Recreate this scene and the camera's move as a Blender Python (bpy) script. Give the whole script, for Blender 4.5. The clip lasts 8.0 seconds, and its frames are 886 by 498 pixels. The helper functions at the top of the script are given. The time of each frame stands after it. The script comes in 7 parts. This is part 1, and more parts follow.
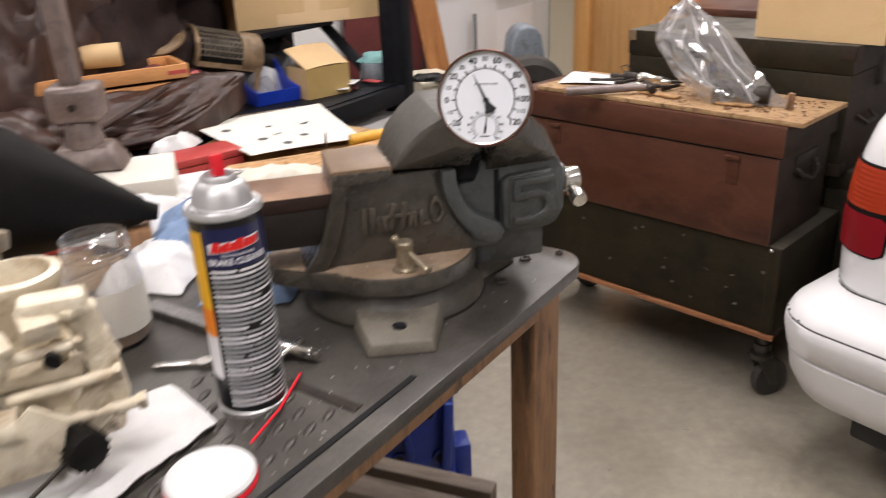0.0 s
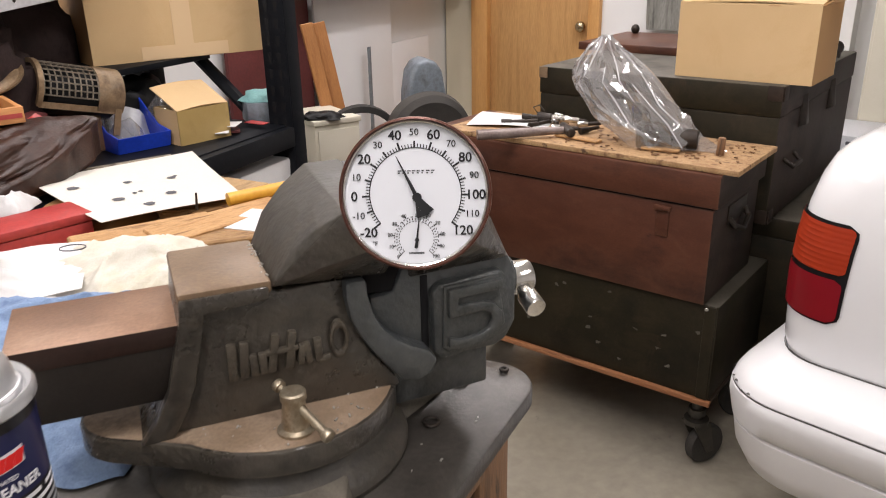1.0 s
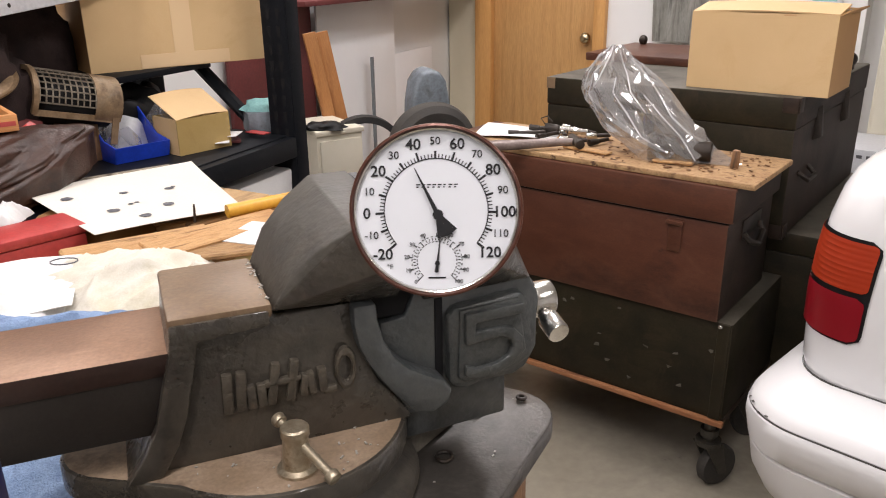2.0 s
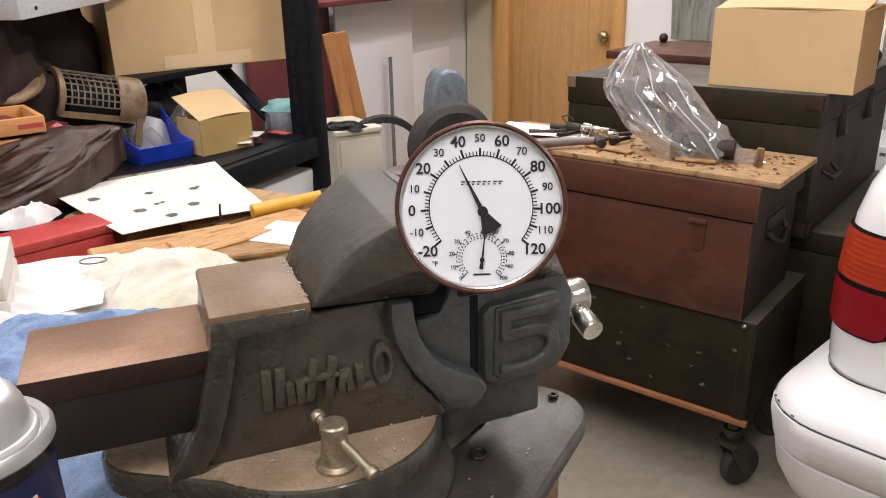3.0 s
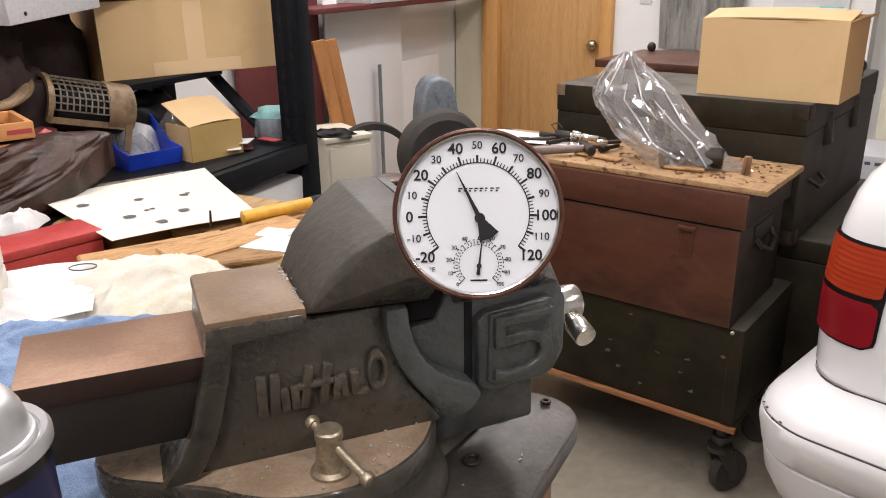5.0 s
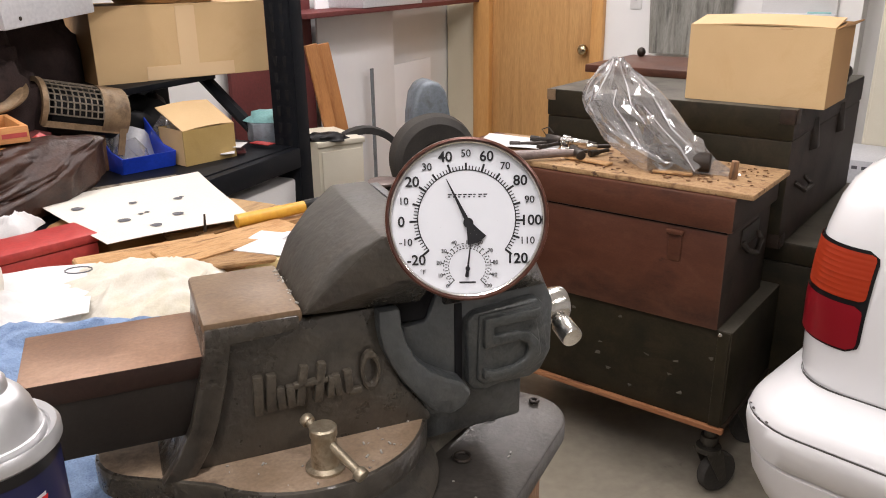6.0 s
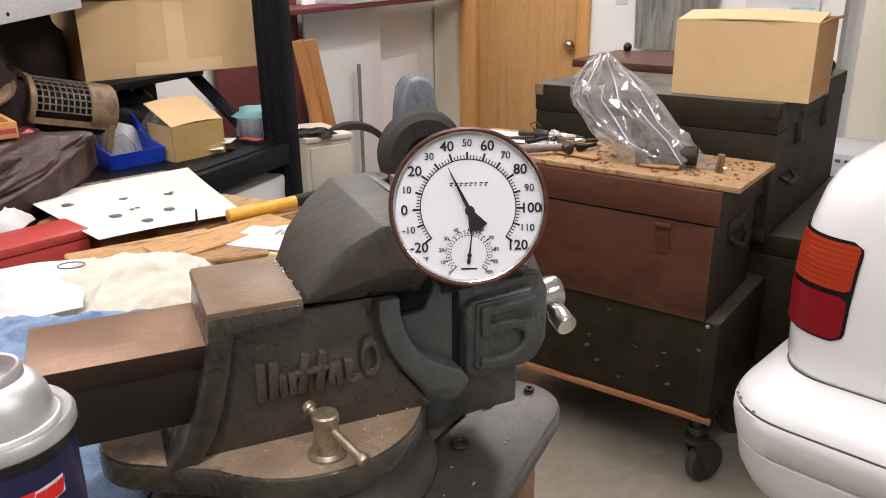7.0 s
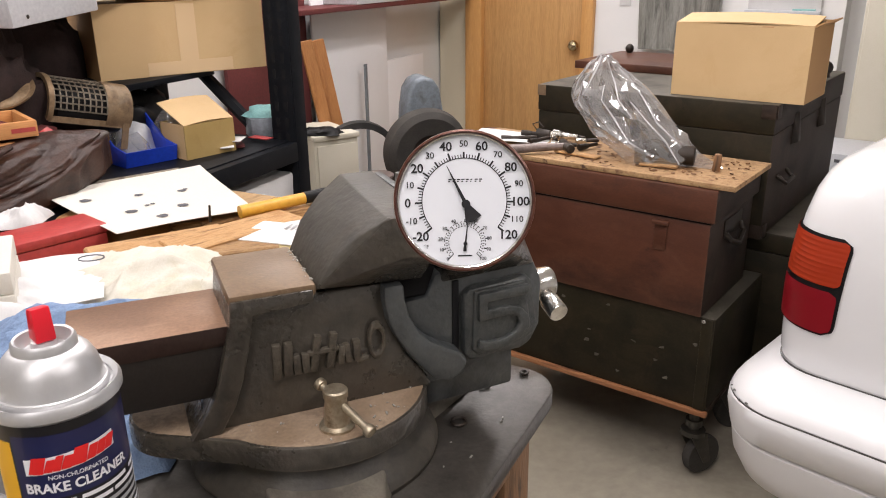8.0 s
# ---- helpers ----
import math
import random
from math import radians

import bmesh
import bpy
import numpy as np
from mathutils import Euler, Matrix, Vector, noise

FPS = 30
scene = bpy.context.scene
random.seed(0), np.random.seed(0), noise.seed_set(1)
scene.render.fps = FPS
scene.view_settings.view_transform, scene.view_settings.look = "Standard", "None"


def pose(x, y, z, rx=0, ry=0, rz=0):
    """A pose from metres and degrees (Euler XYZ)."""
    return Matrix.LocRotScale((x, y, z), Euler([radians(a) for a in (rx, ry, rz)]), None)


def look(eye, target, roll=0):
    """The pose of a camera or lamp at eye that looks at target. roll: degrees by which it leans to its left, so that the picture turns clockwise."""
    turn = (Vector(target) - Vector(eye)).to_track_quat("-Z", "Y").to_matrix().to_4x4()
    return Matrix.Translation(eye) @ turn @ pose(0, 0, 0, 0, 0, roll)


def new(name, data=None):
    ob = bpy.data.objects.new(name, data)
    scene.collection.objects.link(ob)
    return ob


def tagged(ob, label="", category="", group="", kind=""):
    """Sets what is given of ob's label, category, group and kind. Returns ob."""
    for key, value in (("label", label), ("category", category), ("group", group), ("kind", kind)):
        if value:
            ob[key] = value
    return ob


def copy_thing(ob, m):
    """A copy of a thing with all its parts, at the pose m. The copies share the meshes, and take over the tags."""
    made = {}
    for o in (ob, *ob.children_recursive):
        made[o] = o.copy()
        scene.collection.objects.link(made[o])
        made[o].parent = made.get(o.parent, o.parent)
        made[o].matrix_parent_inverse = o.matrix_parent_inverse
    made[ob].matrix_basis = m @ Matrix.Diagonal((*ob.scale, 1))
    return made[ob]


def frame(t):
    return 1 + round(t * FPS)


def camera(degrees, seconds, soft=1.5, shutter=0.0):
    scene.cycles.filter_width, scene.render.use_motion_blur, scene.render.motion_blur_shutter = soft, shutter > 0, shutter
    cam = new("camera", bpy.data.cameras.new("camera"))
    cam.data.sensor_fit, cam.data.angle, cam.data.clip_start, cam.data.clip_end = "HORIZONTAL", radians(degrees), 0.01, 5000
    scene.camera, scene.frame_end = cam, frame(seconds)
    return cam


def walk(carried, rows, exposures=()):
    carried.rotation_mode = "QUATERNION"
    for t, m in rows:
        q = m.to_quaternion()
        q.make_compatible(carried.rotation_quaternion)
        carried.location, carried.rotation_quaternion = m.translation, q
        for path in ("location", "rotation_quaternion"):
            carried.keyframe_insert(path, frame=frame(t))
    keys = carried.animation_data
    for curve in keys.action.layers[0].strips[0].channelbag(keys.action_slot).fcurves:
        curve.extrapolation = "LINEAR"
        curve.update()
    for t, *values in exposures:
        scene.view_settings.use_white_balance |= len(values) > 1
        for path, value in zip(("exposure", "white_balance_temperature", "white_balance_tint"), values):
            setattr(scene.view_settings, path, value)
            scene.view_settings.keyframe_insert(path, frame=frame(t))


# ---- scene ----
cam = camera(58.6, 8.0, soft=1.0, shutter=0.4)
PATH = [
    (0, (0.119, 0.39, 1.423), (0.015, 2.228, 0.642), -2.6),
    (0.5, (0.103, 0.582, 1.413), (0.217, 2.431, 0.658), -3.0),
    (1, (0.099, 0.702, 1.398), (0.259, 2.561, 0.677), -1.1),
    (1.5, (0.1, 0.752, 1.389), (0.275, 2.62, 0.697), -0.6),
    (2.8, (0.072, 0.764, 1.38), (0.197, 2.634, 0.682), -1.3),
    (3, (0.074, 0.76, 1.383), (0.196, 2.632, 0.689), -1.3),
    (3.5, (0.071, 0.769, 1.381), (0.194, 2.643, 0.693), -1.0),
    (4, (0.071, 0.769, 1.381), (0.201, 2.644, 0.7), -0.8),
    (4.5, (0.069, 0.766, 1.381), (0.208, 2.641, 0.701), -0.9),
    (6, (0.068, 0.737, 1.391), (0.241, 2.613, 0.721), -0.7),
    (6.5, (0.063, 0.733, 1.389), (0.24, 2.606, 0.709), -0.8),
    (7, (0.057, 0.725, 1.39), (0.264, 2.594, 0.711), -0.7),
    (7.5, (0.054, 0.695, 1.397), (0.264, 2.569, 0.729), -0.9),
    (8, (0.055, 0.666, 1.404), (0.248, 2.536, 0.722), -0.6),
]
walk(cam, [(t, look(eye, target, roll)) for t, eye, target, roll in PATH])
LAMP_W, LAMP_C = 22.5, (1.0, 0.93, 0.94)


# ---- light ----
world = bpy.data.worlds.new("world")
scene.world = world
world.use_nodes = True
wb = world.node_tree.nodes["Background"]
wb.inputs[0].default_value = (0.9, 0.93, 1.0, 1)
wb.inputs[1].default_value = 0.03


def area(name, m, sx, sy, watts, colour):
    d = bpy.data.lights.new(name, "AREA")
    d.shape, d.size, d.size_y, d.energy, d.color = "RECTANGLE", sx, sy, watts, colour
    o = new(name, d)
    o.matrix_world = m
    return o


# ---- materials ----
def material(name, base, rough=0.6, metal=0.0, var=(), scale=8.0, fine=120.0, bump=0.15, spots=None, spot_scale=20.0, spot_amount=0.5, stretch=(1, 1, 1), coat=0.0, rand=0.0, grain=0.3, spec=0.5, wear=None, wear_scale=6.0, wear_amount=0.5, edge=None, edge_width=0.0025, pits=0.0):
    """Base colour, mottled towards the colours in var at a coarse scale and broken up by a fine grain, with relief."""
    m = bpy.data.materials.new(name)
    m.use_nodes = True
    n, l = m.node_tree.nodes, m.node_tree.links
    b = n["Principled BSDF"]
    b.inputs["Metallic"].default_value = metal
    b.inputs["Coat Weight"].default_value = coat
    b.inputs["Specular IOR Level"].default_value = spec
    tc = n.new("ShaderNodeTexCoord")
    mp = n.new("ShaderNodeMapping")
    mp.inputs["Scale"].default_value = stretch
    l.new(tc.outputs["Object"], mp.inputs[0])
    a = n.new("ShaderNodeTexNoise")
    a.inputs["Scale"].default_value, a.inputs["Detail"].default_value, a.inputs["Roughness"].default_value = scale, 6, 0.65
    l.new(mp.outputs[0], a.inputs["Vector"])
    ramp = n.new("ShaderNodeValToRGB")
    cols = [base] + list(var)
    ramp.color_ramp.elements[0].position, ramp.color_ramp.elements[1].position = 0.36, 0.68
    ramp.color_ramp.elements[0].color = (*cols[0], 1)
    ramp.color_ramp.elements[1].color = (*cols[-1], 1)
    if len(cols) > 2:
        for k, c in enumerate(cols[1:-1]):
            e = ramp.color_ramp.elements.new(0.36 + 0.32 * (k + 1) / (len(cols) - 1))
            e.color = (*c, 1)
    l.new(a.outputs[0], ramp.inputs[0])
    f = n.new("ShaderNodeTexNoise")
    f.inputs["Scale"].default_value, f.inputs["Detail"].default_value = fine, 4
    l.new(mp.outputs[0], f.inputs["Vector"])
    mix = n.new("ShaderNodeMix")
    mix.data_type, mix.blend_type = "RGBA", "OVERLAY"
    mix.inputs[0].default_value = grain
    l.new(ramp.outputs[0], mix.inputs[6])
    l.new(f.outputs[0], mix.inputs[7])
    out = mix.outputs[2]
    if spots:
        sn = n.new("ShaderNodeTexNoise")
        sn.inputs["Scale"].default_value, sn.inputs["Detail"].default_value, sn.inputs["Roughness"].default_value = spot_scale, 8, 0.7
        l.new(mp.outputs[0], sn.inputs["Vector"])
        sr = n.new("ShaderNodeValToRGB")
        sr.color_ramp.elements[0].position, sr.color_ramp.elements[1].position = 0.72 - 0.3 * spot_amount, 0.80 - 0.3 * spot_amount
        l.new(sn.outputs[0], sr.inputs[0])
        m2 = n.new("ShaderNodeMix")
        m2.data_type = "RGBA"
        l.new(sr.outputs[0], m2.inputs[0])
        l.new(out, m2.inputs[6])
        m2.inputs[7].default_value = (*spots, 1)
        out = m2.outputs[2]
    if wear:
        wn = n.new("ShaderNodeTexNoise")
        wn.inputs["Scale"].default_value, wn.inputs["Detail"].default_value, wn.inputs["Roughness"].default_value, wn.inputs["Distortion"].default_value = wear_scale, 10, 0.75, 0.8
        l.new(mp.outputs[0], wn.inputs["Vector"])
        wr_ = n.new("ShaderNodeMapRange")
        wr_.inputs[1].default_value, wr_.inputs[2].default_value, wr_.inputs[4].default_value = 0.52, 0.78, wear_amount * 2
        l.new(wn.outputs[0], wr_.inputs[0])
        m3 = n.new("ShaderNodeMix")
        m3.data_type = "RGBA"
        l.new(wr_.outputs[0], m3.inputs[0])
        l.new(out, m3.inputs[6])
        m3.inputs[7].default_value = (*wear, 1)
        out = m3.outputs[2]
    if edge:
        # rubbed and dusty edges: where the rounded normal leaves the true one, broken up by the grain
        bv, ge, dt = n.new("ShaderNodeBevel"), n.new("ShaderNodeNewGeometry"), n.new("ShaderNodeVectorMath")
        bv.samples, bv.inputs[0].default_value, dt.operation = 4, edge_width, "DOT_PRODUCT"
        l.new(bv.outputs[0], dt.inputs[0])
        l.new(ge.outputs["Normal"], dt.inputs[1])
        er = n.new("ShaderNodeMapRange")
        er.inputs[1].default_value, er.inputs[2].default_value, er.inputs[3].default_value, er.inputs[4].default_value = 0.80, 0.985, 0.9, 0.0
        l.new(dt.outputs["Value"], er.inputs[0])
        em = n.new("ShaderNodeMath")
        em.operation = "MULTIPLY"
        l.new(er.outputs[0], em.inputs[0])
        eg = n.new("ShaderNodeMapRange")
        eg.inputs[1].default_value, eg.inputs[2].default_value = 0.35, 0.62
        l.new(a.outputs[0], eg.inputs[0])
        l.new(eg.outputs[0], em.inputs[1])
        m4 = n.new("ShaderNodeMix")
        m4.data_type = "RGBA"
        l.new(em.outputs[0], m4.inputs[0])
        l.new(out, m4.inputs[6])
        m4.inputs[7].default_value = (*edge, 1)
        out = m4.outputs[2]
    if rand:
        oi = n.new("ShaderNodeObjectInfo")
        hs = n.new("ShaderNodeHueSaturation")
        mr = n.new("ShaderNodeMapRange")
        mr.inputs[3].default_value, mr.inputs[4].default_value = 1 - rand, 1 + rand
        l.new(oi.outputs["Random"], mr.inputs[0])
        l.new(mr.outputs[0], hs.inputs["Value"])
        l.new(out, hs.inputs["Color"])
        out = hs.outputs[0]
    l.new(out, b.inputs["Base Color"])
    rr = n.new("ShaderNodeMapRange")
    rr.inputs[3].default_value, rr.inputs[4].default_value = max(0.02, rough - 0.12), min(1, rough + 0.12)
    l.new(a.outputs[0], rr.inputs[0])
    l.new(rr.outputs[0], b.inputs["Roughness"])
    if bump:
        bp = n.new("ShaderNodeBump")
        bp.inputs["Strength"].default_value, bp.inputs["Distance"].default_value = bump, 0.004
        l.new(f.outputs[0], bp.inputs["Height"])
        if pits:
            pn = n.new("ShaderNodeTexNoise")
            pn.inputs["Scale"].default_value, pn.inputs["Detail"].default_value = 34, 5
            l.new(mp.outputs[0], pn.inputs["Vector"])
            b2 = n.new("ShaderNodeBump")
            b2.inputs["Strength"].default_value, b2.inputs["Distance"].default_value = pits, 0.006
            l.new(pn.outputs[0], b2.inputs["Height"])
            l.new(b2.outputs[0], bp.inputs["Normal"])
        l.new(bp.outputs[0], b.inputs["Normal"])
    return m


def plain(name, base, rough=0.5, metal=0.0, emit=0.0, alpha=1.0, trans=0.0, ior=1.45, coat=0.0):
    m = bpy.data.materials.new(name)
    m.use_nodes = True
    b = m.node_tree.nodes["Principled BSDF"]
    b.inputs["Base Color"].default_value = (*base, 1)
    b.inputs["Roughness"].default_value, b.inputs["Metallic"].default_value = rough, metal
    b.inputs["Transmission Weight"].default_value, b.inputs["IOR"].default_value = trans, ior
    b.inputs["Alpha"].default_value, b.inputs["Coat Weight"].default_value = alpha, coat
    if emit:
        b.inputs["Emission Color"].default_value, b.inputs["Emission Strength"].default_value = (*base, 1), emit
    return m


def film(name, tint, gloss, amount):
    """Thin clear film: mostly see-through, with a crumpled gloss."""
    m = bpy.data.materials.new(name)
    m.use_nodes = True
    n, l = m.node_tree.nodes, m.node_tree.links
    n.remove(n["Principled BSDF"])
    tr, gl, df, mx, m2 = n.new("ShaderNodeBsdfTransparent"), n.new("ShaderNodeBsdfGlossy"), n.new("ShaderNodeBsdfDiffuse"), n.new("ShaderNodeMixShader"), n.new("ShaderNodeMixShader")
    tr.inputs[0].default_value = (*tint, 1)
    gl.inputs[1].default_value = gloss
    df.inputs[0].default_value = (0.8, 0.8, 0.8, 1)
    tx = n.new("ShaderNodeTexNoise")
    tx.inputs["Scale"].default_value, tx.inputs["Detail"].default_value, tx.inputs["Distortion"].default_value = 6, 2, 1.0
    bp = n.new("ShaderNodeBump")
    bp.inputs["Strength"].default_value, bp.inputs["Distance"].default_value = 0.35, 0.02
    tc = n.new("ShaderNodeTexCoord")
    l.new(tc.outputs["Object"], tx.inputs[0])
    l.new(tx.outputs[0], bp.inputs["Height"])
    l.new(bp.outputs[0], gl.inputs["Normal"])
    mx.inputs[0].default_value = 0.35
    l.new(gl.outputs[0], mx.inputs[1])
    l.new(df.outputs[0], mx.inputs[2])
    lw = n.new("ShaderNodeLayerWeight")
    lw.inputs[0].default_value = 0.3
    mr = n.new("ShaderNodeMapRange")
    mr.inputs[3].default_value, mr.inputs[4].default_value = amount, min(1, amount + 0.45)
    l.new(lw.outputs["Facing"], mr.inputs[0])
    l.new(mr.outputs[0], m2.inputs[0])
    l.new(tr.outputs[0], m2.inputs[1])
    l.new(mx.outputs[0], m2.inputs[2])
    l.new(m2.outputs[0], n["Material Output"].inputs[0])
    return m


M = {}
M["concrete"] = material("concrete", (0.305, 0.272, 0.214), 0.36, 0, [(0.365, 0.33, 0.265), (0.235, 0.210, 0.165)], 1.4, 30, 0.04, (0.13, 0.115, 0.095), 4.0, 0.33, grain=0.2, wear=(0.205, 0.182, 0.142), wear_scale=2.2, wear_amount=0.35)
M["wall"] = material("wall_paint", (0.76, 0.755, 0.745), 0.7, 0, [(0.80, 0.795, 0.785)], 1.2, 200, 0.04, grain=0.1)
M["beige"] = material("beige_paint", (0.70, 0.64, 0.49), 0.6, 0, [(0.73, 0.67, 0.52)], 2, 250, 0.02, grain=0.1)
M["ceiling"] = material("ceiling_paint", (0.75, 0.74, 0.71), 0.8, 0, [(0.8, 0.79, 0.76)], 1.5, 70, 0.1)
M["door"] = material("door_veneer", (0.48, 0.262, 0.098), 0.4, 0, [(0.54, 0.31, 0.12), (0.42, 0.222, 0.08)], 3, 40, 0.05, stretch=(6, 6, 0.5))
M["trim"] = material("door_trim", (0.55, 0.28, 0.09), 0.4, 0, [(0.62, 0.34, 0.12)], 3, 40, 0.05, stretch=(8, 8, 0.5))
M["cast"] = material("cast_iron_paint", (0.036, 0.031, 0.0245), 0.29, 0.15, [(0.058, 0.050, 0.039), (0.018, 0.0165, 0.0145)], 9, 130, 0.3, (0.15, 0.115, 0.08), 75, 0.05, spec=0.95, wear=(0.070, 0.058, 0.043), wear_scale=9, wear_amount=0.4, edge=(0.125, 0.105, 0.078), pits=0.55)
M["castblue"] = material("cast_iron_grey", (0.051, 0.0565, 0.058), 0.34, 0.2, [(0.072, 0.079, 0.080), (0.030, 0.0315, 0.031)], 9, 130, 0.3, (0.15, 0.12, 0.08), 75, 0.03, spec=0.85, wear=(0.078, 0.076, 0.067), wear_scale=10, wear_amount=0.4, edge=(0.135, 0.132, 0.118), pits=0.5)
M["castdust"] = material("dusty_cast_iron", (0.034, 0.030, 0.024), 0.48, 0.1, [(0.050, 0.044, 0.034), (0.024, 0.021, 0.0175)], 9, 150, 0.15, (0.17, 0.135, 0.09), 60, 0.05, wear=(0.095, 0.078, 0.056), wear_scale=10, wear_amount=0.4, edge=(0.15, 0.125, 0.09), pits=0.4)
M["castfoot"] = material("dusty_base_iron", (0.125, 0.112, 0.088), 0.65, 0.1, [(0.165, 0.148, 0.118), (0.085, 0.075, 0.06)], 14, 420, 0.12)
M["castbrown"] = material("dark_brown_iron", (0.021, 0.0105, 0.008), 0.42, 0.2, [(0.031, 0.0155, 0.0115), (0.014, 0.009, 0.0075)], 8, 300, 0.08, wear=(0.05, 0.028, 0.02), wear_scale=14, wear_amount=0.3)
M["slideiron"] = material("dark_slide_iron", (0.0135, 0.0105, 0.0085), 0.45, 0.15, [(0.019, 0.0145, 0.0115), (0.010, 0.0085, 0.0075)], 6, 260, 0.1, wear=(0.03, 0.022, 0.016), wear_scale=8, wear_amount=0.3)
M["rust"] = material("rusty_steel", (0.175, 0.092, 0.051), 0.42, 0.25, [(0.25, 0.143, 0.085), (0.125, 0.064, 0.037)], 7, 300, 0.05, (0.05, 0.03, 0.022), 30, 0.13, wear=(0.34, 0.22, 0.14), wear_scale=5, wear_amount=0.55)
M["anvil"] = material("worn_anvil_steel", (0.150, 0.096, 0.054), 0.45, 0.25, [(0.215, 0.147, 0.088), (0.098, 0.062, 0.036)], 8, 260, 0.08, (0.05, 0.035, 0.025), 24, 0.16, wear=(0.30, 0.22, 0.145), wear_scale=9, wear_amount=0.6)
M["rustdust"] = material("dusty_rust", (0.215, 0.150, 0.095), 0.65, 0.1, [(0.28, 0.205, 0.14), (0.135, 0.09, 0.058)], 20, 300, 0.15, (0.55, 0.48, 0.40), 90, 0.02, wear=(0.40, 0.31, 0.22), wear_scale=22, wear_amount=0.5)
M["letter"] = material("raised_lettering", (0.060, 0.051, 0.040), 0.5, 0.3, [(0.092, 0.078, 0.058), (0.040, 0.035, 0.028)], 40, 260, 0.3, edge=(0.16, 0.138, 0.102), edge_width=0.0015)
M["five"] = material("raised_numeral", (0.060, 0.066, 0.066), 0.38, 0.3, [(0.085, 0.090, 0.087), (0.044, 0.048, 0.048)], 40, 260, 0.3, edge=(0.15, 0.15, 0.138), edge_width=0.002)
M["chrome"] = material("worn_chrome", (0.72, 0.71, 0.68), 0.22, 1.0, [(0.6, 0.58, 0.55)], 40, 200, 0.05)
M["nickel"] = material("worn_nickel", (0.36, 0.30, 0.21), 0.42, 0.8, [(0.46, 0.40, 0.30), (0.22, 0.17, 0.11)], 60, 300, 0.1)
M["bench"] = material("bench_steel", (0.046, 0.041, 0.036), 0.36, 0.25, [(0.072, 0.065, 0.057), (0.022, 0.0195, 0.017)], 6, 200, 0.1, (0.13, 0.098, 0.068), 20, 0.2, wear=(0.125, 0.113, 0.097), wear_scale=9, wear_amount=0.5)
M["benchedge"] = material("bench_edge_steel", (0.16, 0.155, 0.15), 0.4, 0.7, [(0.24, 0.23, 0.22)], 20, 160, 0.15)
M["oldwood"] = material("old_timber", (0.15, 0.075, 0.034), 0.6, 0, [(0.25, 0.13, 0.06), (0.045, 0.026, 0.015)], 5, 60, 0.3, (0.03, 0.02, 0.012), 9, 0.4, stretch=(5, 5, 0.6))
M["woodgrey"] = material("weathered_grey_timber", (0.13, 0.10, 0.075), 0.7, 0, [(0.19, 0.15, 0.115), (0.07, 0.05, 0.036)], 6, 90, 0.25, stretch=(0.6, 6, 6))
M["stripwood"] = material("strip_wood", (0.25, 0.098, 0.038), 0.55, 0, [(0.34, 0.15, 0.065), (0.14, 0.05, 0.022)], 9, 120, 0.15, (0.05, 0.025, 0.014), 16, 0.3, stretch=(0.6, 6, 6))
M["lumber"] = material("lumber", (0.34, 0.135, 0.04), 0.45, 0, [(0.42, 0.19, 0.065), (0.26, 0.095, 0.028)], 5, 120, 0.08, stretch=(6, 6, 0.5))
M["tabletop"] = material("worn_table_wood", (0.36, 0.22, 0.10), 0.65, 0, [(0.46, 0.30, 0.15), (0.22, 0.13, 0.06)], 5, 60, 0.25, (0.1, 0.07, 0.04), 8, 0.3, stretch=(1, 5, 5))
M["woodchip"] = material("split_wood", (0.30, 0.155, 0.058), 0.7, 0, [(0.42, 0.25, 0.11), (0.16, 0.075, 0.028)], 12, 160, 0.3, (0.06, 0.03, 0.014), 14, 0.25, stretch=(1, 5, 5), rand=0.3)
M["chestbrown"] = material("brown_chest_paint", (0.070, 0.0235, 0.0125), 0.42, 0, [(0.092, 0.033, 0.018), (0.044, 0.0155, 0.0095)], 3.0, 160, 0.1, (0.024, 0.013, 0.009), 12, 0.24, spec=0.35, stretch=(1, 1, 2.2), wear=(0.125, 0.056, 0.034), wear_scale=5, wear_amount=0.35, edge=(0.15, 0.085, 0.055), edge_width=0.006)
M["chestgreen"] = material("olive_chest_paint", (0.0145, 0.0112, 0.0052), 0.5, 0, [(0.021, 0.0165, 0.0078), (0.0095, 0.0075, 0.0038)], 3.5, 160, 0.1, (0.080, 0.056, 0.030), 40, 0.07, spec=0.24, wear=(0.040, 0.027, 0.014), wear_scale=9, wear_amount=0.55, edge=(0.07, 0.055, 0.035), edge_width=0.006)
# chest ends: darker brown than the fronts, with chips and worn patches
M["chestside"] = material("dark_worn_chest_end", (0.019, 0.0115, 0.0075), 0.55, 0, [(0.030, 0.018, 0.012), (0.011, 0.008, 0.006)], 5, 160, 0.2, (0.10, 0.072, 0.05), 16, 0.12, spec=0.3, wear=(0.058, 0.036, 0.025), wear_scale=8, wear_amount=0.45)
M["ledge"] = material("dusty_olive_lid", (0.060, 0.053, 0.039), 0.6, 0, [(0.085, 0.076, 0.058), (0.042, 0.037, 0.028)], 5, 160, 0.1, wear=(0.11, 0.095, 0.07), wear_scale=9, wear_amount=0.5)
M["darkmetal"] = material("dark_hardware", (0.020, 0.016, 0.013), 0.45, 0.4, [(0.04, 0.028, 0.02)], 30, 160, 0.15)
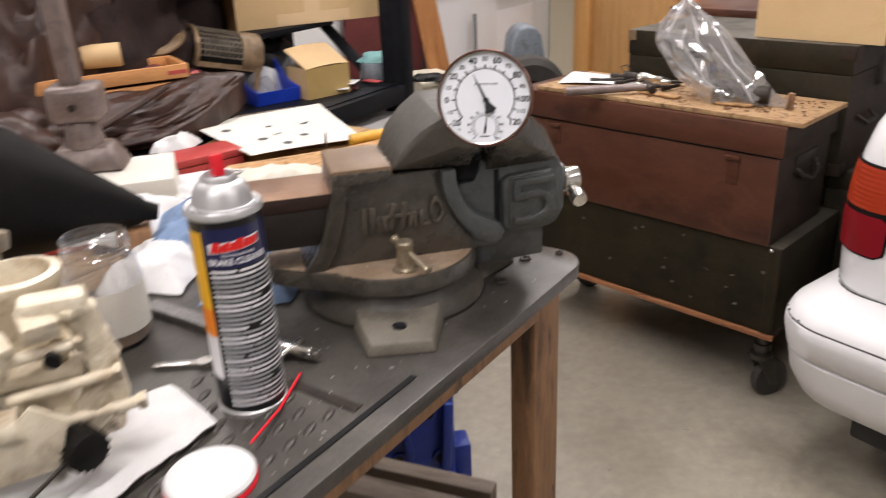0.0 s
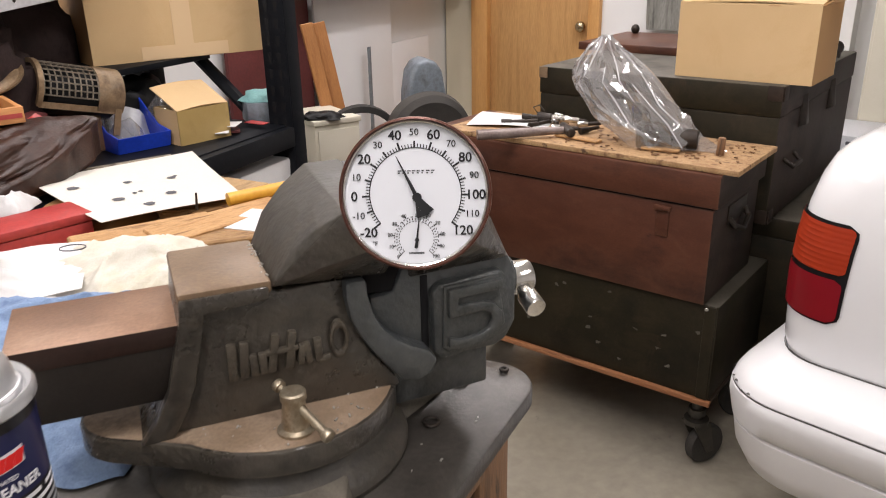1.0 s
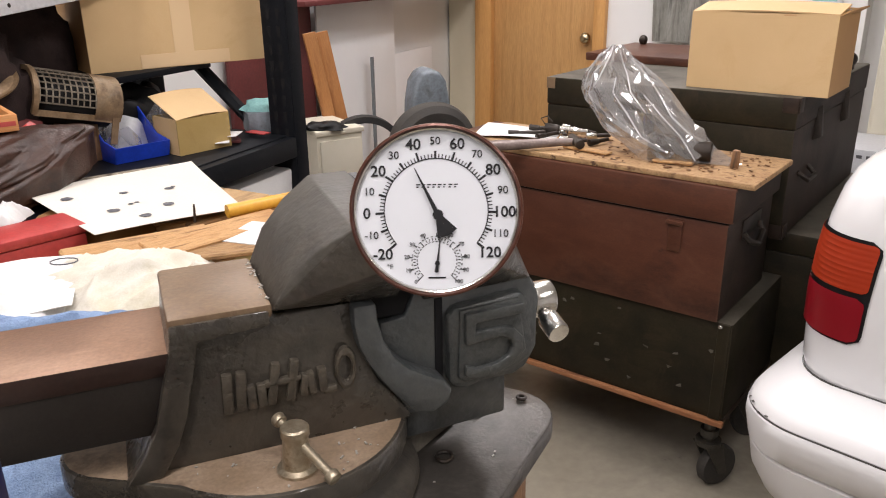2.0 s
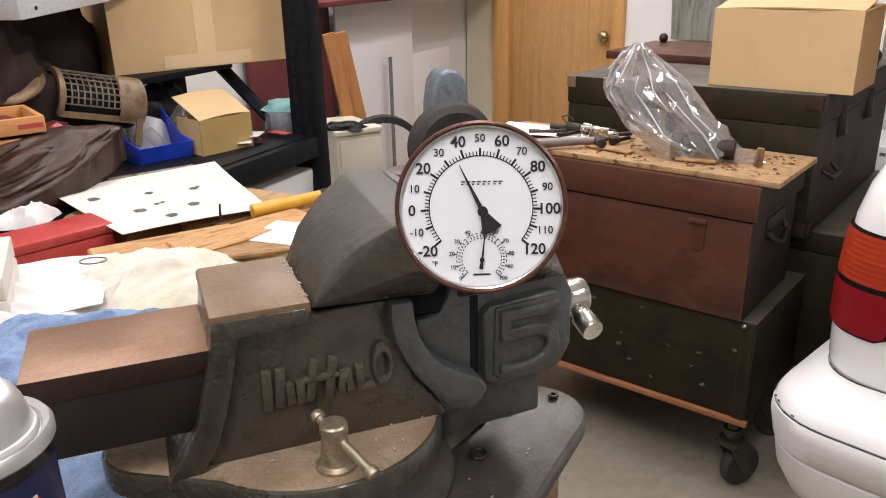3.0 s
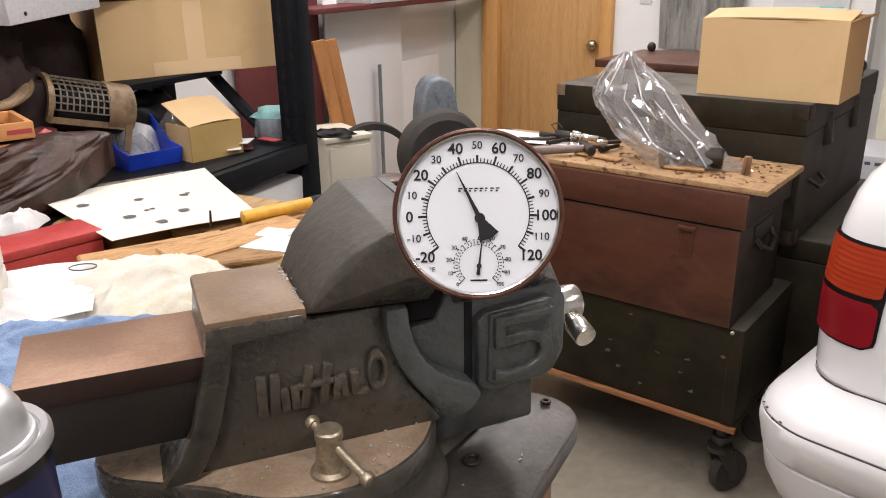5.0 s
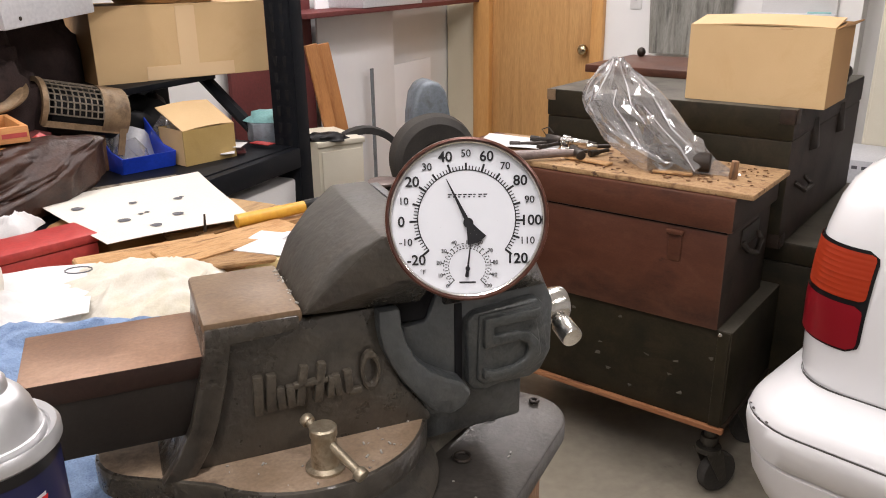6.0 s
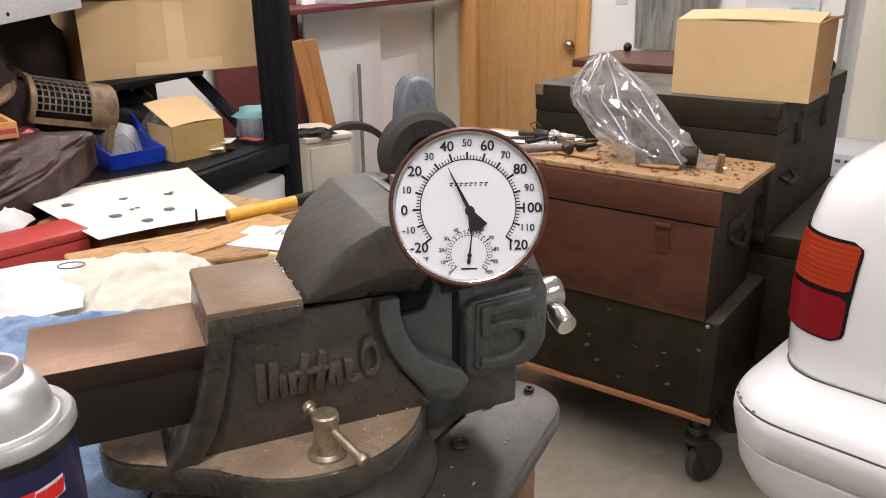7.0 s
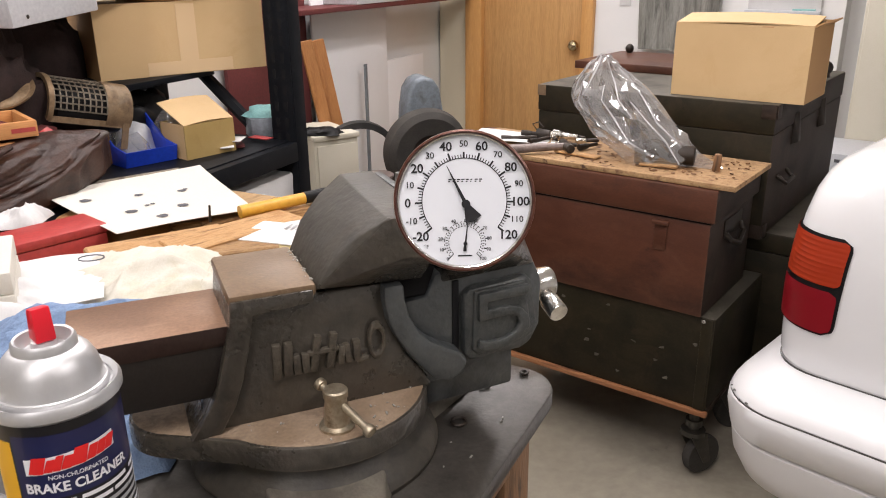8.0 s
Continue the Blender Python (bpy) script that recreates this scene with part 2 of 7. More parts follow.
M["osb"] = material("rough_board", (0.30, 0.175, 0.080), 0.75, 0, [(0.42, 0.265, 0.13), (0.15, 0.075, 0.035)], 26, 190, 0.4, (0.075, 0.035, 0.018), 32, 0.52, stretch=(1, 1.5, 1), wear=(0.22, 0.105, 0.045), wear_scale=6, wear_amount=0.5)
M["card"] = material("cardboard", (0.54, 0.372, 0.185), 0.7, 0, [(0.60, 0.42, 0.22)], 2.5, 400, 0.02, grain=0.12, wear=(0.50, 0.32, 0.14), wear_scale=5, wear_amount=0.4)
# browner card; on box ends it also carries the side shading
M["cardside"] = material("brown_or_shaded_card", (0.42, 0.235, 0.095), 0.75, 0, [(0.48, 0.275, 0.115)], 2.5, 400, 0.02, grain=0.12)
M["boxyellow"] = material("yellowed_cardboard", (0.38, 0.26, 0.085), 0.7, 0, [(0.44, 0.31, 0.12)], 5, 300, 0.03, grain=0.15, wear=(0.28, 0.17, 0.05), wear_scale=9, wear_amount=0.4)
M["chip"] = plain("dull_chip", (0.42, 0.40, 0.37), 0.4, 0.3)
M["tanlid"] = material("tan_metal_lid", (0.185, 0.118, 0.062), 0.5, 0.3, [(0.27, 0.185, 0.105), (0.11, 0.070, 0.040)], 14, 200, 0.1, wear=(0.28, 0.235, 0.18), wear_scale=10, wear_amount=0.45)
M["board"] = material("white_wallboard", (0.80, 0.80, 0.81), 0.7, 0, [(0.83, 0.83, 0.84)], 3, 200, 0.03, grain=0.1)
# pale film for the bright streaks drawn on the clear bag
M["fold"] = plain("film_glint", (0.88, 0.88, 0.90), 0.2, 0.2, alpha=0.42)
M["tape"] = plain("packing_tape", (0.66, 0.48, 0.28), 0.3)
M["carpaint"] = material("white_car_paint", (0.76, 0.76, 0.765), 0.25, 0, [(0.78, 0.78, 0.785)], 2, 200, 0.0, coat=0.5, grain=0.0)
M["bumper"] = material("white_bumper", (0.70, 0.695, 0.70), 0.42, 0, [(0.73, 0.725, 0.73)], 2, 200, 0.0, coat=0.1, grain=0.0)
M["blackrubber"] = material("black_rubber", (0.016, 0.016, 0.016), 0.7, 0, [(0.03, 0.029, 0.028)], 12, 150, 0.3)
M["scuff"] = material("scuffed_groove", (0.05, 0.047, 0.043), 0.7, 0, [(0.12, 0.115, 0.11), (0.02, 0.019, 0.018)], 20, 160, 0.1)
M["tailamber"] = plain("amber_lens", (0.33, 0.028, 0.005), 0.4)
M["tailred"] = plain("red_lens", (0.21, 0.004, 0.010), 0.33)
M["shelfblack"] = material("black_shelf_paint", (0.005, 0.006, 0.0085), 0.5, 0.0, [(0.009, 0.010, 0.0125)], 8, 220, 0.05, spec=0.12, wear=(0.03, 0.03, 0.032), wear_scale=20, wear_amount=0.25)
M["slotdark"] = plain("slot_shadow", (0.002, 0.002, 0.003), 0.9)
M["bluebin"] = material("blue_plastic", (0.012, 0.045, 0.46), 0.35, 0, [(0.016, 0.06, 0.54)], 4, 90, 0.04)
M["blueblock"] = material("blue_engine_paint", (0.010, 0.030, 0.22), 0.45, 0, [(0.016, 0.045, 0.30)], 8, 90, 0.2)
M["leather"] = material("brown_leather", (0.024, 0.0088, 0.005), 0.43, 0, [(0.042, 0.0155, 0.0085), (0.012, 0.0052, 0.0036)], 9, 150, 0.35, spec=0.55, wear=(0.07, 0.030, 0.017), wear_scale=11, wear_amount=0.3)
M["darkcloth"] = material("dark_brown_cloth", (0.020, 0.0125, 0.012), 0.8, 0, [(0.034, 0.021, 0.019), (0.010, 0.007, 0.0075)], 9, 300, 0.4, spec=0.25)
M["paper"] = material("cream_paper", (0.65, 0.62, 0.55), 0.8, 0, [(0.68, 0.65, 0.58)], 4, 250, 0.03, grain=0.15)
M["envelope"] = material("yellowed_paper", (0.52, 0.42, 0.20), 0.8, 0, [(0.58, 0.48, 0.25), (0.42, 0.32, 0.14)], 6, 250, 0.04, grain=0.15)
M["white"] = material("white_paper", (0.63, 0.625, 0.62), 0.8, 0, [(0.67, 0.665, 0.66)], 5, 250, 0.03, grain=0.15)
M["rag"] = material("stained_rag", (0.56, 0.525, 0.43), 0.9, 0, [(0.62, 0.59, 0.515), (0.50, 0.455, 0.33)], 6, 350, 0.15, (0.16, 0.15, 0.12), 26, 0.20, grain=0.15)
M["towel"] = material("blue_towel", (0.15, 0.225, 0.37), 0.95, 0, [(0.21, 0.30, 0.46), (0.11, 0.165, 0.29)], 20, 520, 0.5)
M["redbox"] = material("red_tin", (0.38, 0.038, 0.036), 0.4, 0, [(0.44, 0.06, 0.055)], 8, 100, 0.08, (0.14, 0.02, 0.02), 22, 0.15)
M["yellow"] = material("yellow_handle", (0.66, 0.36, 0.04), 0.4, 0, [(0.58, 0.29, 0.03)], 12, 100, 0.08)
M["greybox"] = material("grey_tin", (0.56, 0.57, 0.60), 0.45, 0.1, [(0.62, 0.63, 0.65)], 3, 100, 0.04)
M["maroon"] = material("maroon_panel", (0.10, 0.018, 0.018), 0.6, 0, [(0.13, 0.025, 0.024)], 4, 80, 0.1)
M["tyre"] = material("tyre_rubber", (0.030, 0.027, 0.024), 0.75, 0, [(0.052, 0.047, 0.040)], 10, 160, 0.2)
M["motor"] = material("blue_grey_motor", (0.13, 0.15, 0.17), 0.5, 0.2, [(0.20, 0.23, 0.26), (0.09, 0.09, 0.09)], 9, 90, 0.15)
M["cabinet"] = material("cream_cabinet", (0.60, 0.565, 0.455), 0.5, 0, [(0.64, 0.60, 0.50)], 4, 250, 0.02, grain=0.1)
# besides stains, the dark brown spots put shaded recesses into the colour
M["cream"] = material("cream_casting", (0.60, 0.52, 0.38), 0.5, 0.1, [(0.70, 0.63, 0.49), (0.36, 0.27, 0.165)], 18, 220, 0.25, (0.10, 0.062, 0.036), 15, 0.36)
M["greytool"] = material("grey_brown_tool", (0.15, 0.112, 0.10), 0.35, 0.2, [(0.21, 0.165, 0.15), (0.10, 0.074, 0.065)], 10, 160, 0.05)
M["blackplastic"] = material("black_plastic", (0.008, 0.008, 0.0085), 0.45, 0, [(0.014, 0.014, 0.0145)], 8, 160, 0.06, spec=0.18)
M["mesh"] = material("galvanised_wire", (0.17, 0.145, 0.11), 0.5, 0.6, [(0.25, 0.215, 0.165), (0.10, 0.08, 0.06)], 30, 120, 0.1)
M["teal"] = material("teal_cloth", (0.20, 0.42, 0.42), 0.8, 0, [(0.26, 0.48, 0.47)], 12, 150, 0.3)
M["bookorange"] = material("tan_drawer_wood", (0.50, 0.22, 0.075), 0.5, 0, [(0.58, 0.28, 0.10)], 8, 90, 0.1, stretch=(0.5, 5, 5))
M["silver"] = material("can_silver", (0.55, 0.55, 0.555), 0.44, 0.8, [(0.59, 0.59, 0.595)], 10, 300, 0.03, grain=0.05)
M["canblack"] = plain("can_black", (0.006, 0.006, 0.009), 0.3, coat=0.15)
M["cannavy"] = plain("can_navy", (0.010, 0.013, 0.065), 0.3, coat=0.15)
M["canyellow"] = plain("can_yellow", (0.80, 0.43, 0.015), 0.4)
M["canorange"] = plain("can_orange", (0.78, 0.22, 0.01), 0.4)
M["funnel"] = material("funnel_plastic", (0.006, 0.0055, 0.005), 0.55, 0, [(0.011, 0.010, 0.009)], 6, 120, 0.05, spec=0.12)
M["canred"] = plain("can_red", (0.70, 0.02, 0.02), 0.3)
M["canwhite"] = plain("can_white", (0.75, 0.75, 0.78), 0.35)
M["cangrey"] = plain("can_grey_print", (0.36, 0.37, 0.38), 0.4)
M["redplastic"] = plain("red_plastic", (0.72, 0.015, 0.03), 0.3)
M["dialwhite"] = material("dial_white", (0.69, 0.705, 0.74), 0.6, 0, [(0.70, 0.715, 0.75)], 4, 200, 0.0, grain=0.0)
M["dialblack"] = plain("dial_black", (0.008, 0.008, 0.010), 0.5)
M["dialrim"] = material("bronze_rim", (0.080, 0.028, 0.018), 0.32, 0.4, [(0.11, 0.04, 0.025)], 30, 200, 0.05)
M["ink"] = plain("print_ink", (0.10, 0.10, 0.11), 0.7)
M["lens"] = film("dial_lens", (0.985, 0.99, 0.99), 0.03, 0.0)
M["bag"] = film("clear_bag", (0.88, 0.88, 0.89), 0.10, 0.28)
M["glass"] = film("jar_glass", (0.86, 0.85, 0.84), 0.08, 0.16)
M["brass"] = material("brass_knob", (0.45, 0.36, 0.22), 0.25, 1.0, [(0.52, 0.43, 0.28)], 20, 100, 0.02)
M["clothgrey"] = material("hanging_plastic_sheet", (0.17, 0.165, 0.145), 0.42, 0, [(0.27, 0.265, 0.24), (0.10, 0.098, 0.085)], 7, 60, 0.3, stretch=(4, 4, 0.5))
M["tube"] = plain("lit_tube", (1.0, 0.97, 0.92), 0.5, emit=9.0)


# ---- mesh helpers ----
def finish(name, bm, mat, parent=None, label="", m=None, smooth=False):
    me = bpy.data.meshes.new(name)
    bmesh.ops.recalc_face_normals(bm, faces=bm.faces)
    bm.to_mesh(me)
    bm.free()
    for mm in (mat if isinstance(mat, (list, tuple)) else [mat]):
        me.materials.append(mm)
    if smooth:
        for p in me.polygons:
            p.use_smooth = True
        me.set_sharp_from_angle(angle=radians(smooth if smooth is not True else 40))
    o = new(name, me)
    if parent is not None:
        o.parent = parent
    if m is not None:
        o.matrix_basis = m
    if label:
        o["label"] = label
    return o


def part(name, bm, mat, parent, label="", m=None, smooth=40):
    return finish(name, bm, mat, parent, label, m, smooth)


def thing(name, m, label, category, group="", kind=""):
    o = new(name)
    o.empty_display_size = 0.05
    o.matrix_basis = m
    return tagged(o, label, category, group, kind)


def box(sx, sy, sz, at=(0, 0, 0), bevel=0.0, bm=None, m=None, seg=2):
    """A box with its base centre at 'at'."""
    b = bm or bmesh.new()
    mat = Matrix.Translation(Vector(at) + Vector((0, 0, sz / 2)))
    if m is not None:
        mat = m @ mat
    r = bmesh.ops.create_cube(b, size=1, matrix=mat @ Matrix.Diagonal((sx, sy, sz, 1)))
    if bevel:
        es = list({e for v in r["verts"] for e in v.link_edges})
        bmesh.ops.bevel(b, geom=es, offset=bevel, segments=seg, profile=0.5, affect="EDGES")
    return b


def rod(p, q, r, r2=None, seg=16, bm=None, bevel=0.0):
    b = bm or bmesh.new()
    p, q = Vector(p), Vector(q)
    d = q - p
    m = Matrix.Translation((p + q) / 2) @ d.to_track_quat("Z", "Y").to_matrix().to_4x4()
    res = bmesh.ops.create_cone(b, cap_ends=True, segments=seg, radius1=r, radius2=r if r2 is None else r2, depth=d.length, matrix=m)
    if bevel:
        es = [e for e in {e for v in res["verts"] for e in v.link_edges} if any(len(f.verts) > 4 for f in e.link_faces)]
        bmesh.ops.bevel(b, geom=es, offset=bevel, segments=2, profile=0.5, affect="EDGES")
    return b


def ball(at, r, bm=None, scale=(1, 1, 1), u=14, v=9):
    b = bm or bmesh.new()
    bmesh.ops.create_uvsphere(b, u_segments=u, v_segments=v, radius=r, matrix=Matrix.Translation(at) @ Matrix.Diagonal((*scale, 1)))
    return b


def lathe(profile, seg=40, bm=None, m=None, arc=None):
    """Turns (radius, height) pairs about z; arc: from and to in degrees, open."""
    b = bm or bmesh.new()
    m = m or Matrix.Identity(4)
    a0, a1 = (0, 360) if arc is None else arc
    n = seg if arc is None else seg + 1
    rings = []
    for r, z in profile:
        if r < 1e-6 and arc is None:
            rings.append([b.verts.new(m @ Vector((0, 0, z)))])
        else:
            rings.append([b.verts.new(m @ Vector((r * math.cos(radians(a0 + (a1 - a0) * k / seg)), r * math.sin(radians(a0 + (a1 - a0) * k / seg)), z))) for k in range(n)])
    for ra, rb in zip(rings, rings[1:]):
        for k in range(seg):
            k2 = (k + 1) % n
            va, vb = (ra[0], ra[0]) if len(ra) == 1 else (ra[k], ra[k2])
            vc, vd = (rb[0], rb[0]) if len(rb) == 1 else (rb[k2], rb[k])
            f = list(dict.fromkeys((va, vb, vc, vd)))
            if len(f) > 2:
                b.faces.new(f)
    return b


def prism(pts, depth, bm=None, m=None, bevel=0.0, seg=2):
    """Extrudes an outline in local x, z along local y from 0 to depth."""
    b = bm or bmesh.new()
    m = m or Matrix.Identity(4)
    fr = [b.verts.new(m @ Vector((x, 0, z))) for x, z in pts]
    bk = [b.verts.new(m @ Vector((x, depth, z))) for x, z in pts]
    faces = [b.faces.new(fr), b.faces.new(bk[::-1])]
    k = len(pts)
    for i in range(k):
        faces.append(b.faces.new((fr[i], bk[i], bk[(i + 1) % k], fr[(i + 1) % k])))
    if bevel:
        bmesh.ops.recalc_face_normals(b, faces=faces)
        es = [e for e in {e for f in faces for e in f.edges} if len(e.link_faces) == 2 and e.calc_face_angle(0) > 0.5]
        bmesh.ops.bevel(b, geom=es, offset=bevel, segments=seg, profile=0.5, affect="EDGES")
    return b


def hull(pts, bm=None, bevel=0.0, seg=2):
    b = bm or bmesh.new()
    vs = [b.verts.new(p) for p in pts]
    r = bmesh.ops.convex_hull(b, input=vs)
    bmesh.ops.delete(b, geom=[g for g in r["geom_interior"] if isinstance(g, bmesh.types.BMVert)], context="VERTS")
    bmesh.ops.dissolve_limit(b, angle_limit=0.05, verts=b.verts, edges=b.edges)
    if bevel:
        bmesh.ops.bevel(b, geom=[e for e in b.edges if e.calc_face_angle(0) > 0.25], offset=bevel, segments=seg, profile=0.5, affect="EDGES")
    return b


def tube(pts, r, seg=10, bm=None, closed=False):
    """A round bar along a polyline."""
    b = bm or bmesh.new()
    pts = [Vector(p) for p in pts]
    rings = []
    for i, p in enumerate(pts):
        a = pts[max(i - 1, 0)] if not closed else pts[i - 1]
        c = pts[min(i + 1, len(pts) - 1)] if not closed else pts[(i + 1) % len(pts)]
        q = (c - a).to_track_quat("Z", "Y")
        rr = r[i] if isinstance(r, (list, tuple)) else r
        rings.append([b.verts.new(p + q @ Vector((rr * math.cos(2 * math.pi * k / seg), rr * math.sin(2 * math.pi * k / seg), 0))) for k in range(seg)])
    pairs = list(zip(rings, rings[1:])) + ([(rings[-1], rings[0])] if closed else [])
    for ra, rb in pairs:
        for k in range(seg):
            b.faces.new((ra[k], ra[(k + 1) % seg], rb[(k + 1) % seg], rb[k]))
    if not closed:
        b.faces.new(rings[0][::-1])
        b.faces.new(rings[-1])
    return b


def sheet(nx, ny, fn, thick=0.0, bm=None):
    """A grid of points fn(s, t), s and t from 0 to 1, thickened downwards."""
    b = bm or bmesh.new()
    g = [[b.verts.new(fn(i / nx, j / ny)) for i in range(nx + 1)] for j in range(ny + 1)]
    fs = [b.faces.new((g[j][i], g[j][i + 1], g[j + 1][i + 1], g[j + 1][i])) for j in range(ny) for i in range(nx)]
    if thick:
        bmesh.ops.recalc_face_normals(b, faces=fs)
        bmesh.ops.solidify(b, geom=fs, thickness=thick)
    return b


def quad_sheet(c, z, nx, ny, bump, thick, freq=6.0, seed=0.0):
    """A crumpled sheet between four plan corners, at height z."""
    c = [Vector((*p, 0)) for p in c]

    def fn(s, t):
        p = (c[0] * (1 - s) + c[1] * s) * (1 - t) + (c[3] * (1 - s) + c[2] * s) * t
        h = noise.noise(Vector((p.x * freq + seed, p.y * freq, seed))) + 0.5 * noise.noise(Vector((p.x * freq * 2.7, p.y * freq * 2.7 + seed, 3)))
        return Vector((p.x, p.y, z + bump * (h + 0.9)))
    return sheet(nx, ny, fn, thick)


def writing(text, size, mat, parent, m, depth=0.0004, name="lettering", align="CENTER", bold=0.0):
    cu = bpy.data.curves.new(name, "FONT")
    cu.body, cu.size, cu.align_x, cu.align_y, cu.extrude = text, size, align, "CENTER", depth
    cu.resolution_u, cu.offset = 3, bold * size
    tmp = bpy.data.objects.new("tmp", cu)
    scene.collection.objects.link(tmp)
    me = bpy.data.meshes.new_from_object(tmp.evaluated_get(bpy.context.evaluated_depsgraph_get()))
    bpy.data.objects.remove(tmp)
    me.name = name
    me.materials.clear()
    me.materials.append(mat)
    o = new(name, me)
    o.parent = parent
    o.matrix_basis = m
    return o


def plan(x, y, z, deg):
    return pose(x, y, z, 0, 0, deg)


D1 = Vector((0.527, 0.85, 0)).normalized()
D2 = Vector((-0.85, 0.527, 0)).normalized()
FD = Vector((0.731, -0.682, 0)).normalized()
SD = Vector((0.682, 0.731, 0)).normalized()
CORNER = Vector((0.262, 1.452, 0))
BENCH = 0.96
A_BENCH = math.degrees(math.atan2(D1.y, D1.x))
A_CHEST = math.degrees(math.atan2(FD.y, FD.x))

# ---- the room ----
ROOM = pose(0, 0, 0, 0, 0, A_CHEST)
WALL_Y = 4.975


def structure(name, bm, mat, label, category="wall", m=None, smooth=False):
    return tagged(finish(name, bm, mat, None, "", m, smooth), label, category, "", "structure")


structure("floor", box(14, 14, 0.1, (0, 2.5, -0.1)), M["concrete"], "smooth stained grey-beige concrete garage floor", "floor")
structure("ceiling", box(13, 14, 0.1, (0, 2.5, 2.75)), M["ceiling"], "plain off-white ceiling", "ceiling")
bw = bmesh.new()
box(0.36, 0.12, 2.75, (-3.61, WALL_Y + 0.06, 0), bm=bw)
structure("wall_north", bw, M["beige"], "narrow beige painted wall beside the door", m=ROOM)
bw = bmesh.new()
box(1.43, 0.12, 2.75, (-1.985, WALL_Y + 0.06, 0), bm=bw)
box(0.73, 0.12, 0.69, (-3.065, WALL_Y + 0.06, 2.06), bm=bw)
structure("wall_north_2", bw, M["wall"], "white painted wall", m=ROOM)
structure("wall_return", box(0.12, 2.5, 2.75, (-1.21, WALL_Y + 1.37, 0)), M["wall"], "white painted return wall", m=ROOM)
structure("wall_bay", box(4.5, 0.12, 2.75, (1.1, WALL_Y + 2.6, 0)), M["wall"], "white painted wall of the parking bay", m=ROOM)
structure("wall_east", box(0.12, 12.0, 2.75, (3.3, 1.6, 0)), M["wall"], "white painted wall", m=ROOM)
structure("wall_south", box(8.5, 0.12, 2.75, (-0.9, -3.2, 0)), M["wall"], "white painted wall", m=ROOM)
structure("wall_west", box(9.9, 0.12, 2.75, (-1.42, 0.07, 0)), M["wall"], "white painted wall with scuffs", m=plan(-1.21, 3.27, 0, A_BENCH))

# door
dr = thing("door_1", ROOM @ Matrix.Translation((-3.065, WALL_Y, 0)), "closed honey-coloured wooden door with a brass knob", "door", kind="structure")
part("leaf", box(0.732, 0.042, 2.055, (0, 0.034, 0.004), 0.003), M["door"], dr)
part("jamb", box(0.125, 0.05, 2.12, (-0.425, -0.012, 0), 0.005), M["trim"], dr)
part("jamb", box(0.075, 0.05, 2.12, (0.40, -0.012, 0), 0.005), M["trim"], dr)
part("head", box(0.9, 0.05, 0.07, (-0.02, -0.012, 2.062), 0.005), M["trim"], dr)
kb = rod((0.31, 0.035, 0.92), (0.31, 0.028, 0.92), 0.032, bevel=0.002)
rod((0.31, 0.03, 0.92), (0.31, 0.0, 0.92), 0.011, bm=kb)
ball((0.31, -0.026, 0.92), 0.034, kb, (1, 0.8, 1))
part("knob", kb, M["brass"], dr, "round brass door knob")

# ceiling lamps, unseen; the first is added to brighten the white back wall
lamp_spots = [(-0.05, 4.35, 58), (-0.1, 0.55, 58), (0.6, 2.3, 58), (1.7, 0.3, 58), (-1.1, 2.2, 58), (1.2, 4.0, 58), (-0.9, -1.0, 58)]
first = None
for k, (x, y, a) in enumerate(lamp_spots):
    m = plan(x, y, 2.75, a)
    if first is None:
        first = thing("ceiling_light", m, "long white fluorescent ceiling fixture with two lit tubes, assumed out of view", "ceiling light", "ceiling lights")
        part("housing", box(1.25, 0.18, 0.05, (0, 0, -0.05), 0.006), M["greybox"], first)
        for s in (-0.045, 0.045):
            part("tube", rod((-0.58, s, -0.072), (0.58, s, -0.072), 0.013, seg=10), M["tube"], first)
    else:
        copy_thing(first, m)
    area("ceiling_lamp", plan(x, y, 2.655, a), 1.2, 0.22, LAMP_W, LAMP_C)

# ---- workbench ----
bench = thing("workbench", plan(CORNER.x, CORNER.y, 0, A_BENCH), "dark steel-topped workbench with old timber legs", "workbench")
# local x runs back along the front edge's direction, local y across the bench
outline = [(-1.5, -0.013), (-0.05, -0.013)]
outline += [(-0.05 + 0.05 * math.sin(radians(a)), 0.037 - 0.05 * math.cos(radians(a))) for a in range(10, 91, 10)]
outline += [(0.0, 0.54), (-1.5, 0.54)]
bm = bmesh.new()
lo = [bm.verts.new((x, y, BENCH - 0.018)) for x, y in outline]
hi = [bm.verts.new((x, y, BENCH)) for x, y in outline]
bm.faces.new(hi)
bm.faces.new(lo[::-1])
for i in range(len(outline)):
    j = (i + 1) % len(outline)
    bm.faces.new((lo[i], lo[j], hi[j], hi[i]))
bmesh.ops.recalc_face_normals(bm, faces=bm.faces)
bmesh.ops.bevel(bm, geom=[e for e in bm.edges if all(abs(v.co.z - BENCH) < 1e-5 for v in e.verts)], offset=0.003, segments=2, profile=0.5, affect="EDGES")
part("top_plate", bm, M["bench"], bench)
part("front_rail", box(1.28, 0.030, 0.024, (-0.785, 0.010, BENCH - 0.0425), 0.003), M["oldwood"], bench, "scarred timber rail", m=None)
part("back_rail", box(1.36, 0.035, 0.09, (-0.80, 0.50, BENCH - 0.1085), 0.003), M["oldwood"], bench)
for lx, ly in ((-0.105, 0.022), (-1.42, 0.022), (-1.42, 0.48)):
    part("leg", box(0.075, 0.04, BENCH - 0.0182, (lx, ly, 0), 0.004), M["oldwood"], bench)
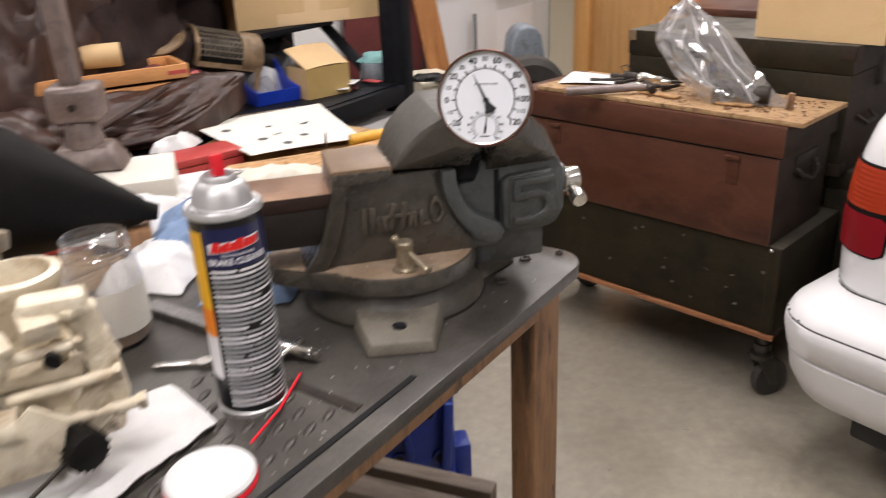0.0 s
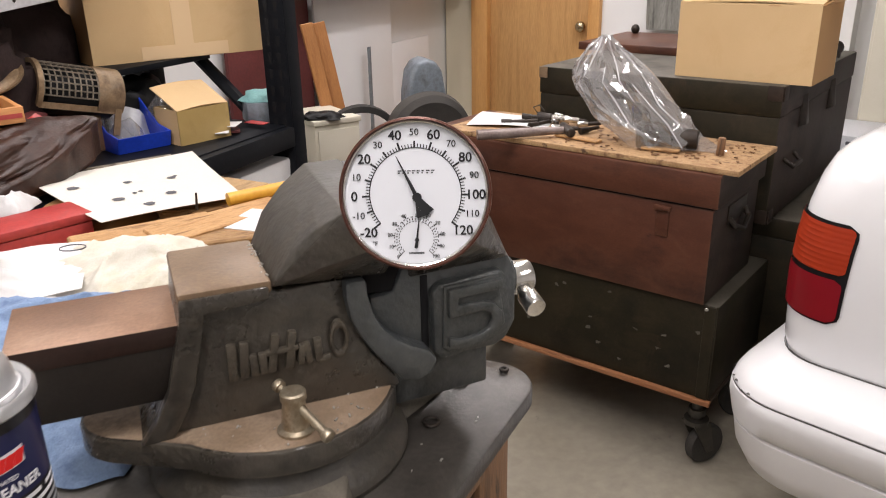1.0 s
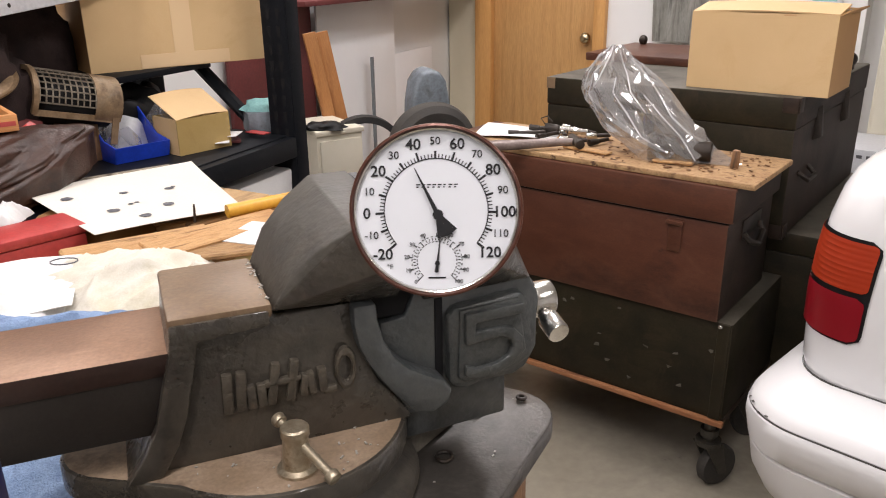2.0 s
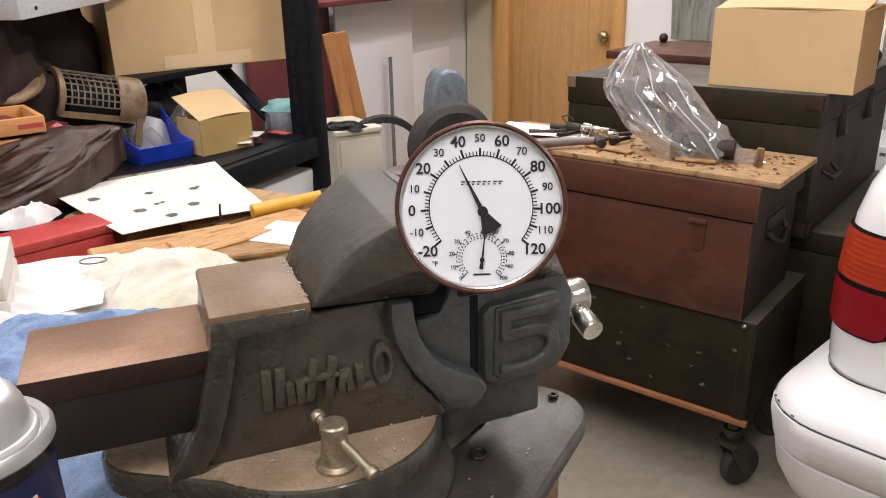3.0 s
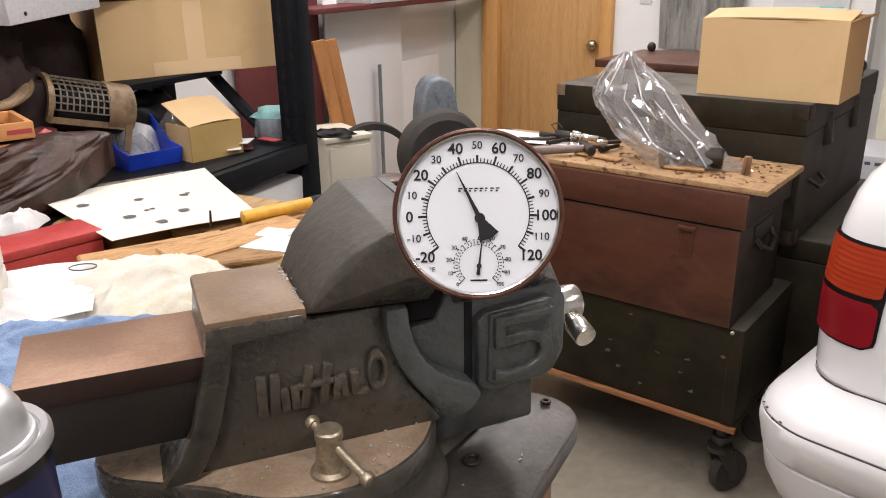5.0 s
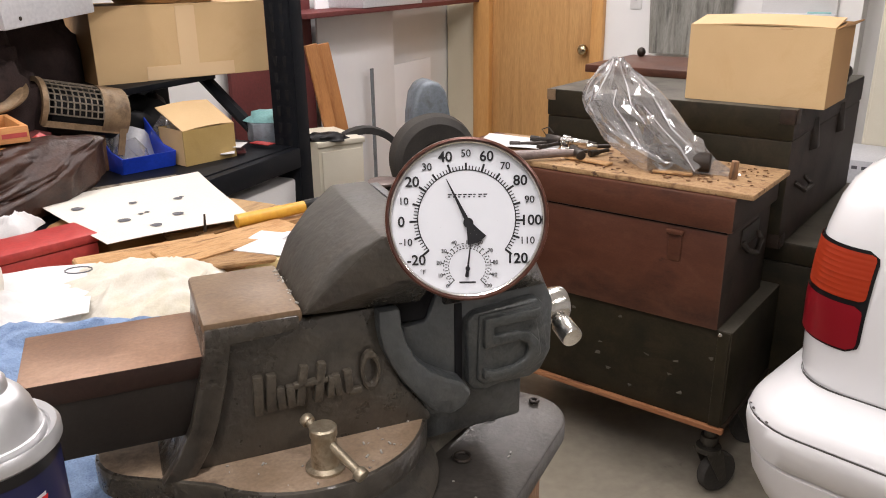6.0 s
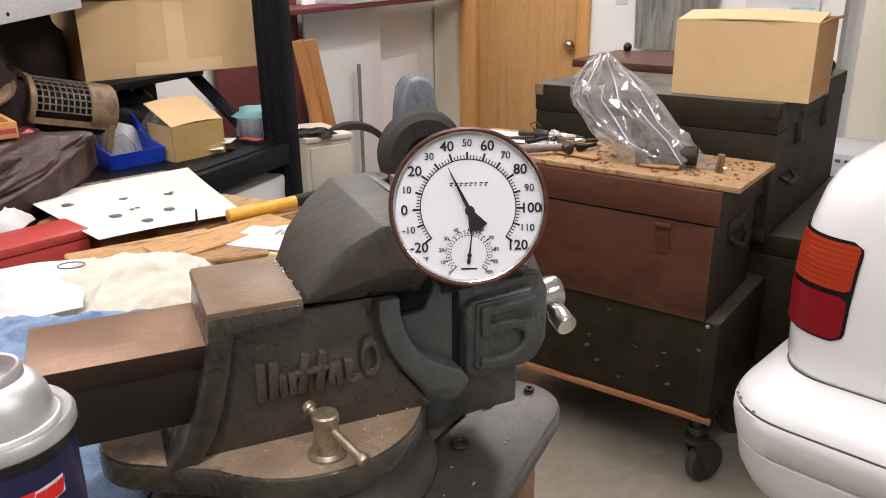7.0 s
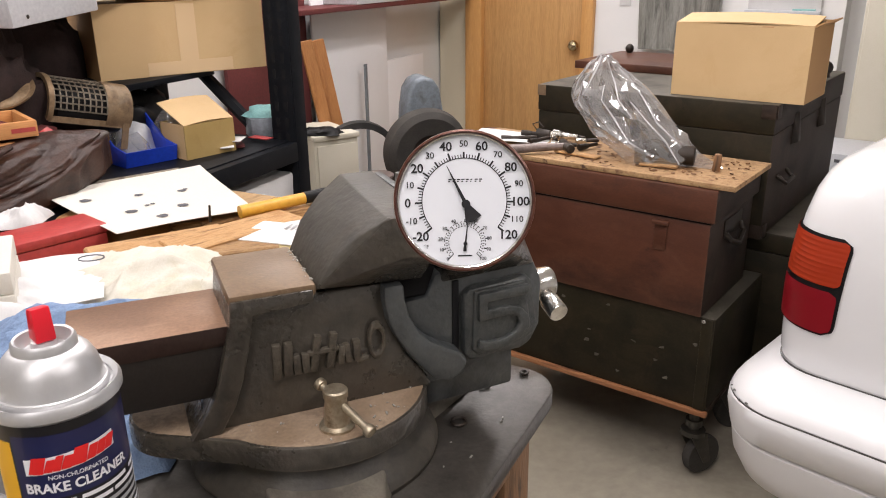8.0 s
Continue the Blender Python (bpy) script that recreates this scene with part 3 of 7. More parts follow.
part("lower_board", box(0.07, 0.62, 0.05, (-0.02, 0.0, 0.40), 0.004, m=Matrix.Translation((-0.18, 0.27, 0)) @ pose(0, 0, 0, 0, 0, 10)), M["oldwood"], bench)
part("stretcher", box(1.2, 0.045, 0.09, (-0.79, 0.06, 0.30), 0.004), M["oldwood"], bench)
part("stretcher", box(1.2, 0.045, 0.09, (-0.79, 0.48, 0.42), 0.004), M["oldwood"], bench)
# a narrow black channel and a pattern of raised lugs in the plate
part("channel", box(0.62, 0.007, 0.0016, (-0.705, 0.017, BENCH)), M["blackplastic"], bench, "narrow black channel in the plate")
part("groove", box(0.013, 0.100, 0.0016, (-0.474, 0.080, BENCH)), M["darkmetal"], bench)
lug = None
for i in range(16):
    for j in range(7):
        p = Matrix.Translation((-0.497 - 0.028 * i - (0.014 if j % 2 else 0), 0.050 + 0.028 * j, BENCH)) @ pose(0, 0, 0, 0, 0, 20)
        if lug is None:
            lug = part("lug", ball((0, 0, 0.0), 0.010, None, (1.25, 0.5, 0.30), 10, 6), M["bench"], bench, m=p)
        else:
            o = lug.copy()
            scene.collection.objects.link(o)
            o.matrix_basis = p

# ---- vise ----
VISE = plan(-0.03, 1.284, BENCH, 17)
vise = thing("bench_vise", VISE, "large old dark cast-iron vise with rust, on the workbench", "vise")


def at_v(v):
    return Matrix.Translation((0, v, 0))


# swivel base
part("base_drum", lathe([(0, 0.0), (0.118, 0.0), (0.120, 0.006), (0.116, 0.016), (0.104, 0.026), (0.098, 0.040), (0.096, 0.050), (0, 0.050)], 48, m=Matrix.Translation((0.045, 0.052, 0))), M["castdust"], vise)
for k, (cx, cy, a) in enumerate(((0.045, 0.052, -99), (0.045, 0.052, 21), (0.045, 0.052, 141))):
    b = hull([Vector((x, y, z)) for x, y, z in ((0.08, -0.062, 0), (0.178, -0.040, 0), (0.178, 0.040, 0), (0.08, 0.062, 0), (0.08, -0.055, 0.024), (0.174, -0.036, 0.016), (0.174, 0.036, 0.016), (0.08, 0.055, 0.024))], None, 0.003)
    lg = part("base_foot", b, M["castfoot"], vise, m=Matrix.Translation((cx, cy, 0)) @ pose(0, 0, 0, 0, 0, a))
    part("bolt_hole", lathe([(0.0, 0.0), (0.0075, 0.0), (0.0085, 0.0008), (0.0085, -0.004), (0, -0.004)], 16, m=Matrix.Translation((0.142, 0, 0.0195))), M["blackplastic"], lg)
# swivel plate with rear lobe
out = []
for a in range(-140, 141, 7):
    out.append((0.045 + 0.110 * math.cos(radians(a)), 0.052 + 0.110 * math.sin(radians(a))))
for a in range(120, 241, 12):
    out.append((-0.062 + 0.060 * math.cos(radians(a)), 0.058 + 0.052 * math.sin(radians(a))))
bm = bmesh.new()
lo = [bm.verts.new((x, y, 0.042)) for x, y in out]
hi = [bm.verts.new((x, y, 0.064)) for x, y in out]
top = bm.faces.new(hi)
bm.faces.new(lo[::-1])
for i in range(len(out)):
    j = (i + 1) % len(out)
    bm.faces.new((lo[i], lo[j], hi[j], hi[i]))
bmesh.ops.recalc_face_normals(bm, faces=bm.faces)
bmesh.ops.bevel(bm, geom=list(top.edges), offset=0.0035, segments=2, profile=0.5, affect="EDGES")
bm.normal_update()
for f in bm.faces:
    f.material_index = 1 if f.normal.z > 0.95 else 0
part("swivel_plate", bm, [M["cast"], M["rustdust"]], vise, "swivel plate with a dusty rusted top")
# static body: outline in u and height, side wall recessed between border and rib
body = [(-0.075, 0.062), (-0.060, 0.082), (-0.048, 0.105), (-0.040, 0.135), (-0.033, 0.160), (-0.030, 0.184), (0.042, 0.184), (0.046, 0.176), (0.104, 0.176), (0.108, 0.150), (0.114, 0.125), (0.124, 0.103), (0.140, 0.082), (0.150, 0.066), (0.150, 0.060)]
part("static_body", prism(body, 0.093, m=at_v(0.006), bevel=0.004), M["cast"], vise)
left = [(-0.075, 0.062), (-0.060, 0.082), (-0.048, 0.105), (-0.040, 0.135), (-0.033, 0.160), (-0.030, 0.184), (0.040, 0.184), (0.040, 0.172), (-0.012, 0.168), (-0.018, 0.140), (-0.026, 0.110), (-0.034, 0.088), (-0.048, 0.064)]
part("border_rib", prism(left, 0.012, m=at_v(-0.003), bevel=0.0025), M["cast"], vise)
part("anvil", box(0.074, 0.106, 0.012, (0.006, 0.052, 0.1765), 0.0035), M["anvil"], vise, "flat rust-brown anvil")
rib_in = [(0.102, 0.176), (0.102, 0.160), (0.105, 0.142), (0.112, 0.125), (0.122, 0.108), (0.135, 0.090), (0.149, 0.073)]
rib_out = [(0.165, 0.068), (0.180, 0.074), (0.184, 0.086), (0.176, 0.097), (0.160, 0.105), (0.146, 0.114), (0.134, 0.127), (0.126, 0.143), (0.122, 0.160), (0.121, 0.176)]
part("curved_rib", prism(rib_in + rib_out, 0.10, m=at_v(-0.005), bevel=0.004), M["castblue"], vise, "curved blue-grey rib")
part("body_end", prism([(0.10, 0.062), (0.102, 0.176), (0.1215, 0.176), (0.124, 0.150), (0.135, 0.125), (0.150, 0.11), (0.178, 0.094), (0.178, 0.062)], 0.084, m=at_v(0.011), bevel=0.002), M["castblue"], vise)
# raised maker's mark as plain strokes: from and to in the face's plane
marks = [((0.005, 0.135), (0.004, 0.104), 8), ((0.0155, 0.135), (0.0135, 0.105), 8), ((0.0215, 0.122), (0.0222, 0.105), 7), ((0.0293, 0.122), (0.0298, 0.105), 7), ((0.0416, 0.137), (0.0361, 0.105), 7), ((0.0559, 0.137), (0.0508, 0.105), 7),
         ((0.0633, 0.123), (0.0611, 0.107), 6), ((0.0668, 0.124), (0.0686, 0.107), 6), ((0.0762, 0.126), (0.0770, 0.107), 7), ((0.0775, 0.1065), (0.0866, 0.1075), 6), ((0.033, 0.1215), (0.059, 0.1225), 5)]
for a, c, w in marks:
    a, c = Vector((a[0], 0, a[1])), Vector((c[0], 0, c[1]))
    d = (c - a).normalized() * 0.0012
    n = Vector((-d.z, 0, d.x)).normalized() * w * 0.0005
    b = prism([(p.x, p.z) for p in (a - d - n, c + d - n, c + d + n, a - d + n)], 0.0085, m=at_v(0.0006), bevel=0.0015)
    part("raised_stroke", b, M["letter"], vise)
rg_ = lathe([(0.0112 + 0.0034 * math.cos(radians(a)), 0.0036 * math.sin(radians(a))) for a in range(0, 361, 45)], 32, m=Matrix.Translation((0.0955, 0.0035, 0.1225)) @ Matrix.Diagonal((0.62, 1, 1.32, 1)) @ pose(0, 0, 0, 90, 0, 0))
bmesh.ops.remove_doubles(rg_, verts=rg_.verts, dist=1e-5)
part("raised_ring", rg_, M["letter"], vise)
# slide bar with rusted top, near-black sides and a dark brown cap edge
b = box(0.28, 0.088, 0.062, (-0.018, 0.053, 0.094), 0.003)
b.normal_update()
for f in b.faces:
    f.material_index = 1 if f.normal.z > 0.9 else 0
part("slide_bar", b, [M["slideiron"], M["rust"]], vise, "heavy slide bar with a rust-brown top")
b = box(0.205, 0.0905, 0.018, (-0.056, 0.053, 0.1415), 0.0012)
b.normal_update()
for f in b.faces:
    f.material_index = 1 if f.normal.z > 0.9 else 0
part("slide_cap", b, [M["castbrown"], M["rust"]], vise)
# jaws: overhanging blocks with sloped backs
jaw = [Vector(p) for p in ((0.100, -0.030, 0.247), (0.134, -0.030, 0.247), (0.104, 0.130, 0.247), (0.138, 0.130, 0.247), (0.116, -0.032, 0.212), (0.140, -0.032, 0.208), (0.142, 0.132, 0.208), (0.110, 0.132, 0.212),
                           (0.042, 0.000, 0.182), (0.140, 0.002, 0.176), (0.042, 0.104, 0.182), (0.140, 0.102, 0.176), (0.060, 0.0, 0.209), (0.056, 0.106, 0.212), (0.080, -0.014, 0.231), (0.078, 0.118, 0.232))]


def dusted(b, lim=0.3):
    """Upward faces take the second, dusty material."""
    b.normal_update()
    for f in b.faces:
        f.material_index = 1 if f.normal.z > lim else 0
    return b


part("static_jaw", dusted(hull(jaw, None, 0.0015)), [M["cast"], M["castdust"]], vise, smooth=25)
part("jaw_plate", box(0.008, 0.150, 0.030, (0.1425, 0.050, 0.216), 0.001), M["castblue"], vise)
jaw2 = [Vector(p) for p in ((0.170, -0.028, 0.245), (0.202, -0.028, 0.245), (0.174, 0.130, 0.245), (0.206, 0.130, 0.245), (0.166, -0.030, 0.208), (0.190, -0.030, 0.212), (0.166, 0.132, 0.208), (0.200, 0.132, 0.210),
                            (0.164, 0.010, 0.165), (0.262, 0.012, 0.168), (0.164, 0.102, 0.165), (0.266, 0.100, 0.168), (0.240, 0.004, 0.212), (0.244, 0.104, 0.212))]
part("moving_jaw", dusted(hull(jaw2, None, 0.0015)), [M["cast"], M["castdust"]], vise, smooth=25)
part("jaw_plate", box(0.006, 0.150, 0.030, (0.1635, 0.050, 0.214), 0.001), M["castblue"], vise)
part("moving_body", prism([(0.128, 0.085), (0.128, 0.150), (0.150, 0.150), (0.158, 0.172), (0.262, 0.172), (0.272, 0.150), (0.272, 0.100), (0.262, 0.082), (0.250, 0.076), (0.160, 0.076)], 0.082, m=at_v(0.014), bevel=0.004), M["castblue"], vise)
part("moving_foot", prism([(0.150, 0.030), (0.150, 0.080), (0.246, 0.078), (0.246, 0.034)], 0.070, m=at_v(0.022), bevel=0.004), M["castblue"], vise)
pl = [(0.190, 0.155), (0.250, 0.160), (0.256, 0.154), (0.264, 0.105), (0.260, 0.096), (0.245, 0.088), (0.200, 0.079), (0.190, 0.080), (0.184, 0.088), (0.183, 0.148)]
# dark solids put the shade of slot and throat into colour
part("slot", box(0.007, 0.004, 0.085, (0.1785, 0.0145, 0.078), 0.001), M["slotdark"], vise, "dark strip standing in for the shaded slot by the plate")
part("throat", prism([(0.124, 0.152), (0.150, 0.152), (0.160, 0.178), (0.124, 0.178)], 0.06, m=at_v(0.018), bevel=0.001), M["slotdark"], vise, "black block standing in for the shaded throat below the jaws")
fp = part("number_plate", prism(pl, 0.014, m=at_v(0.004), bevel=0.004), M["five"], vise, "cast plate with a raised numeral")
part("raised_panel", prism([(0.193, 0.153), (0.247, 0.156), (0.255, 0.106), (0.244, 0.094), (0.198, 0.086), (0.191, 0.092)], 0.006, m=at_v(0.0015), bevel=0.0018), M["five"], fp)
five = [(0.196, 0.151), (0.250, 0.153), (0.250, 0.143), (0.2055, 0.1415), (0.2055, 0.1335), (0.228, 0.1345), (0.241, 0.131), (0.2495, 0.121), (0.2495, 0.108), (0.241, 0.097), (0.226, 0.0915), (0.206, 0.090), (0.1955, 0.0935),
        (0.1965, 0.1035), (0.207, 0.0995), (0.225, 0.101), (0.236, 0.106), (0.2395, 0.1135), (0.2375, 0.1205), (0.229, 0.125), (0.205, 0.1235), (0.196, 0.1225)]
part("numeral", prism(five, 0.0075, m=at_v(-0.0035), bevel=0.0022), M["five"], fp, "raised cast numeral")
# screw head and handle
b = rod((0.262, 0.060, 0.128), (0.288, 0.060, 0.128), 0.019, seg=28, bevel=0.003)
part("screw_collar", b, M["castblue"], vise)
part("screw_head", rod((0.286, 0.058, 0.123), (0.309, 0.058, 0.123), 0.0170, seg=28, bevel=0.003), M["chrome"], vise, "bright steel screw head")
hb = rod((0.297, 0.115, 0.132), (0.297, 0.030, 0.108), 0.0075, seg=20)
rod((0.297, 0.040, 0.111), (0.297, 0.018, 0.1045), 0.0105, seg=24, bm=hb, bevel=0.002)
part("screw_handle", hb, M["chrome"], vise, "bright steel sliding handle")
# swivel lock with lever
lk = part("lock_bolt", lathe([(0, 0.0), (0.0155, 0.0), (0.0155, 0.0025), (0.0115, 0.0045), (0.0095, 0.028), (0.0108, 0.030), (0.0108, 0.036), (0.0095, 0.0375), (0, 0.0375)], 26, m=Matrix.Translation((0.046, -0.030, 0.064))), M["nickel"], vise, "worn nickel swivel lock")
lv = rod((0.039, -0.012, 0.0965), (0.064, -0.066, 0.076), 0.0036, seg=12)
rod((0.0395, -0.013, 0.096), (0.037, -0.007, 0.098), 0.0056, seg=14, bm=lv, bevel=0.0015)
rod((0.0625, -0.063, 0.0772), (0.0655, -0.069, 0.0748), 0.0058, seg=14, bm=lv, bevel=0.0015)
part("lock_lever", lv, M["nickel"], lk)

# ---- dial thermometer ----
DC = Vector((0.1235, 1.183, 1.2500))
dn = Vector((-0.045, -0.41, 0.112)).normalized()
dx = Vector((0, 0, 1)).cross(dn).normalized()
dy = dn.cross(dx)
DIAL = Matrix.Translation(DC) @ Matrix((dx, dy, dn)).transposed().to_4x4() @ pose(0, 0, 0, 0, 0, 0.5)
dial = thing("dial_thermometer", DIAL, "round white dial thermometer with a bronze-brown rim, clamped in the vise", "thermometer")
R = 0.0488
part("case", lathe([(0, -0.016), (R * 0.90, -0.016), (R * 0.96, -0.012), (R * 0.985, 0.0), (R * 0.99, 0.002), (R * 0.945, 0.0025), (R * 0.935, -0.001), (0, -0.001)], 72), M["dialrim"], dial)
part("rim", lathe([(R * 0.94, -0.001), (R * 0.945, 0.0035), (R * 0.965, 0.0052), (R * 0.99, 0.0045), (R, 0.001), (R * 0.99, -0.006), (R * 0.96, -0.006)], 72), M["dialrim"], dial, "bronze-brown rim")
part("bezel", lathe([(R * 0.915, 0.0006), (R * 0.922, 0.0028), (R * 0.940, 0.0032), (R * 0.944, 0.0006)], 72), M["chrome"], dial, "thin bright inner bezel")
face = part("face", lathe([(0, 0.0), (R * 0.942, 0.0), (R * 0.942, -0.0008)], 72), M["dialwhite"], dial, "white dial face")


def tick(ang, r0, r1, w, z=0.0003):
    a = radians(ang)
    d, s = Vector((math.cos(a), math.sin(a), 0)), Vector((-math.sin(a), math.cos(a), 0))
    return [d * r0 - s * w, d * r1 - s * w, d * r1 + s * w, d * r0 + s * w], z


def flat(polys, bm=None):
    b = bm or bmesh.new()
    for pts, z in polys:
        b.faces.new([b.verts.new(p + Vector((0, 0, z))) for p in pts])
    return b


def deg_of(t):
    return 90 - (t - 50) * 1.84


ticks = []
for t in range(-20, 121, 2):
    big = t % 10 == 0
    ticks.append(tick(deg_of(t), R * 0.60, R * (0.70 if t % 20 == 0 else 0.685 if big else 0.65), R * (0.013 if big else 0.006)))
ticks += [tick((deg_of(t) + deg_of(t + 2)) / 2, R * 0.592, R * 0.604, R * 0.021) for t in range(-20, 120, 2)]
part("scale", flat(ticks), M["dialblack"], face, "black graduated scale")
for t in range(-20, 121, 10):
    a = radians(deg_of(t))
    big = t % 20 == 0
    rr = R * (0.795 if abs(t - 50) < 25 else 0.80 if t < 100 else 0.785)
    writing(str(t), R * (0.175 if big else 0.125), M["dialblack"], face, Matrix.Translation((rr * math.cos(a), rr * math.sin(a), 0.0004)), 0.0002, "numeral", bold=0.018 if big else 0.006)
writing("°F", R * 0.08, M["dialblack"], face, Matrix.Translation((-R * 0.545, -R * 0.645, 0.0004)), 0.0002, "lettering")
# maker's mark as a row of plain bars
bars = []
for k, w in enumerate((0.05, 0.045, 0.045, 0.045, 0.045, 0.03, 0.045, 0.045)):
    x = -R * 0.225 + R * 0.062 * k
    bars += [tick(0, x, x + R * w, R * 0.007, 0.0003)]
    bars[-1] = ([p + Vector((0, R * 0.30, 0)) for p in bars[-1][0]], 0.0003)
    bars.append(([p + Vector((0, R * 0.272, 0)) for p in tick(0, x, x + R * w * 0.55, R * 0.008)[0]], 0.0003))
part("makers_mark", flat(bars), M["dialblack"], face)
SUB = Vector((-R * 0.0, -R * 0.585, 0))


def hum(p):
    return 225 - p * 2.7


sub = []
for rr in (0.285, 0.225):
    sub += [([p + SUB for p in tick((hum(h) + hum(h + 4)) / 2, R * rr, R * (rr + 0.010), R * 0.0135)[0]], 0.0003) for h in range(0, 100, 4)]
for h in range(0, 101, 10):
    sub.append(([p + SUB for p in tick(hum(h), R * 0.285, R * 0.325, R * 0.006)[0]], 0.0003))
for h in (0, 35, 65, 100):
    sub.append(([p + SUB for p in tick(hum(h), R * 0.225, R * 0.295, R * 0.005)[0]], 0.0003))
for h in range(4, 98, 3):
    if not 32 < h < 38 and not 62 < h < 68:
        sub.append(([p + SUB for p in tick(hum(h), R * 0.245, R * 0.275, R * 0.005)[0]], 0.0003))
sub.append(([SUB + Vector((-R * 0.1, -R * 0.20, 0)) + v for v in (Vector((0, 0, 0)), Vector((R * 0.2, 0, 0)), Vector((R * 0.2, R * 0.02, 0)), Vector((0, R * 0.02, 0)))], 0.0003))
part("humidity_scale", flat(sub), M["dialblack"], face, "small humidity scale")
for h in (0, 10, 20, 30, 40, 60, 70, 80, 90, 100):
    a = radians(hum(h))
    writing(str(h), R * 0.068, M["dialblack"], face, Matrix.Translation(SUB + Vector((R * 0.350 * math.cos(a), R * 0.335 * math.sin(a), 0.0004))), 0.0002, "numeral")


def pointer(c, ang, length, tail, w, tw, z):
    a = radians(ang)
    d, s = Vector((math.cos(a), math.sin(a), 0)), Vector((-math.sin(a), math.cos(a), 0))
    b = bmesh.new()
    for pts in ([c + d * length - s * w * 0.15, c + d * length + s * w * 0.15, c + s * w, c - s * w], [c + s * w * 1.1, c - s * w * 1.1, c - d * tail - s * tw, c - d * tail * 1.12, c - d * tail + s * tw]):
        fr = [b.verts.new(p + Vector((0, 0, z))) for p in pts]
        r = bmesh.ops.extrude_face_region(b, geom=[b.faces.new(fr)])
        for v in r["geom"]:
            if isinstance(v, bmesh.types.BMVert):
                v.co.z += 0.0004
    rod(c + Vector((0, 0, z - 0.0008)), c + Vector((0, 0, z + 0.0007)), w * 2.2, seg=20, bm=b)
    return b


HUB = Vector((R * 0.02, -R * 0.045, 0))
part("temperature_hand", pointer(HUB, 116, R * 0.60, R * 0.24, R * 0.028, R * 0.125, 0.0014), M["dialblack"], dial, "black pointer with a flared tail")
part("humidity_hand", pointer(SUB + Vector((R * 0.005, -R * 0.02, 0)), 83, R * 0.42, R * 0.10, R * 0.013, R * 0.024, 0.0010), M["dialblack"], dial)
part("lens", lathe([(R * 0.94, 0.0026), (R * 0.6, 0.0034), (R * 0.3, 0.0038), (0, 0.004)], 64), M["lens"], dial, "clear domed lens").visible_shadow = False
# strap on the back, held between the jaws
jaw_at = DIAL.inverted() @ (VISE @ Vector((0.153, 0.02, 0.215)))
b = tube([(0, -R * 0.3, -0.012), (0.004, -R * 0.5, -0.03), tuple(jaw_at + Vector((0, 0, 0.045))), tuple(jaw_at)], 0.0035, 8)
part("mounting_strap", b, M["darkmetal"], dial)

# ---- aerosol can ----
CAN = Vector((-0.128, 1.088, BENCH))
can_dir = math.degrees(math.atan2(0.70 - CAN.y, 0.075 - CAN.x)) + 11
can = thing("aerosol_can", plan(CAN.x, CAN.y, CAN.z, can_dir) @ Matrix.Diagonal((1, 1, 1.08, 1)), "black and navy aerosol can of brake cleaner with red nozzle", "spray can")
RC = 0.0345
part("body", lathe([(0, 0.002), (RC - 0.002, 0.002), (RC, 0.006), (RC, 0.196), (0, 0.196)], 56), M["canblack"], can)
part("bottom_rim", lathe([(RC - 0.004, 0.0), (RC + 0.0012, 0.0), (RC + 0.0012, 0.004), (RC - 0.002, 0.006)], 56), M["silver"], can)
part("dome", lathe([(RC + 0.0005, 0.196), (RC + 0.0028, 0.198), (RC + 0.0028, 0.202), (RC + 0.001, 0.2045), (RC - 0.002, 0.2025), (0.0325, 0.2005), (0.0310, 0.2010), (0.0300, 0.2045), (0.0292, 0.2050), (0.0280, 0.2090), (0.0262, 0.2155), (0.0235, 0.2205), (0.0200, 0.2240), (0.0175, 0.2250), (0.0172, 0.2290), (0.0160, 0.2305), (0.0148, 0.2300), (0.0142, 0.2260), (0.0120, 0.2235), (0.0075, 0.2245), (0.0065, 0.2285), (0.0035, 0.2295), (0, 0.2295)], 56), M["silver"], can, "brushed silver dome")
part("nozzle", hull([Vector((x, y, z)) for x, y, z in ((-0.006, -0.0055, 0.229), (0.006, -0.0055, 0.229), (-0.006, 0.0055, 0.229), (0.006, 0.0055, 0.229), (-0.0045, -0.005, 0.246), (0.005, -0.005, 0.248), (-0.0045, 0.005, 0.246), (0.005, 0.005, 0.248))], None, 0.001), M["redplastic"], can, "red spray nozzle")


def wrap(a0, a1, z0, z1, r, n=16, slope=0.0, bm=None):
    b = bm or bmesh.new()
    g = [[b.verts.new((r * math.cos(radians(a0 + (a1 - a0) * i / n)), r * math.sin(radians(a0 + (a1 - a0) * i / n)), z + slope * i / n)) for i in range(n + 1)] for z in (z0, z1)]
    for i in range(n):
        b.faces.new((g[0][i], g[0][i + 1], g[1][i + 1], g[1][i]))
    return b


# print: navy field, red brand shape, words, fine lines as bars, yellow side band
part("navy_field", wrap(-62, 75, 0.153, 0.190, RC + 0.0002), M["cannavy"], can)
part("yellow_band", wrap(-126, -64, 0.112, 0.186, RC + 0.0002), M["canyellow"], can, "yellow band")
part("orange_band", wrap(-126, -64, 0.084, 0.112, RC + 0.0002), M["canorange"], can)
part("pale_band", wrap(-126, -64, 0.040, 0.084, RC + 0.0002), M["canwhite"], can)
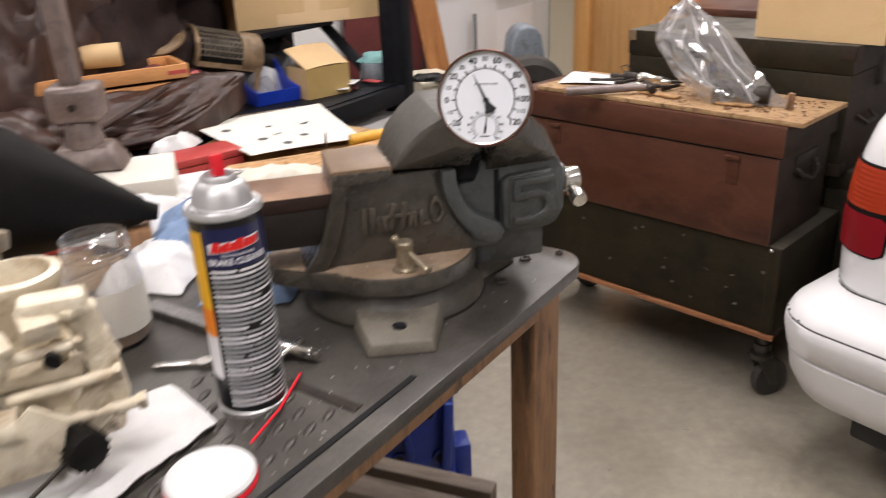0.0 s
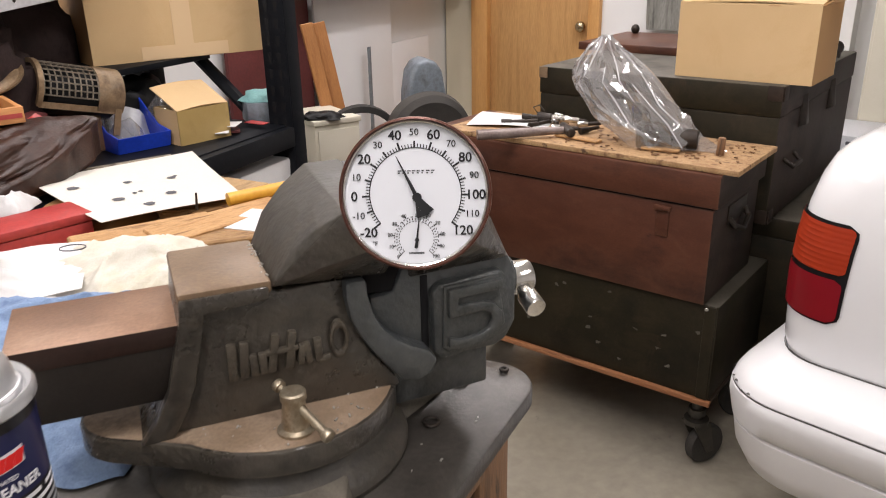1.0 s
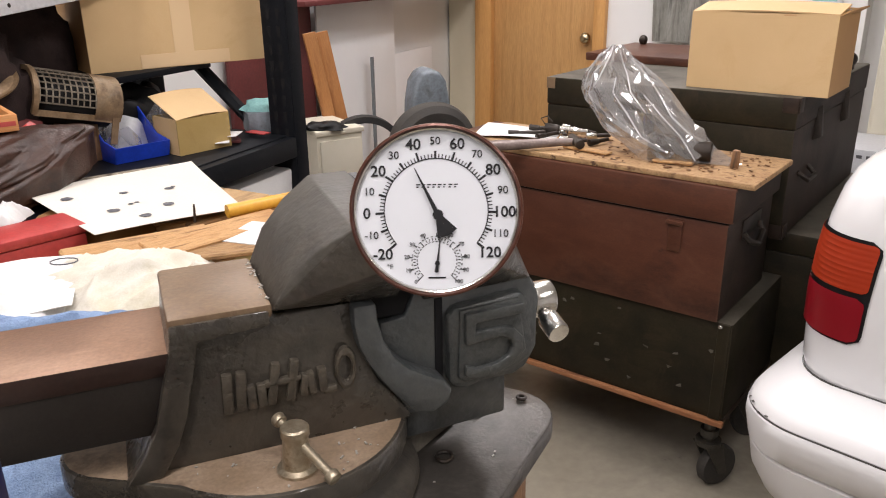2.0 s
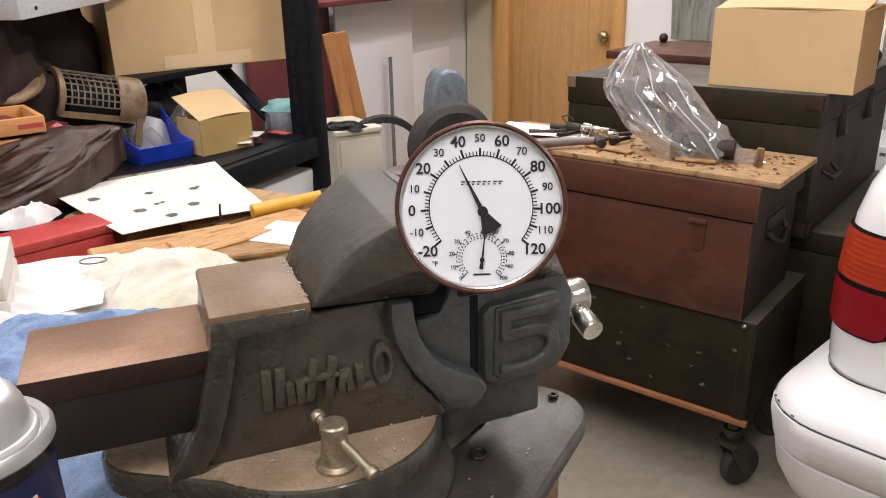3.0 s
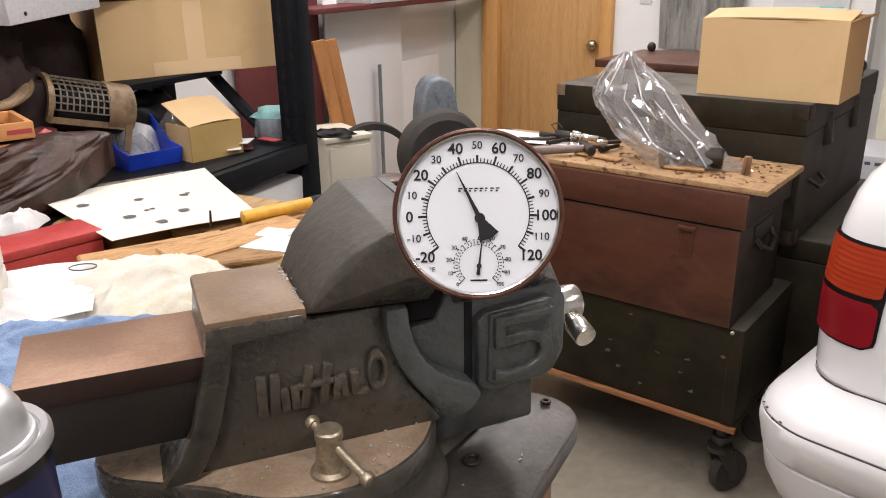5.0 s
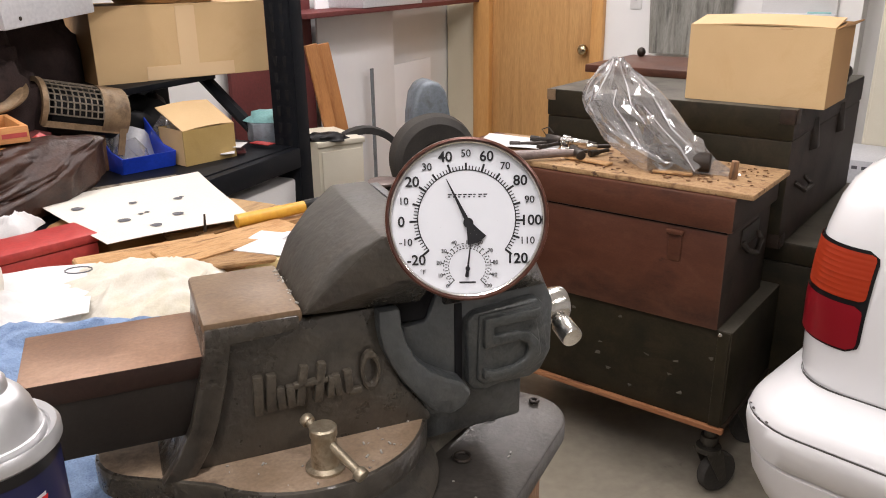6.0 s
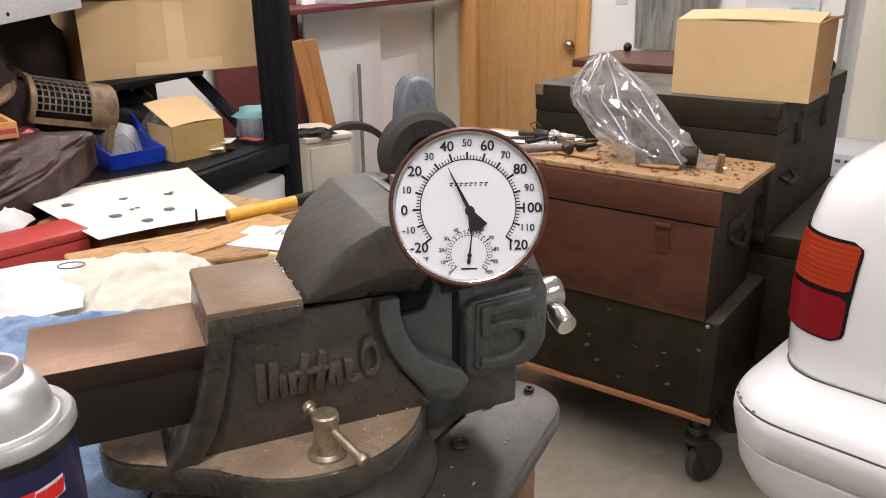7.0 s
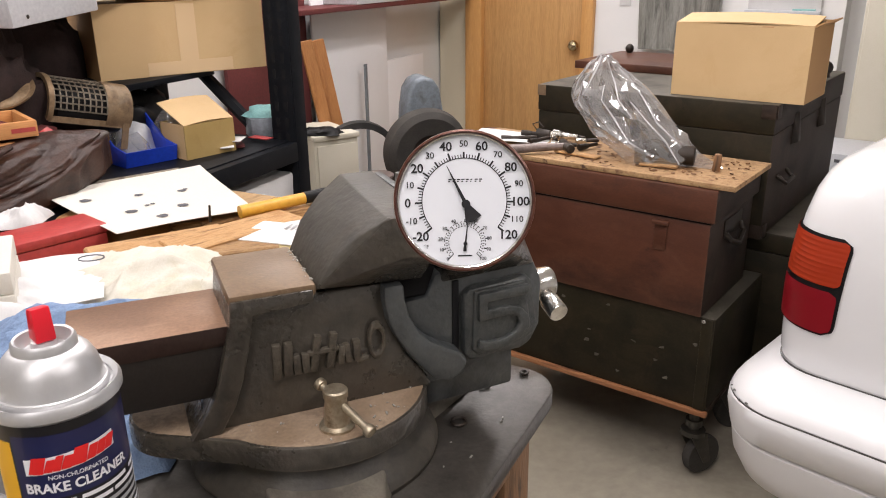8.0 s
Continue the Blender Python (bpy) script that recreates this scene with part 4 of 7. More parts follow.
# brand mark: a row of slanted red blocks on a white ground
part("brand_outline", wrap(-53, 30, 0.1672, 0.1766, RC + 0.0005, 18, 0.0040), M["canwhite"], can, "white ground of the brand mark")
for a, w, h in ((-50, 13, 0.0098), (-37, 8, 0.0074), (-29, 7, 0.0086), (-22, 9, 0.0074), (-13, 13, 0.0100), (0, 9, 0.0076), (9, 9, 0.0074), (18, 9, 0.0074)):
    b = bmesh.new()
    z0 = 0.1682 + 0.0040 * (a + 52) / 85
    ends = [[b.verts.new(((RC + 0.0008) * math.cos(radians(a + sl + (w - 0.4) * i / 4)), (RC + 0.0008) * math.sin(radians(a + sl + (w - 0.4) * i / 4)), z)) for i in range(5)] for z, sl in ((z0, 0.0), (z0 + h, 5.0))]
    for i in range(4):
        b.faces.new((ends[0][i], ends[0][i + 1], ends[1][i + 1], ends[1][i]))
    part("brand_block", b, M["canred"], can, "slanted red block")
for words, size, zc, fat in (("NON-CHLORINATED", 0.0034, 0.1655, 0.015), ("BRAKE CLEANER", 0.0078, 0.1592, 0.030)):
    cu = writing(words, size, M["canwhite"], can, Matrix.Identity(4), 0.0, "lettering", bold=fat)
    for v in cu.data.vertices:
        a = v.co.x / RC
        v.co = Vector(((RC + 0.0007) * math.cos(a - 0.12), (RC + 0.0007) * math.sin(a - 0.12), zc + v.co.y))
rng = random.Random(4)
bb, gg = bmesh.new(), bmesh.new()
for k in range(30):
    z = 0.149 - 0.0047 * k
    a = -56.0
    while a < 70:
        w = rng.uniform(30, 80)
        tgt = gg if (k % 7 in (0, 1, 5)) else bb
        wrap(a, min(a + w, 72), z, z + 0.0024, RC + 0.0004, 8, 0, tgt)
        a += w + rng.uniform(1.0, 3 if k % 6 else 40)
tagged(part("fine_print", bb, M["cangrey"], can), kind="stuff")
tagged(part("fine_print", gg, M["canwhite"], can), kind="stuff")

# ---- chests ----


def room(x, y, z, a=0):
    return ROOM @ pose(x, y, z, 0, 0, a)


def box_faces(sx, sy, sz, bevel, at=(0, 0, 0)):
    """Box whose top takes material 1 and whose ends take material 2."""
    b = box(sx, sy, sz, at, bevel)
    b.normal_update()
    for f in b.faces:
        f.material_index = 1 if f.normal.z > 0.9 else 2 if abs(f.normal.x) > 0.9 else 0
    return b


def corner_plates(parent, sx, sy, z0, z1, mat, name="corner_plate"):
    for s in (1,):
        for z in (z0, z1):
            b = box(0.04, 0.003, 0.04, (s * (sx / 2 - 0.02), -sy / 2 - 0.002, z), 0.001)
            box(0.003, 0.04, 0.04, (s * (sx / 2 + 0.002), -sy / 2 + 0.02, z), 0.001, bm=b)
            part(name, b, mat, parent)


# brown chest with hinged lid
bc = thing("wooden_chest", room(-1.460, 2.60, 0.523), "brown painted wooden chest with a hinged lid, on a green chest", "chest")
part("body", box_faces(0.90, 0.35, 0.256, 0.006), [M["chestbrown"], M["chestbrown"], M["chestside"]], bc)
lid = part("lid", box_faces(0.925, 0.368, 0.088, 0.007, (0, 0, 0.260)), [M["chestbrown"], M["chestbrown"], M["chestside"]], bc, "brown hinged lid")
ha = part("hasp", box(0.045, 0.012, 0.012, (0.322, -0.184, 0.236), 0.003), M["chestbrown"], bc, "painted-over metal hasp")
part("hasp_plate", box(0.034, 0.005, 0.070, (0.322, -0.177, 0.165), 0.002), M["chestbrown"], ha)
cl = part("hasp", box(0.045, 0.012, 0.012, (-0.30, -0.184, 0.236), 0.003), M["chestbrown"], bc, "painted-over metal hasp")
part("hasp_plate", box(0.034, 0.005, 0.055, (-0.30, -0.177, 0.18), 0.002), M["chestbrown"], cl)
part("seam_strip", box(0.895, 0.004, 0.0035, (0, -0.1745, 0.2565)), M["slotdark"], bc)
eh = tube([(0.453, -0.06, 0.205), (0.467, -0.055, 0.185), (0.473, 0.0, 0.165), (0.467, 0.055, 0.185), (0.453, 0.06, 0.205)], 0.008, 8)
part("end_handle", eh, M["darkmetal"], bc, "dark metal end handle")
part("end_plate", box(0.004, 0.14, 0.05, (0.452, 0.0, 0.19), 0.001), M["darkmetal"], bc)

# green chest below, on a wheeled dolly
gc = thing("wooden_chest", room(-1.470, 2.643, 0.250), "dark olive painted wooden chest, scuffed, on a dolly", "chest")
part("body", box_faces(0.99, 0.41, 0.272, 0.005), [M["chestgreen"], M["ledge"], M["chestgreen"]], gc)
for x in (-0.475, 0.475):
    part("end_batten", box(0.03, 0.006, 0.27, (x, -0.2065, 0), 0.002), M["chestgreen"], gc)
part("nail", ball((0.466, -0.211, 0.262), 0.006, None, (1, 0.6, 1), 8, 6), M["chrome"], gc)
for k in range(14):
    x, z = rng.uniform(-0.3, 0.45), rng.uniform(0.04, 0.25)
    part("paint_chip", hull([Vector((x + rng.uniform(-0.009, 0.009), -0.2062 + (i % 2) * 0.0014, z + rng.uniform(-0.006, 0.006))) for i in range(8)]), M["ledge"], gc)
dl = thing("dolly", room(-1.470, 2.643, 0), "wooden dolly with worn orange-brown edge and dark swivel casters", "dolly")
part("deck", box(0.995, 0.40, 0.016, (0, 0.01, 0.2335), 0.003), M["chestside"], dl)
part("edge_strip", box(1.003, 0.016, 0.015, (0, -0.208, 0.2335), 0.003), M["stripwood"], dl, "worn orange-brown edge strip")
for cx, cy, a in ((0.452, -0.15, 62), (0.44, 0.15, 40), (-0.44, -0.15, -30), (-0.44, 0.15, 10)):
    cm = Matrix.Translation((cx, cy, 0)) @ pose(0, 0, 0, 0, 0, a)
    fk = box(0.075, 0.060, 0.008, (0, 0, 0.2255), 0.002)
    rod((0, 0, 0.227), (0, 0, 0.150), 0.015, seg=14, bm=fk)
    rod((0, 0, 0.185), (0, 0, 0.165), 0.024, seg=16, bm=fk)
    rod((0.0, 0, 0.152), (0.0, 0, 0.138), 0.034, seg=18, bm=fk)
    for s in (-0.026, 0.026):
        prism([(-0.028, 0.142), (0.028, 0.142), (0.050, 0.045), (0.026, 0.045)], 0.004, fk, Matrix.Translation((0, s - 0.002, 0)))
    cs = part("caster_fork", fk, M["castdust"], dl, m=cm)
    part("caster_wheel", lathe([(0, -0.017), (0.020, -0.019), (0.042, -0.014), (0.055, -0.015), (0.060, -0.008), (0.060, 0.008), (0.055, 0.015), (0.042, 0.014), (0.020, 0.019), (0, 0.017)], 28, m=Matrix.Translation((0.038, 0, 0.060)) @ pose(0, 0, 0, 90, 0, 0)), M["tyre"], cs)

# board, tools, bag on the brown chest
TOPZ = 0.872
bd = thing("plywood_board", room(-1.40, 2.577, TOPZ), "rough stained chipboard offcut lying on the brown chest", "board")
part("board", box(0.88, 0.300, 0.014, (0, -0.005, 0), 0.002), M["osb"], bd)
BZ = TOPZ + 0.0145
st = tagged(finish("wooden_peg", rod((0, 0, 0), (0.003, 0.0, 0.046), 0.0105, 0.0095, 14, bevel=0.003), M["oldwood"], None, "", room(-1.052, 2.546, BZ), 40), "short worn wooden peg standing on the board", "peg")
cr = bmesh.new()
for k in range(150):
    x, y = rng.gauss(-1.22, 0.13), rng.uniform(2.45, 2.70)
    if not -1.78 < x < -0.985:
        continue
    s = rng.uniform(0.002, 0.006)
    m = Matrix.Translation((x, y, BZ + 0.0015)) @ pose(0, 0, 0, 0, 0, rng.uniform(0, 180))
    box(s * rng.uniform(1, 3), s, 0.0025, (0, 0, 0), 0, cr, m)
tagged(finish("wood_crumbs", cr, M["oldwood"], None, "", ROOM), "brown rotten wood crumbs scattered on the board", "wood crumbs", kind="stuff")
sl = tagged(finish("wood_splinter", box(0.10, 0.022, 0.008, (0, 0, 0), 0.003), M["woodchip"], None, "", room(-1.19, 2.50, BZ + 0.002, 8), False), "reddish split wood splinter on the board", "splinter")
sl = tagged(finish("wood_splinter", box(0.14, 0.03, 0.007, (0, 0, 0), 0.003), M["woodchip"], None, "", room(-1.43, 2.50, BZ + 0.002, -6), False), "pale split wood splinter on the board", "splinter")
np_ = tagged(finish("paper_sheet", sheet(10, 8, lambda s, t: Vector((-0.12 + 0.24 * s, -0.09 + 0.18 * t, 0.004 + 0.006 * math.sin(3 * s + 2 * t))), 0.001), M["white"], None, "", room(-1.71, 2.60, BZ, 20), 40), "white sheet of paper under tools", "paper")
hm = thing("hammer", room(-1.52, 2.47, BZ + 0.016, 44), "old hammer with a dark worn wooden handle", "hammer")
part("handle", tube([(-0.19, 0, 0.0), (-0.10, 0, 0.001), (0.0, 0, 0.003), (0.06, 0, 0.003)], [0.015, 0.0145, 0.012, 0.010], 12), M["greytool"], hm)
part("head", rod((0.065, -0.045, 0.004), (0.065, 0.045, 0.004), 0.013, seg=14, bevel=0.003), M["darkmetal"], hm)
tg = thing("ratchet_tool", room(-1.60, 2.64, BZ + 0.016, 12), "dull chrome ratchet tool with ribbed barrel", "tool")
part("barrel", lathe([(0, 0.0), (0.013, 0.0)] + [(0.013 if i % 2 else 0.0105, 0.006 * i + 0.004) for i in range(9)] + [(0.009, 0.062), (0.008, 0.09), (0, 0.09)], 18, m=pose(0.0, 0, 0.0, 0, 90, 0)), M["chrome"], tg)
part("head", rod((-0.04, 0, 0.0), (0.004, 0, 0.0), 0.018, 0.014, 16, bevel=0.003), M["darkmetal"], tg)
part("lever", tube([(-0.04, 0, 0.012), (-0.055, 0.0, 0.03), (-0.035, 0.0, 0.038), (-0.02, 0, 0.022)], 0.0025, 6), M["darkmetal"], tg)
for k, (x, y, a, ln) in enumerate(((-1.66, 2.58, 40, 0.09), (-1.55, 2.69, -20, 0.12), (-1.44, 2.60, 70, 0.05), (-1.50, 2.57, 10, 0.06), (-1.60, 2.59, 75, 0.06), (-1.57, 2.62, -50, 0.05), (-1.65, 2.66, 15, 0.07), (-1.47, 2.66, 35, 0.05))):
    tl = thing("hand_tool", room(x, y, BZ + 0.010, a), "small dark worn metal tool on the chest", "tool", "loose tools")
    part("shank", rod((-ln / 2, 0, 0), (ln / 2, 0, 0.002), 0.006, seg=10, bevel=0.001), M["darkmetal"], tl)
    part("grip", rod((-ln / 2 - 0.02, 0, 0), (-ln / 2 + 0.012, 0, 0), 0.010, 0.008, 12, bevel=0.002), M["chrome"] if k % 2 else M["darkmetal"], tl)

# clear plastic bag: a peaked crumpled sack with an object inside
rg = random.Random(9)
bg = thing("plastic_bag", room(-1.29, 2.56, BZ), "crumpled clear plastic bag standing on the chest", "plastic bag")
levels = [(0.0, 0.092, 0.072, 0.070), (0.030, 0.122, 0.084, 0.050), (0.085, 0.140, 0.080, -0.008), (0.140, 0.134, 0.068, -0.056), (0.195, 0.104, 0.050, -0.088), (0.245, 0.054, 0.030, -0.100), (0.274, 0.014, 0.010, -0.10)]
NB, NL = 17, 7
bm = bmesh.new()
rings = []
for k in range(NL + 1):
    f = k / NL * (len(levels) - 1)
    i0 = min(int(f), len(levels) - 2)
    z, rx, ry, off = (levels[i0][c] + (levels[i0 + 1][c] - levels[i0][c]) * (f - i0) for c in range(4))
    ring = []
    for i in range(NB):
        a = 2 * math.pi * (i + 0.35 * math.sin(k * 1.3) + rg.uniform(-0.28, 0.28)) / NB
        j = 1 + (0.09 if (i % 3 == 0) else -0.07) + rg.uniform(-0.07, 0.07)
        ring.append(bm.verts.new((off + rx * math.cos(a) * (1 + 0.35 * (j - 1)), ry * math.sin(a) * j, max(0.001, z + (rg.uniform(-0.013, 0.013) if 0 < k < NL else 0.0)))))
    rings.append(ring)
for ra, rb in zip(rings, rings[1:]):
    for i in range(NB):
        q = (ra[i], ra[(i + 1) % NB], rb[(i + 1) % NB], rb[i])
        if rg.random() < 0.5:
            bm.faces.new(q[:3])
            bm.faces.new((q[0], q[2], q[3]))
        else:
            bm.faces.new((q[0], q[1], q[3]))
            bm.faces.new(q[1:])
bm.faces.new(rings[-1])
# pale tubes along folds from the gathered peak paint the bag's bright streaks
folds = []
for i, k0, k1 in ((11, 3, 7), (12, 4, 7), (13, 1, 5), (14, 3, 7), (15, 0, 4), (10, 4, 6), (16, 1, 6)):
    folds.append([rings[k][i % NB].co.copy() for k in range(k0, k1 + 1)])
bmesh.ops.subdivide_edges(bm, edges=bm.edges[:], cuts=1, use_grid_fill=True)
for v in bm.verts:
    if v.co.z > 0.006:
        v.co += Vector((rg.uniform(-1, 1), rg.uniform(-1, 1), rg.uniform(-1, 1))) * 0.0052
part("sack", bm, M["bag"], bg, "crumpled clear film", smooth=False)
for pts in folds:
    pts = [p + Vector((0, -0.0025, 0)) for p in pts]
    part("fold", tube(pts, [0.0012 + 0.0014 * ((n_ * 7) % 3) / 2 for n_ in range(len(pts))], 5), M["fold"], bg)
sp = sheet(8, 4, lambda s, t: Vector((0.11 + 0.135 * s, (-0.05 + 0.10 * t) * (1 - 0.85 * s) + 0.015 * s, 0.003 + 0.075 * (1 - s) * (1 - abs(2 * t - 1)) + 0.002 * math.sin(9 * t + 5 * s))))
part("mouth_flap", sp, M["bag"], bg, smooth=False)
inn = thing("machined_part", room(-1.185, 2.535, BZ + 0.026, 15), "dark grey metal part lying inside the bag", "metal part")
part("barrel", rod((-0.07, 0, 0.006), (0.075, 0, 0.004), 0.030, 0.026, 20, bevel=0.005), M["darkmetal"], inn)
part("collar", rod((-0.08, 0, 0.006), (-0.05, 0, 0.006), 0.032, seg=20, bevel=0.003), M["darkmetal"], inn)

# taller green chest behind, with a ledge chest below it
uc = thing("wooden_chest", room(-1.3585, 3.22, 0.642), "large dark olive wooden chest with metal corners, stacked behind", "chest")
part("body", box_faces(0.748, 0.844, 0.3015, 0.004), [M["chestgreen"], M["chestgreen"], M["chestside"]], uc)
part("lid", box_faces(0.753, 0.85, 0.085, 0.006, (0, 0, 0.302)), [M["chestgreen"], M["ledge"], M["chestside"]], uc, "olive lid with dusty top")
corner_plates(uc, 0.753, 0.85, 0.0, 0.347, M["chestside"])
b = box(0.030, 0.003, 0.034, (-0.3615, -0.4265, 0.352), 0.001)
part("corner_plate", b, M["anvil"], uc, "rusted corner plate")
for y in (-0.2, 0.12):
    part("latch", hull([Vector((0.374 + d, y + e, z)) for d, e, z in ((0, -0.02, 0.24), (0, 0.02, 0.24), (0.02, -0.015, 0.25), (0.02, 0.015, 0.25), (0, -0.018, 0.33), (0, 0.018, 0.33), (0.012, 0, 0.34))], None, 0.002), M["darkmetal"], uc, "dark metal draw latch")
part("end_handle", tube([(0.374, -0.33, 0.17), (0.40, -0.32, 0.15), (0.40, -0.24, 0.15), (0.374, -0.23, 0.17)], 0.007, 8), M["darkmetal"], uc)
lc = thing("wooden_chest", room(-1.33, 3.30, 0.205), "dark olive wooden chest with a dusty lid, at the bottom", "chest")
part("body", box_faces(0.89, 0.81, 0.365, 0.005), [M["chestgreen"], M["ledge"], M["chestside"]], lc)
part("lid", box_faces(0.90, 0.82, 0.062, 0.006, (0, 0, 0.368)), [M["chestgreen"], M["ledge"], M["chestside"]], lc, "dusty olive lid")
part("end_handle", tube([(0.446, -0.06, 0.24), (0.468, -0.05, 0.22), (0.468, 0.05, 0.22), (0.446, 0.06, 0.24)], 0.008, 8), M["darkmetal"], lc)
sd = thing("skid", room(-1.33, 3.30, 0), "dark timber skid under the chests", "skid")
for y in (-0.3, 0.3):
    part("runner", box(0.86, 0.08, 0.19, (0, y, 0), 0.004), M["oldwood"], sd)
part("slat", box(0.88, 0.75, 0.014, (0, 0, 0.191), 0.002), M["oldwood"], sd)
bl2 = thing("wooden_chest", room(-1.60, 3.42, 1.029), "low reddish-brown chest lid with knob feet", "chest")
part("lid", box(0.46, 0.40, 0.028, (0, 0, 0.0), 0.004), M["chestbrown"], bl2)
for x, y in ((-0.17, 0.15), (0.17, 0.15)):
    part("knob", ball((x, y, 0.044), 0.017, None, (1, 1, 1.1)), M["darkmetal"], bl2)
kn = tagged(finish("iron_knob", ball((0, 0, 0.030), 0.024, rod((0, 0, 0), (0, 0, 0.014), 0.017)), M["darkmetal"], None, "", room(-1.01, 3.45, 1.029), 40), "dark round iron knob on the chest", "knob")


def carton(name, m, sx, sy, sz, mats, label):
    t = thing(name, m, label, "cardboard box")
    th = 0.005
    # ends take the second material; cardside puts the box's side shading into colour
    for w, d, x, y in ((sx, th, 0, -sy / 2 + th / 2), (sx, th, 0, sy / 2 - th / 2), (th, sy - 2 * th, -sx / 2 + th / 2, 0), (th, sy - 2 * th, sx / 2 - th / 2, 0)):
        part("side_panel", box(w, d, sz, (x, y, 0)), mats[0] if w > d else mats[1], t, smooth=False)
    part("bottom_panel", box(sx - 0.012, sy - 0.012, 0.005, (0, 0, 0)), mats[0], t, smooth=False)
    return t


bx = carton("cardboard_box", room(-1.112, 2.945, 1.030), 0.375, 0.235, 0.205, [M["card"], M["cardside"]], "plain tan cardboard box with loose top flaps, on the chest")
part("flap", sheet(6, 3, lambda s, t: Vector((-0.187 + 0.374 * s, -0.1165 + 0.115 * t, 0.206 + 0.020 * t + 0.006 * math.sin(3 * s))), 0.004), M["card"], bx)
part("flap", sheet(6, 3, lambda s, t: Vector((-0.187 + 0.374 * s, 0.1165 - 0.115 * t, 0.206 + 0.008 * t - 0.004 * math.sin(5 * s))), 0.004), M["card"], bx)
part("side_flap", sheet(3, 3, lambda s, t: Vector((0.187 + 0.02 * t, -0.11 + 0.22 * s, 0.206 + 0.012 * t)), 0.004), M["cardside"], bx)
part("paper_label", box(0.03, 0.0015, 0.002, (0.07, -0.1178, 0.2)), M["cardside"], bx)

# whiteboard, hanging sheet, cabinet and carton at the back
wbd = thing("whiteboard", room(-1.56, WALL_Y - 0.012, 1.145), "white marker board with an aluminium tray on the wall", "whiteboard")
part("panel", box(0.36, 0.012, 0.6, (0, 0, 0), 0.002), M["white"], wbd)
part("tray", box(0.37, 0.05, 0.018, (0, -0.02, -0.006), 0.002), M["greybox"], wbd, "aluminium pen tray")
part("marker", rod((0.05, -0.025, 0.014), (0.16, -0.025, 0.014), 0.007, seg=10), M["teal"], wbd, "green marker pen")
sw = thing("wall_switch", room(-2.44, WALL_Y - 0.004, 1.16), "white wall switch plate", "switch")
part("plate", box(0.07, 0.006, 0.115, (0, 0, 0), 0.002), M["white"], sw)
part("toggle", box(0.01, 0.014, 0.024, (0, -0.006, 0.045), 0.002), M["greybox"], sw)
hs = tagged(finish("plastic_sheet", sheet(30, 20, lambda s, t: Vector((-0.15 + 0.52 * s * (0.80 + 0.20 * t), -0.05 - 0.045 * abs(math.sin(9 * s + 2 * t)) - 0.02 * math.sin(23 * s), 0.0 + 0.95 * t)), 0.003), M["clothgrey"], None, "", room(-2.175, WALL_Y, 0.93), 60), "grey translucent plastic sheet hanging in folds on the wall", "plastic sheet")
cbt = thing("tall_cabinet", room(-0.995, 4.78, 0), "tall beige metal cabinet standing at the wall", "cabinet")
part("body", box(0.245, 0.36, 1.9, (0, 0, 0), 0.004), M["cabinet"], cbt)
part("door", box(0.225, 0.014, 1.82, (0.004, -0.188, 0.05), 0.003), M["cabinet"], cbt)
pmc = thing("appliance_carton", room(-1.02, 4.40, 0), "grey-white appliance carton with printed label, on the floor", "carton")
part("body", box(0.33, 0.36, 0.61, (0, 0, 0), 0.004), M["greybox"], pmc)
for k in range(6):
    part("label_bar", box(0.022 if k % 3 else 0.03, 0.001, 0.014, (-0.13 + 0.042 * k, -0.1808, 0.572)), M["ink"], pmc)

# ---- white car ----
XL, XR, YR = -0.818, 0.86, 2.262


def car_ring(z, inset, back, r, nose, n=8):
    """Outline of the body at one height: left and right sides drawn in by inset, rear moved by back."""
    xl, xr, y0, y1 = XL + inset, XR - inset, YR + back, YR + 4.2 - nose
    pts = []
    for cx, cy, a0 in ((xl + r, y0 + r, 180), (xr - r, y0 + r, 270), (xr - r, y1 - r, 0), (xl + r, y1 - r, 90)):
        for i in range(n + 1):
            a = radians(a0 + 90 * i / n)
            pts.append(Vector((cx + r * math.cos(a), cy + r * math.sin(a), z)))
    return pts


def loft(rings, bm=None, cap=True):
    b = bm or bmesh.new()
    vs = [[b.verts.new(p) for p in r] for r in rings]
    n = len(vs[0])
    for ra, rb in zip(vs, vs[1:]):
        for i in range(n):
            b.faces.new((ra[i], ra[(i + 1) % n], rb[(i + 1) % n], rb[i]))
    if cap:
        b.faces.new(vs[0][::-1])
        b.faces.new(vs[-1])
    return b


car = thing("car", ROOM @ Matrix.Translation((-0.81, 2.2, 0)) @ pose(0, 0, 0, 0, 0, -7.5) @ Matrix.Translation((0.81, -2.2, 0)), "white sedan parked in the garage, rear bumper scuffed", "car")
BODY = [(0.24, 0.05, 0.06, 0.14), (0.34, 0.015, 0.02, 0.13), (0.48, 0.010, 0.012, 0.12), (0.530, 0.006, 0.008, 0.12), (0.556, 0.0015, 0.0015, 0.118), (0.62, 0.0, 0.0, 0.115), (0.72, 0.0, 0.0, 0.11), (0.80, 0.004, 0.006, 0.11), (0.87, 0.010, 0.016, 0.11), (0.93, 0.022, 0.030, 0.115), (0.968, 0.036, 0.046, 0.12), (0.992, 0.055, 0.066, 0.125), (1.006, 0.082, 0.094, 0.14), (1.012, 0.13, 0.145, 0.16), (1.014, 0.25, 0.30, 0.2)]
part("body", loft([car_ring(z, i, b, r, 0.1) for z, i, b, r in BODY]), M["carpaint"], car, smooth=50)
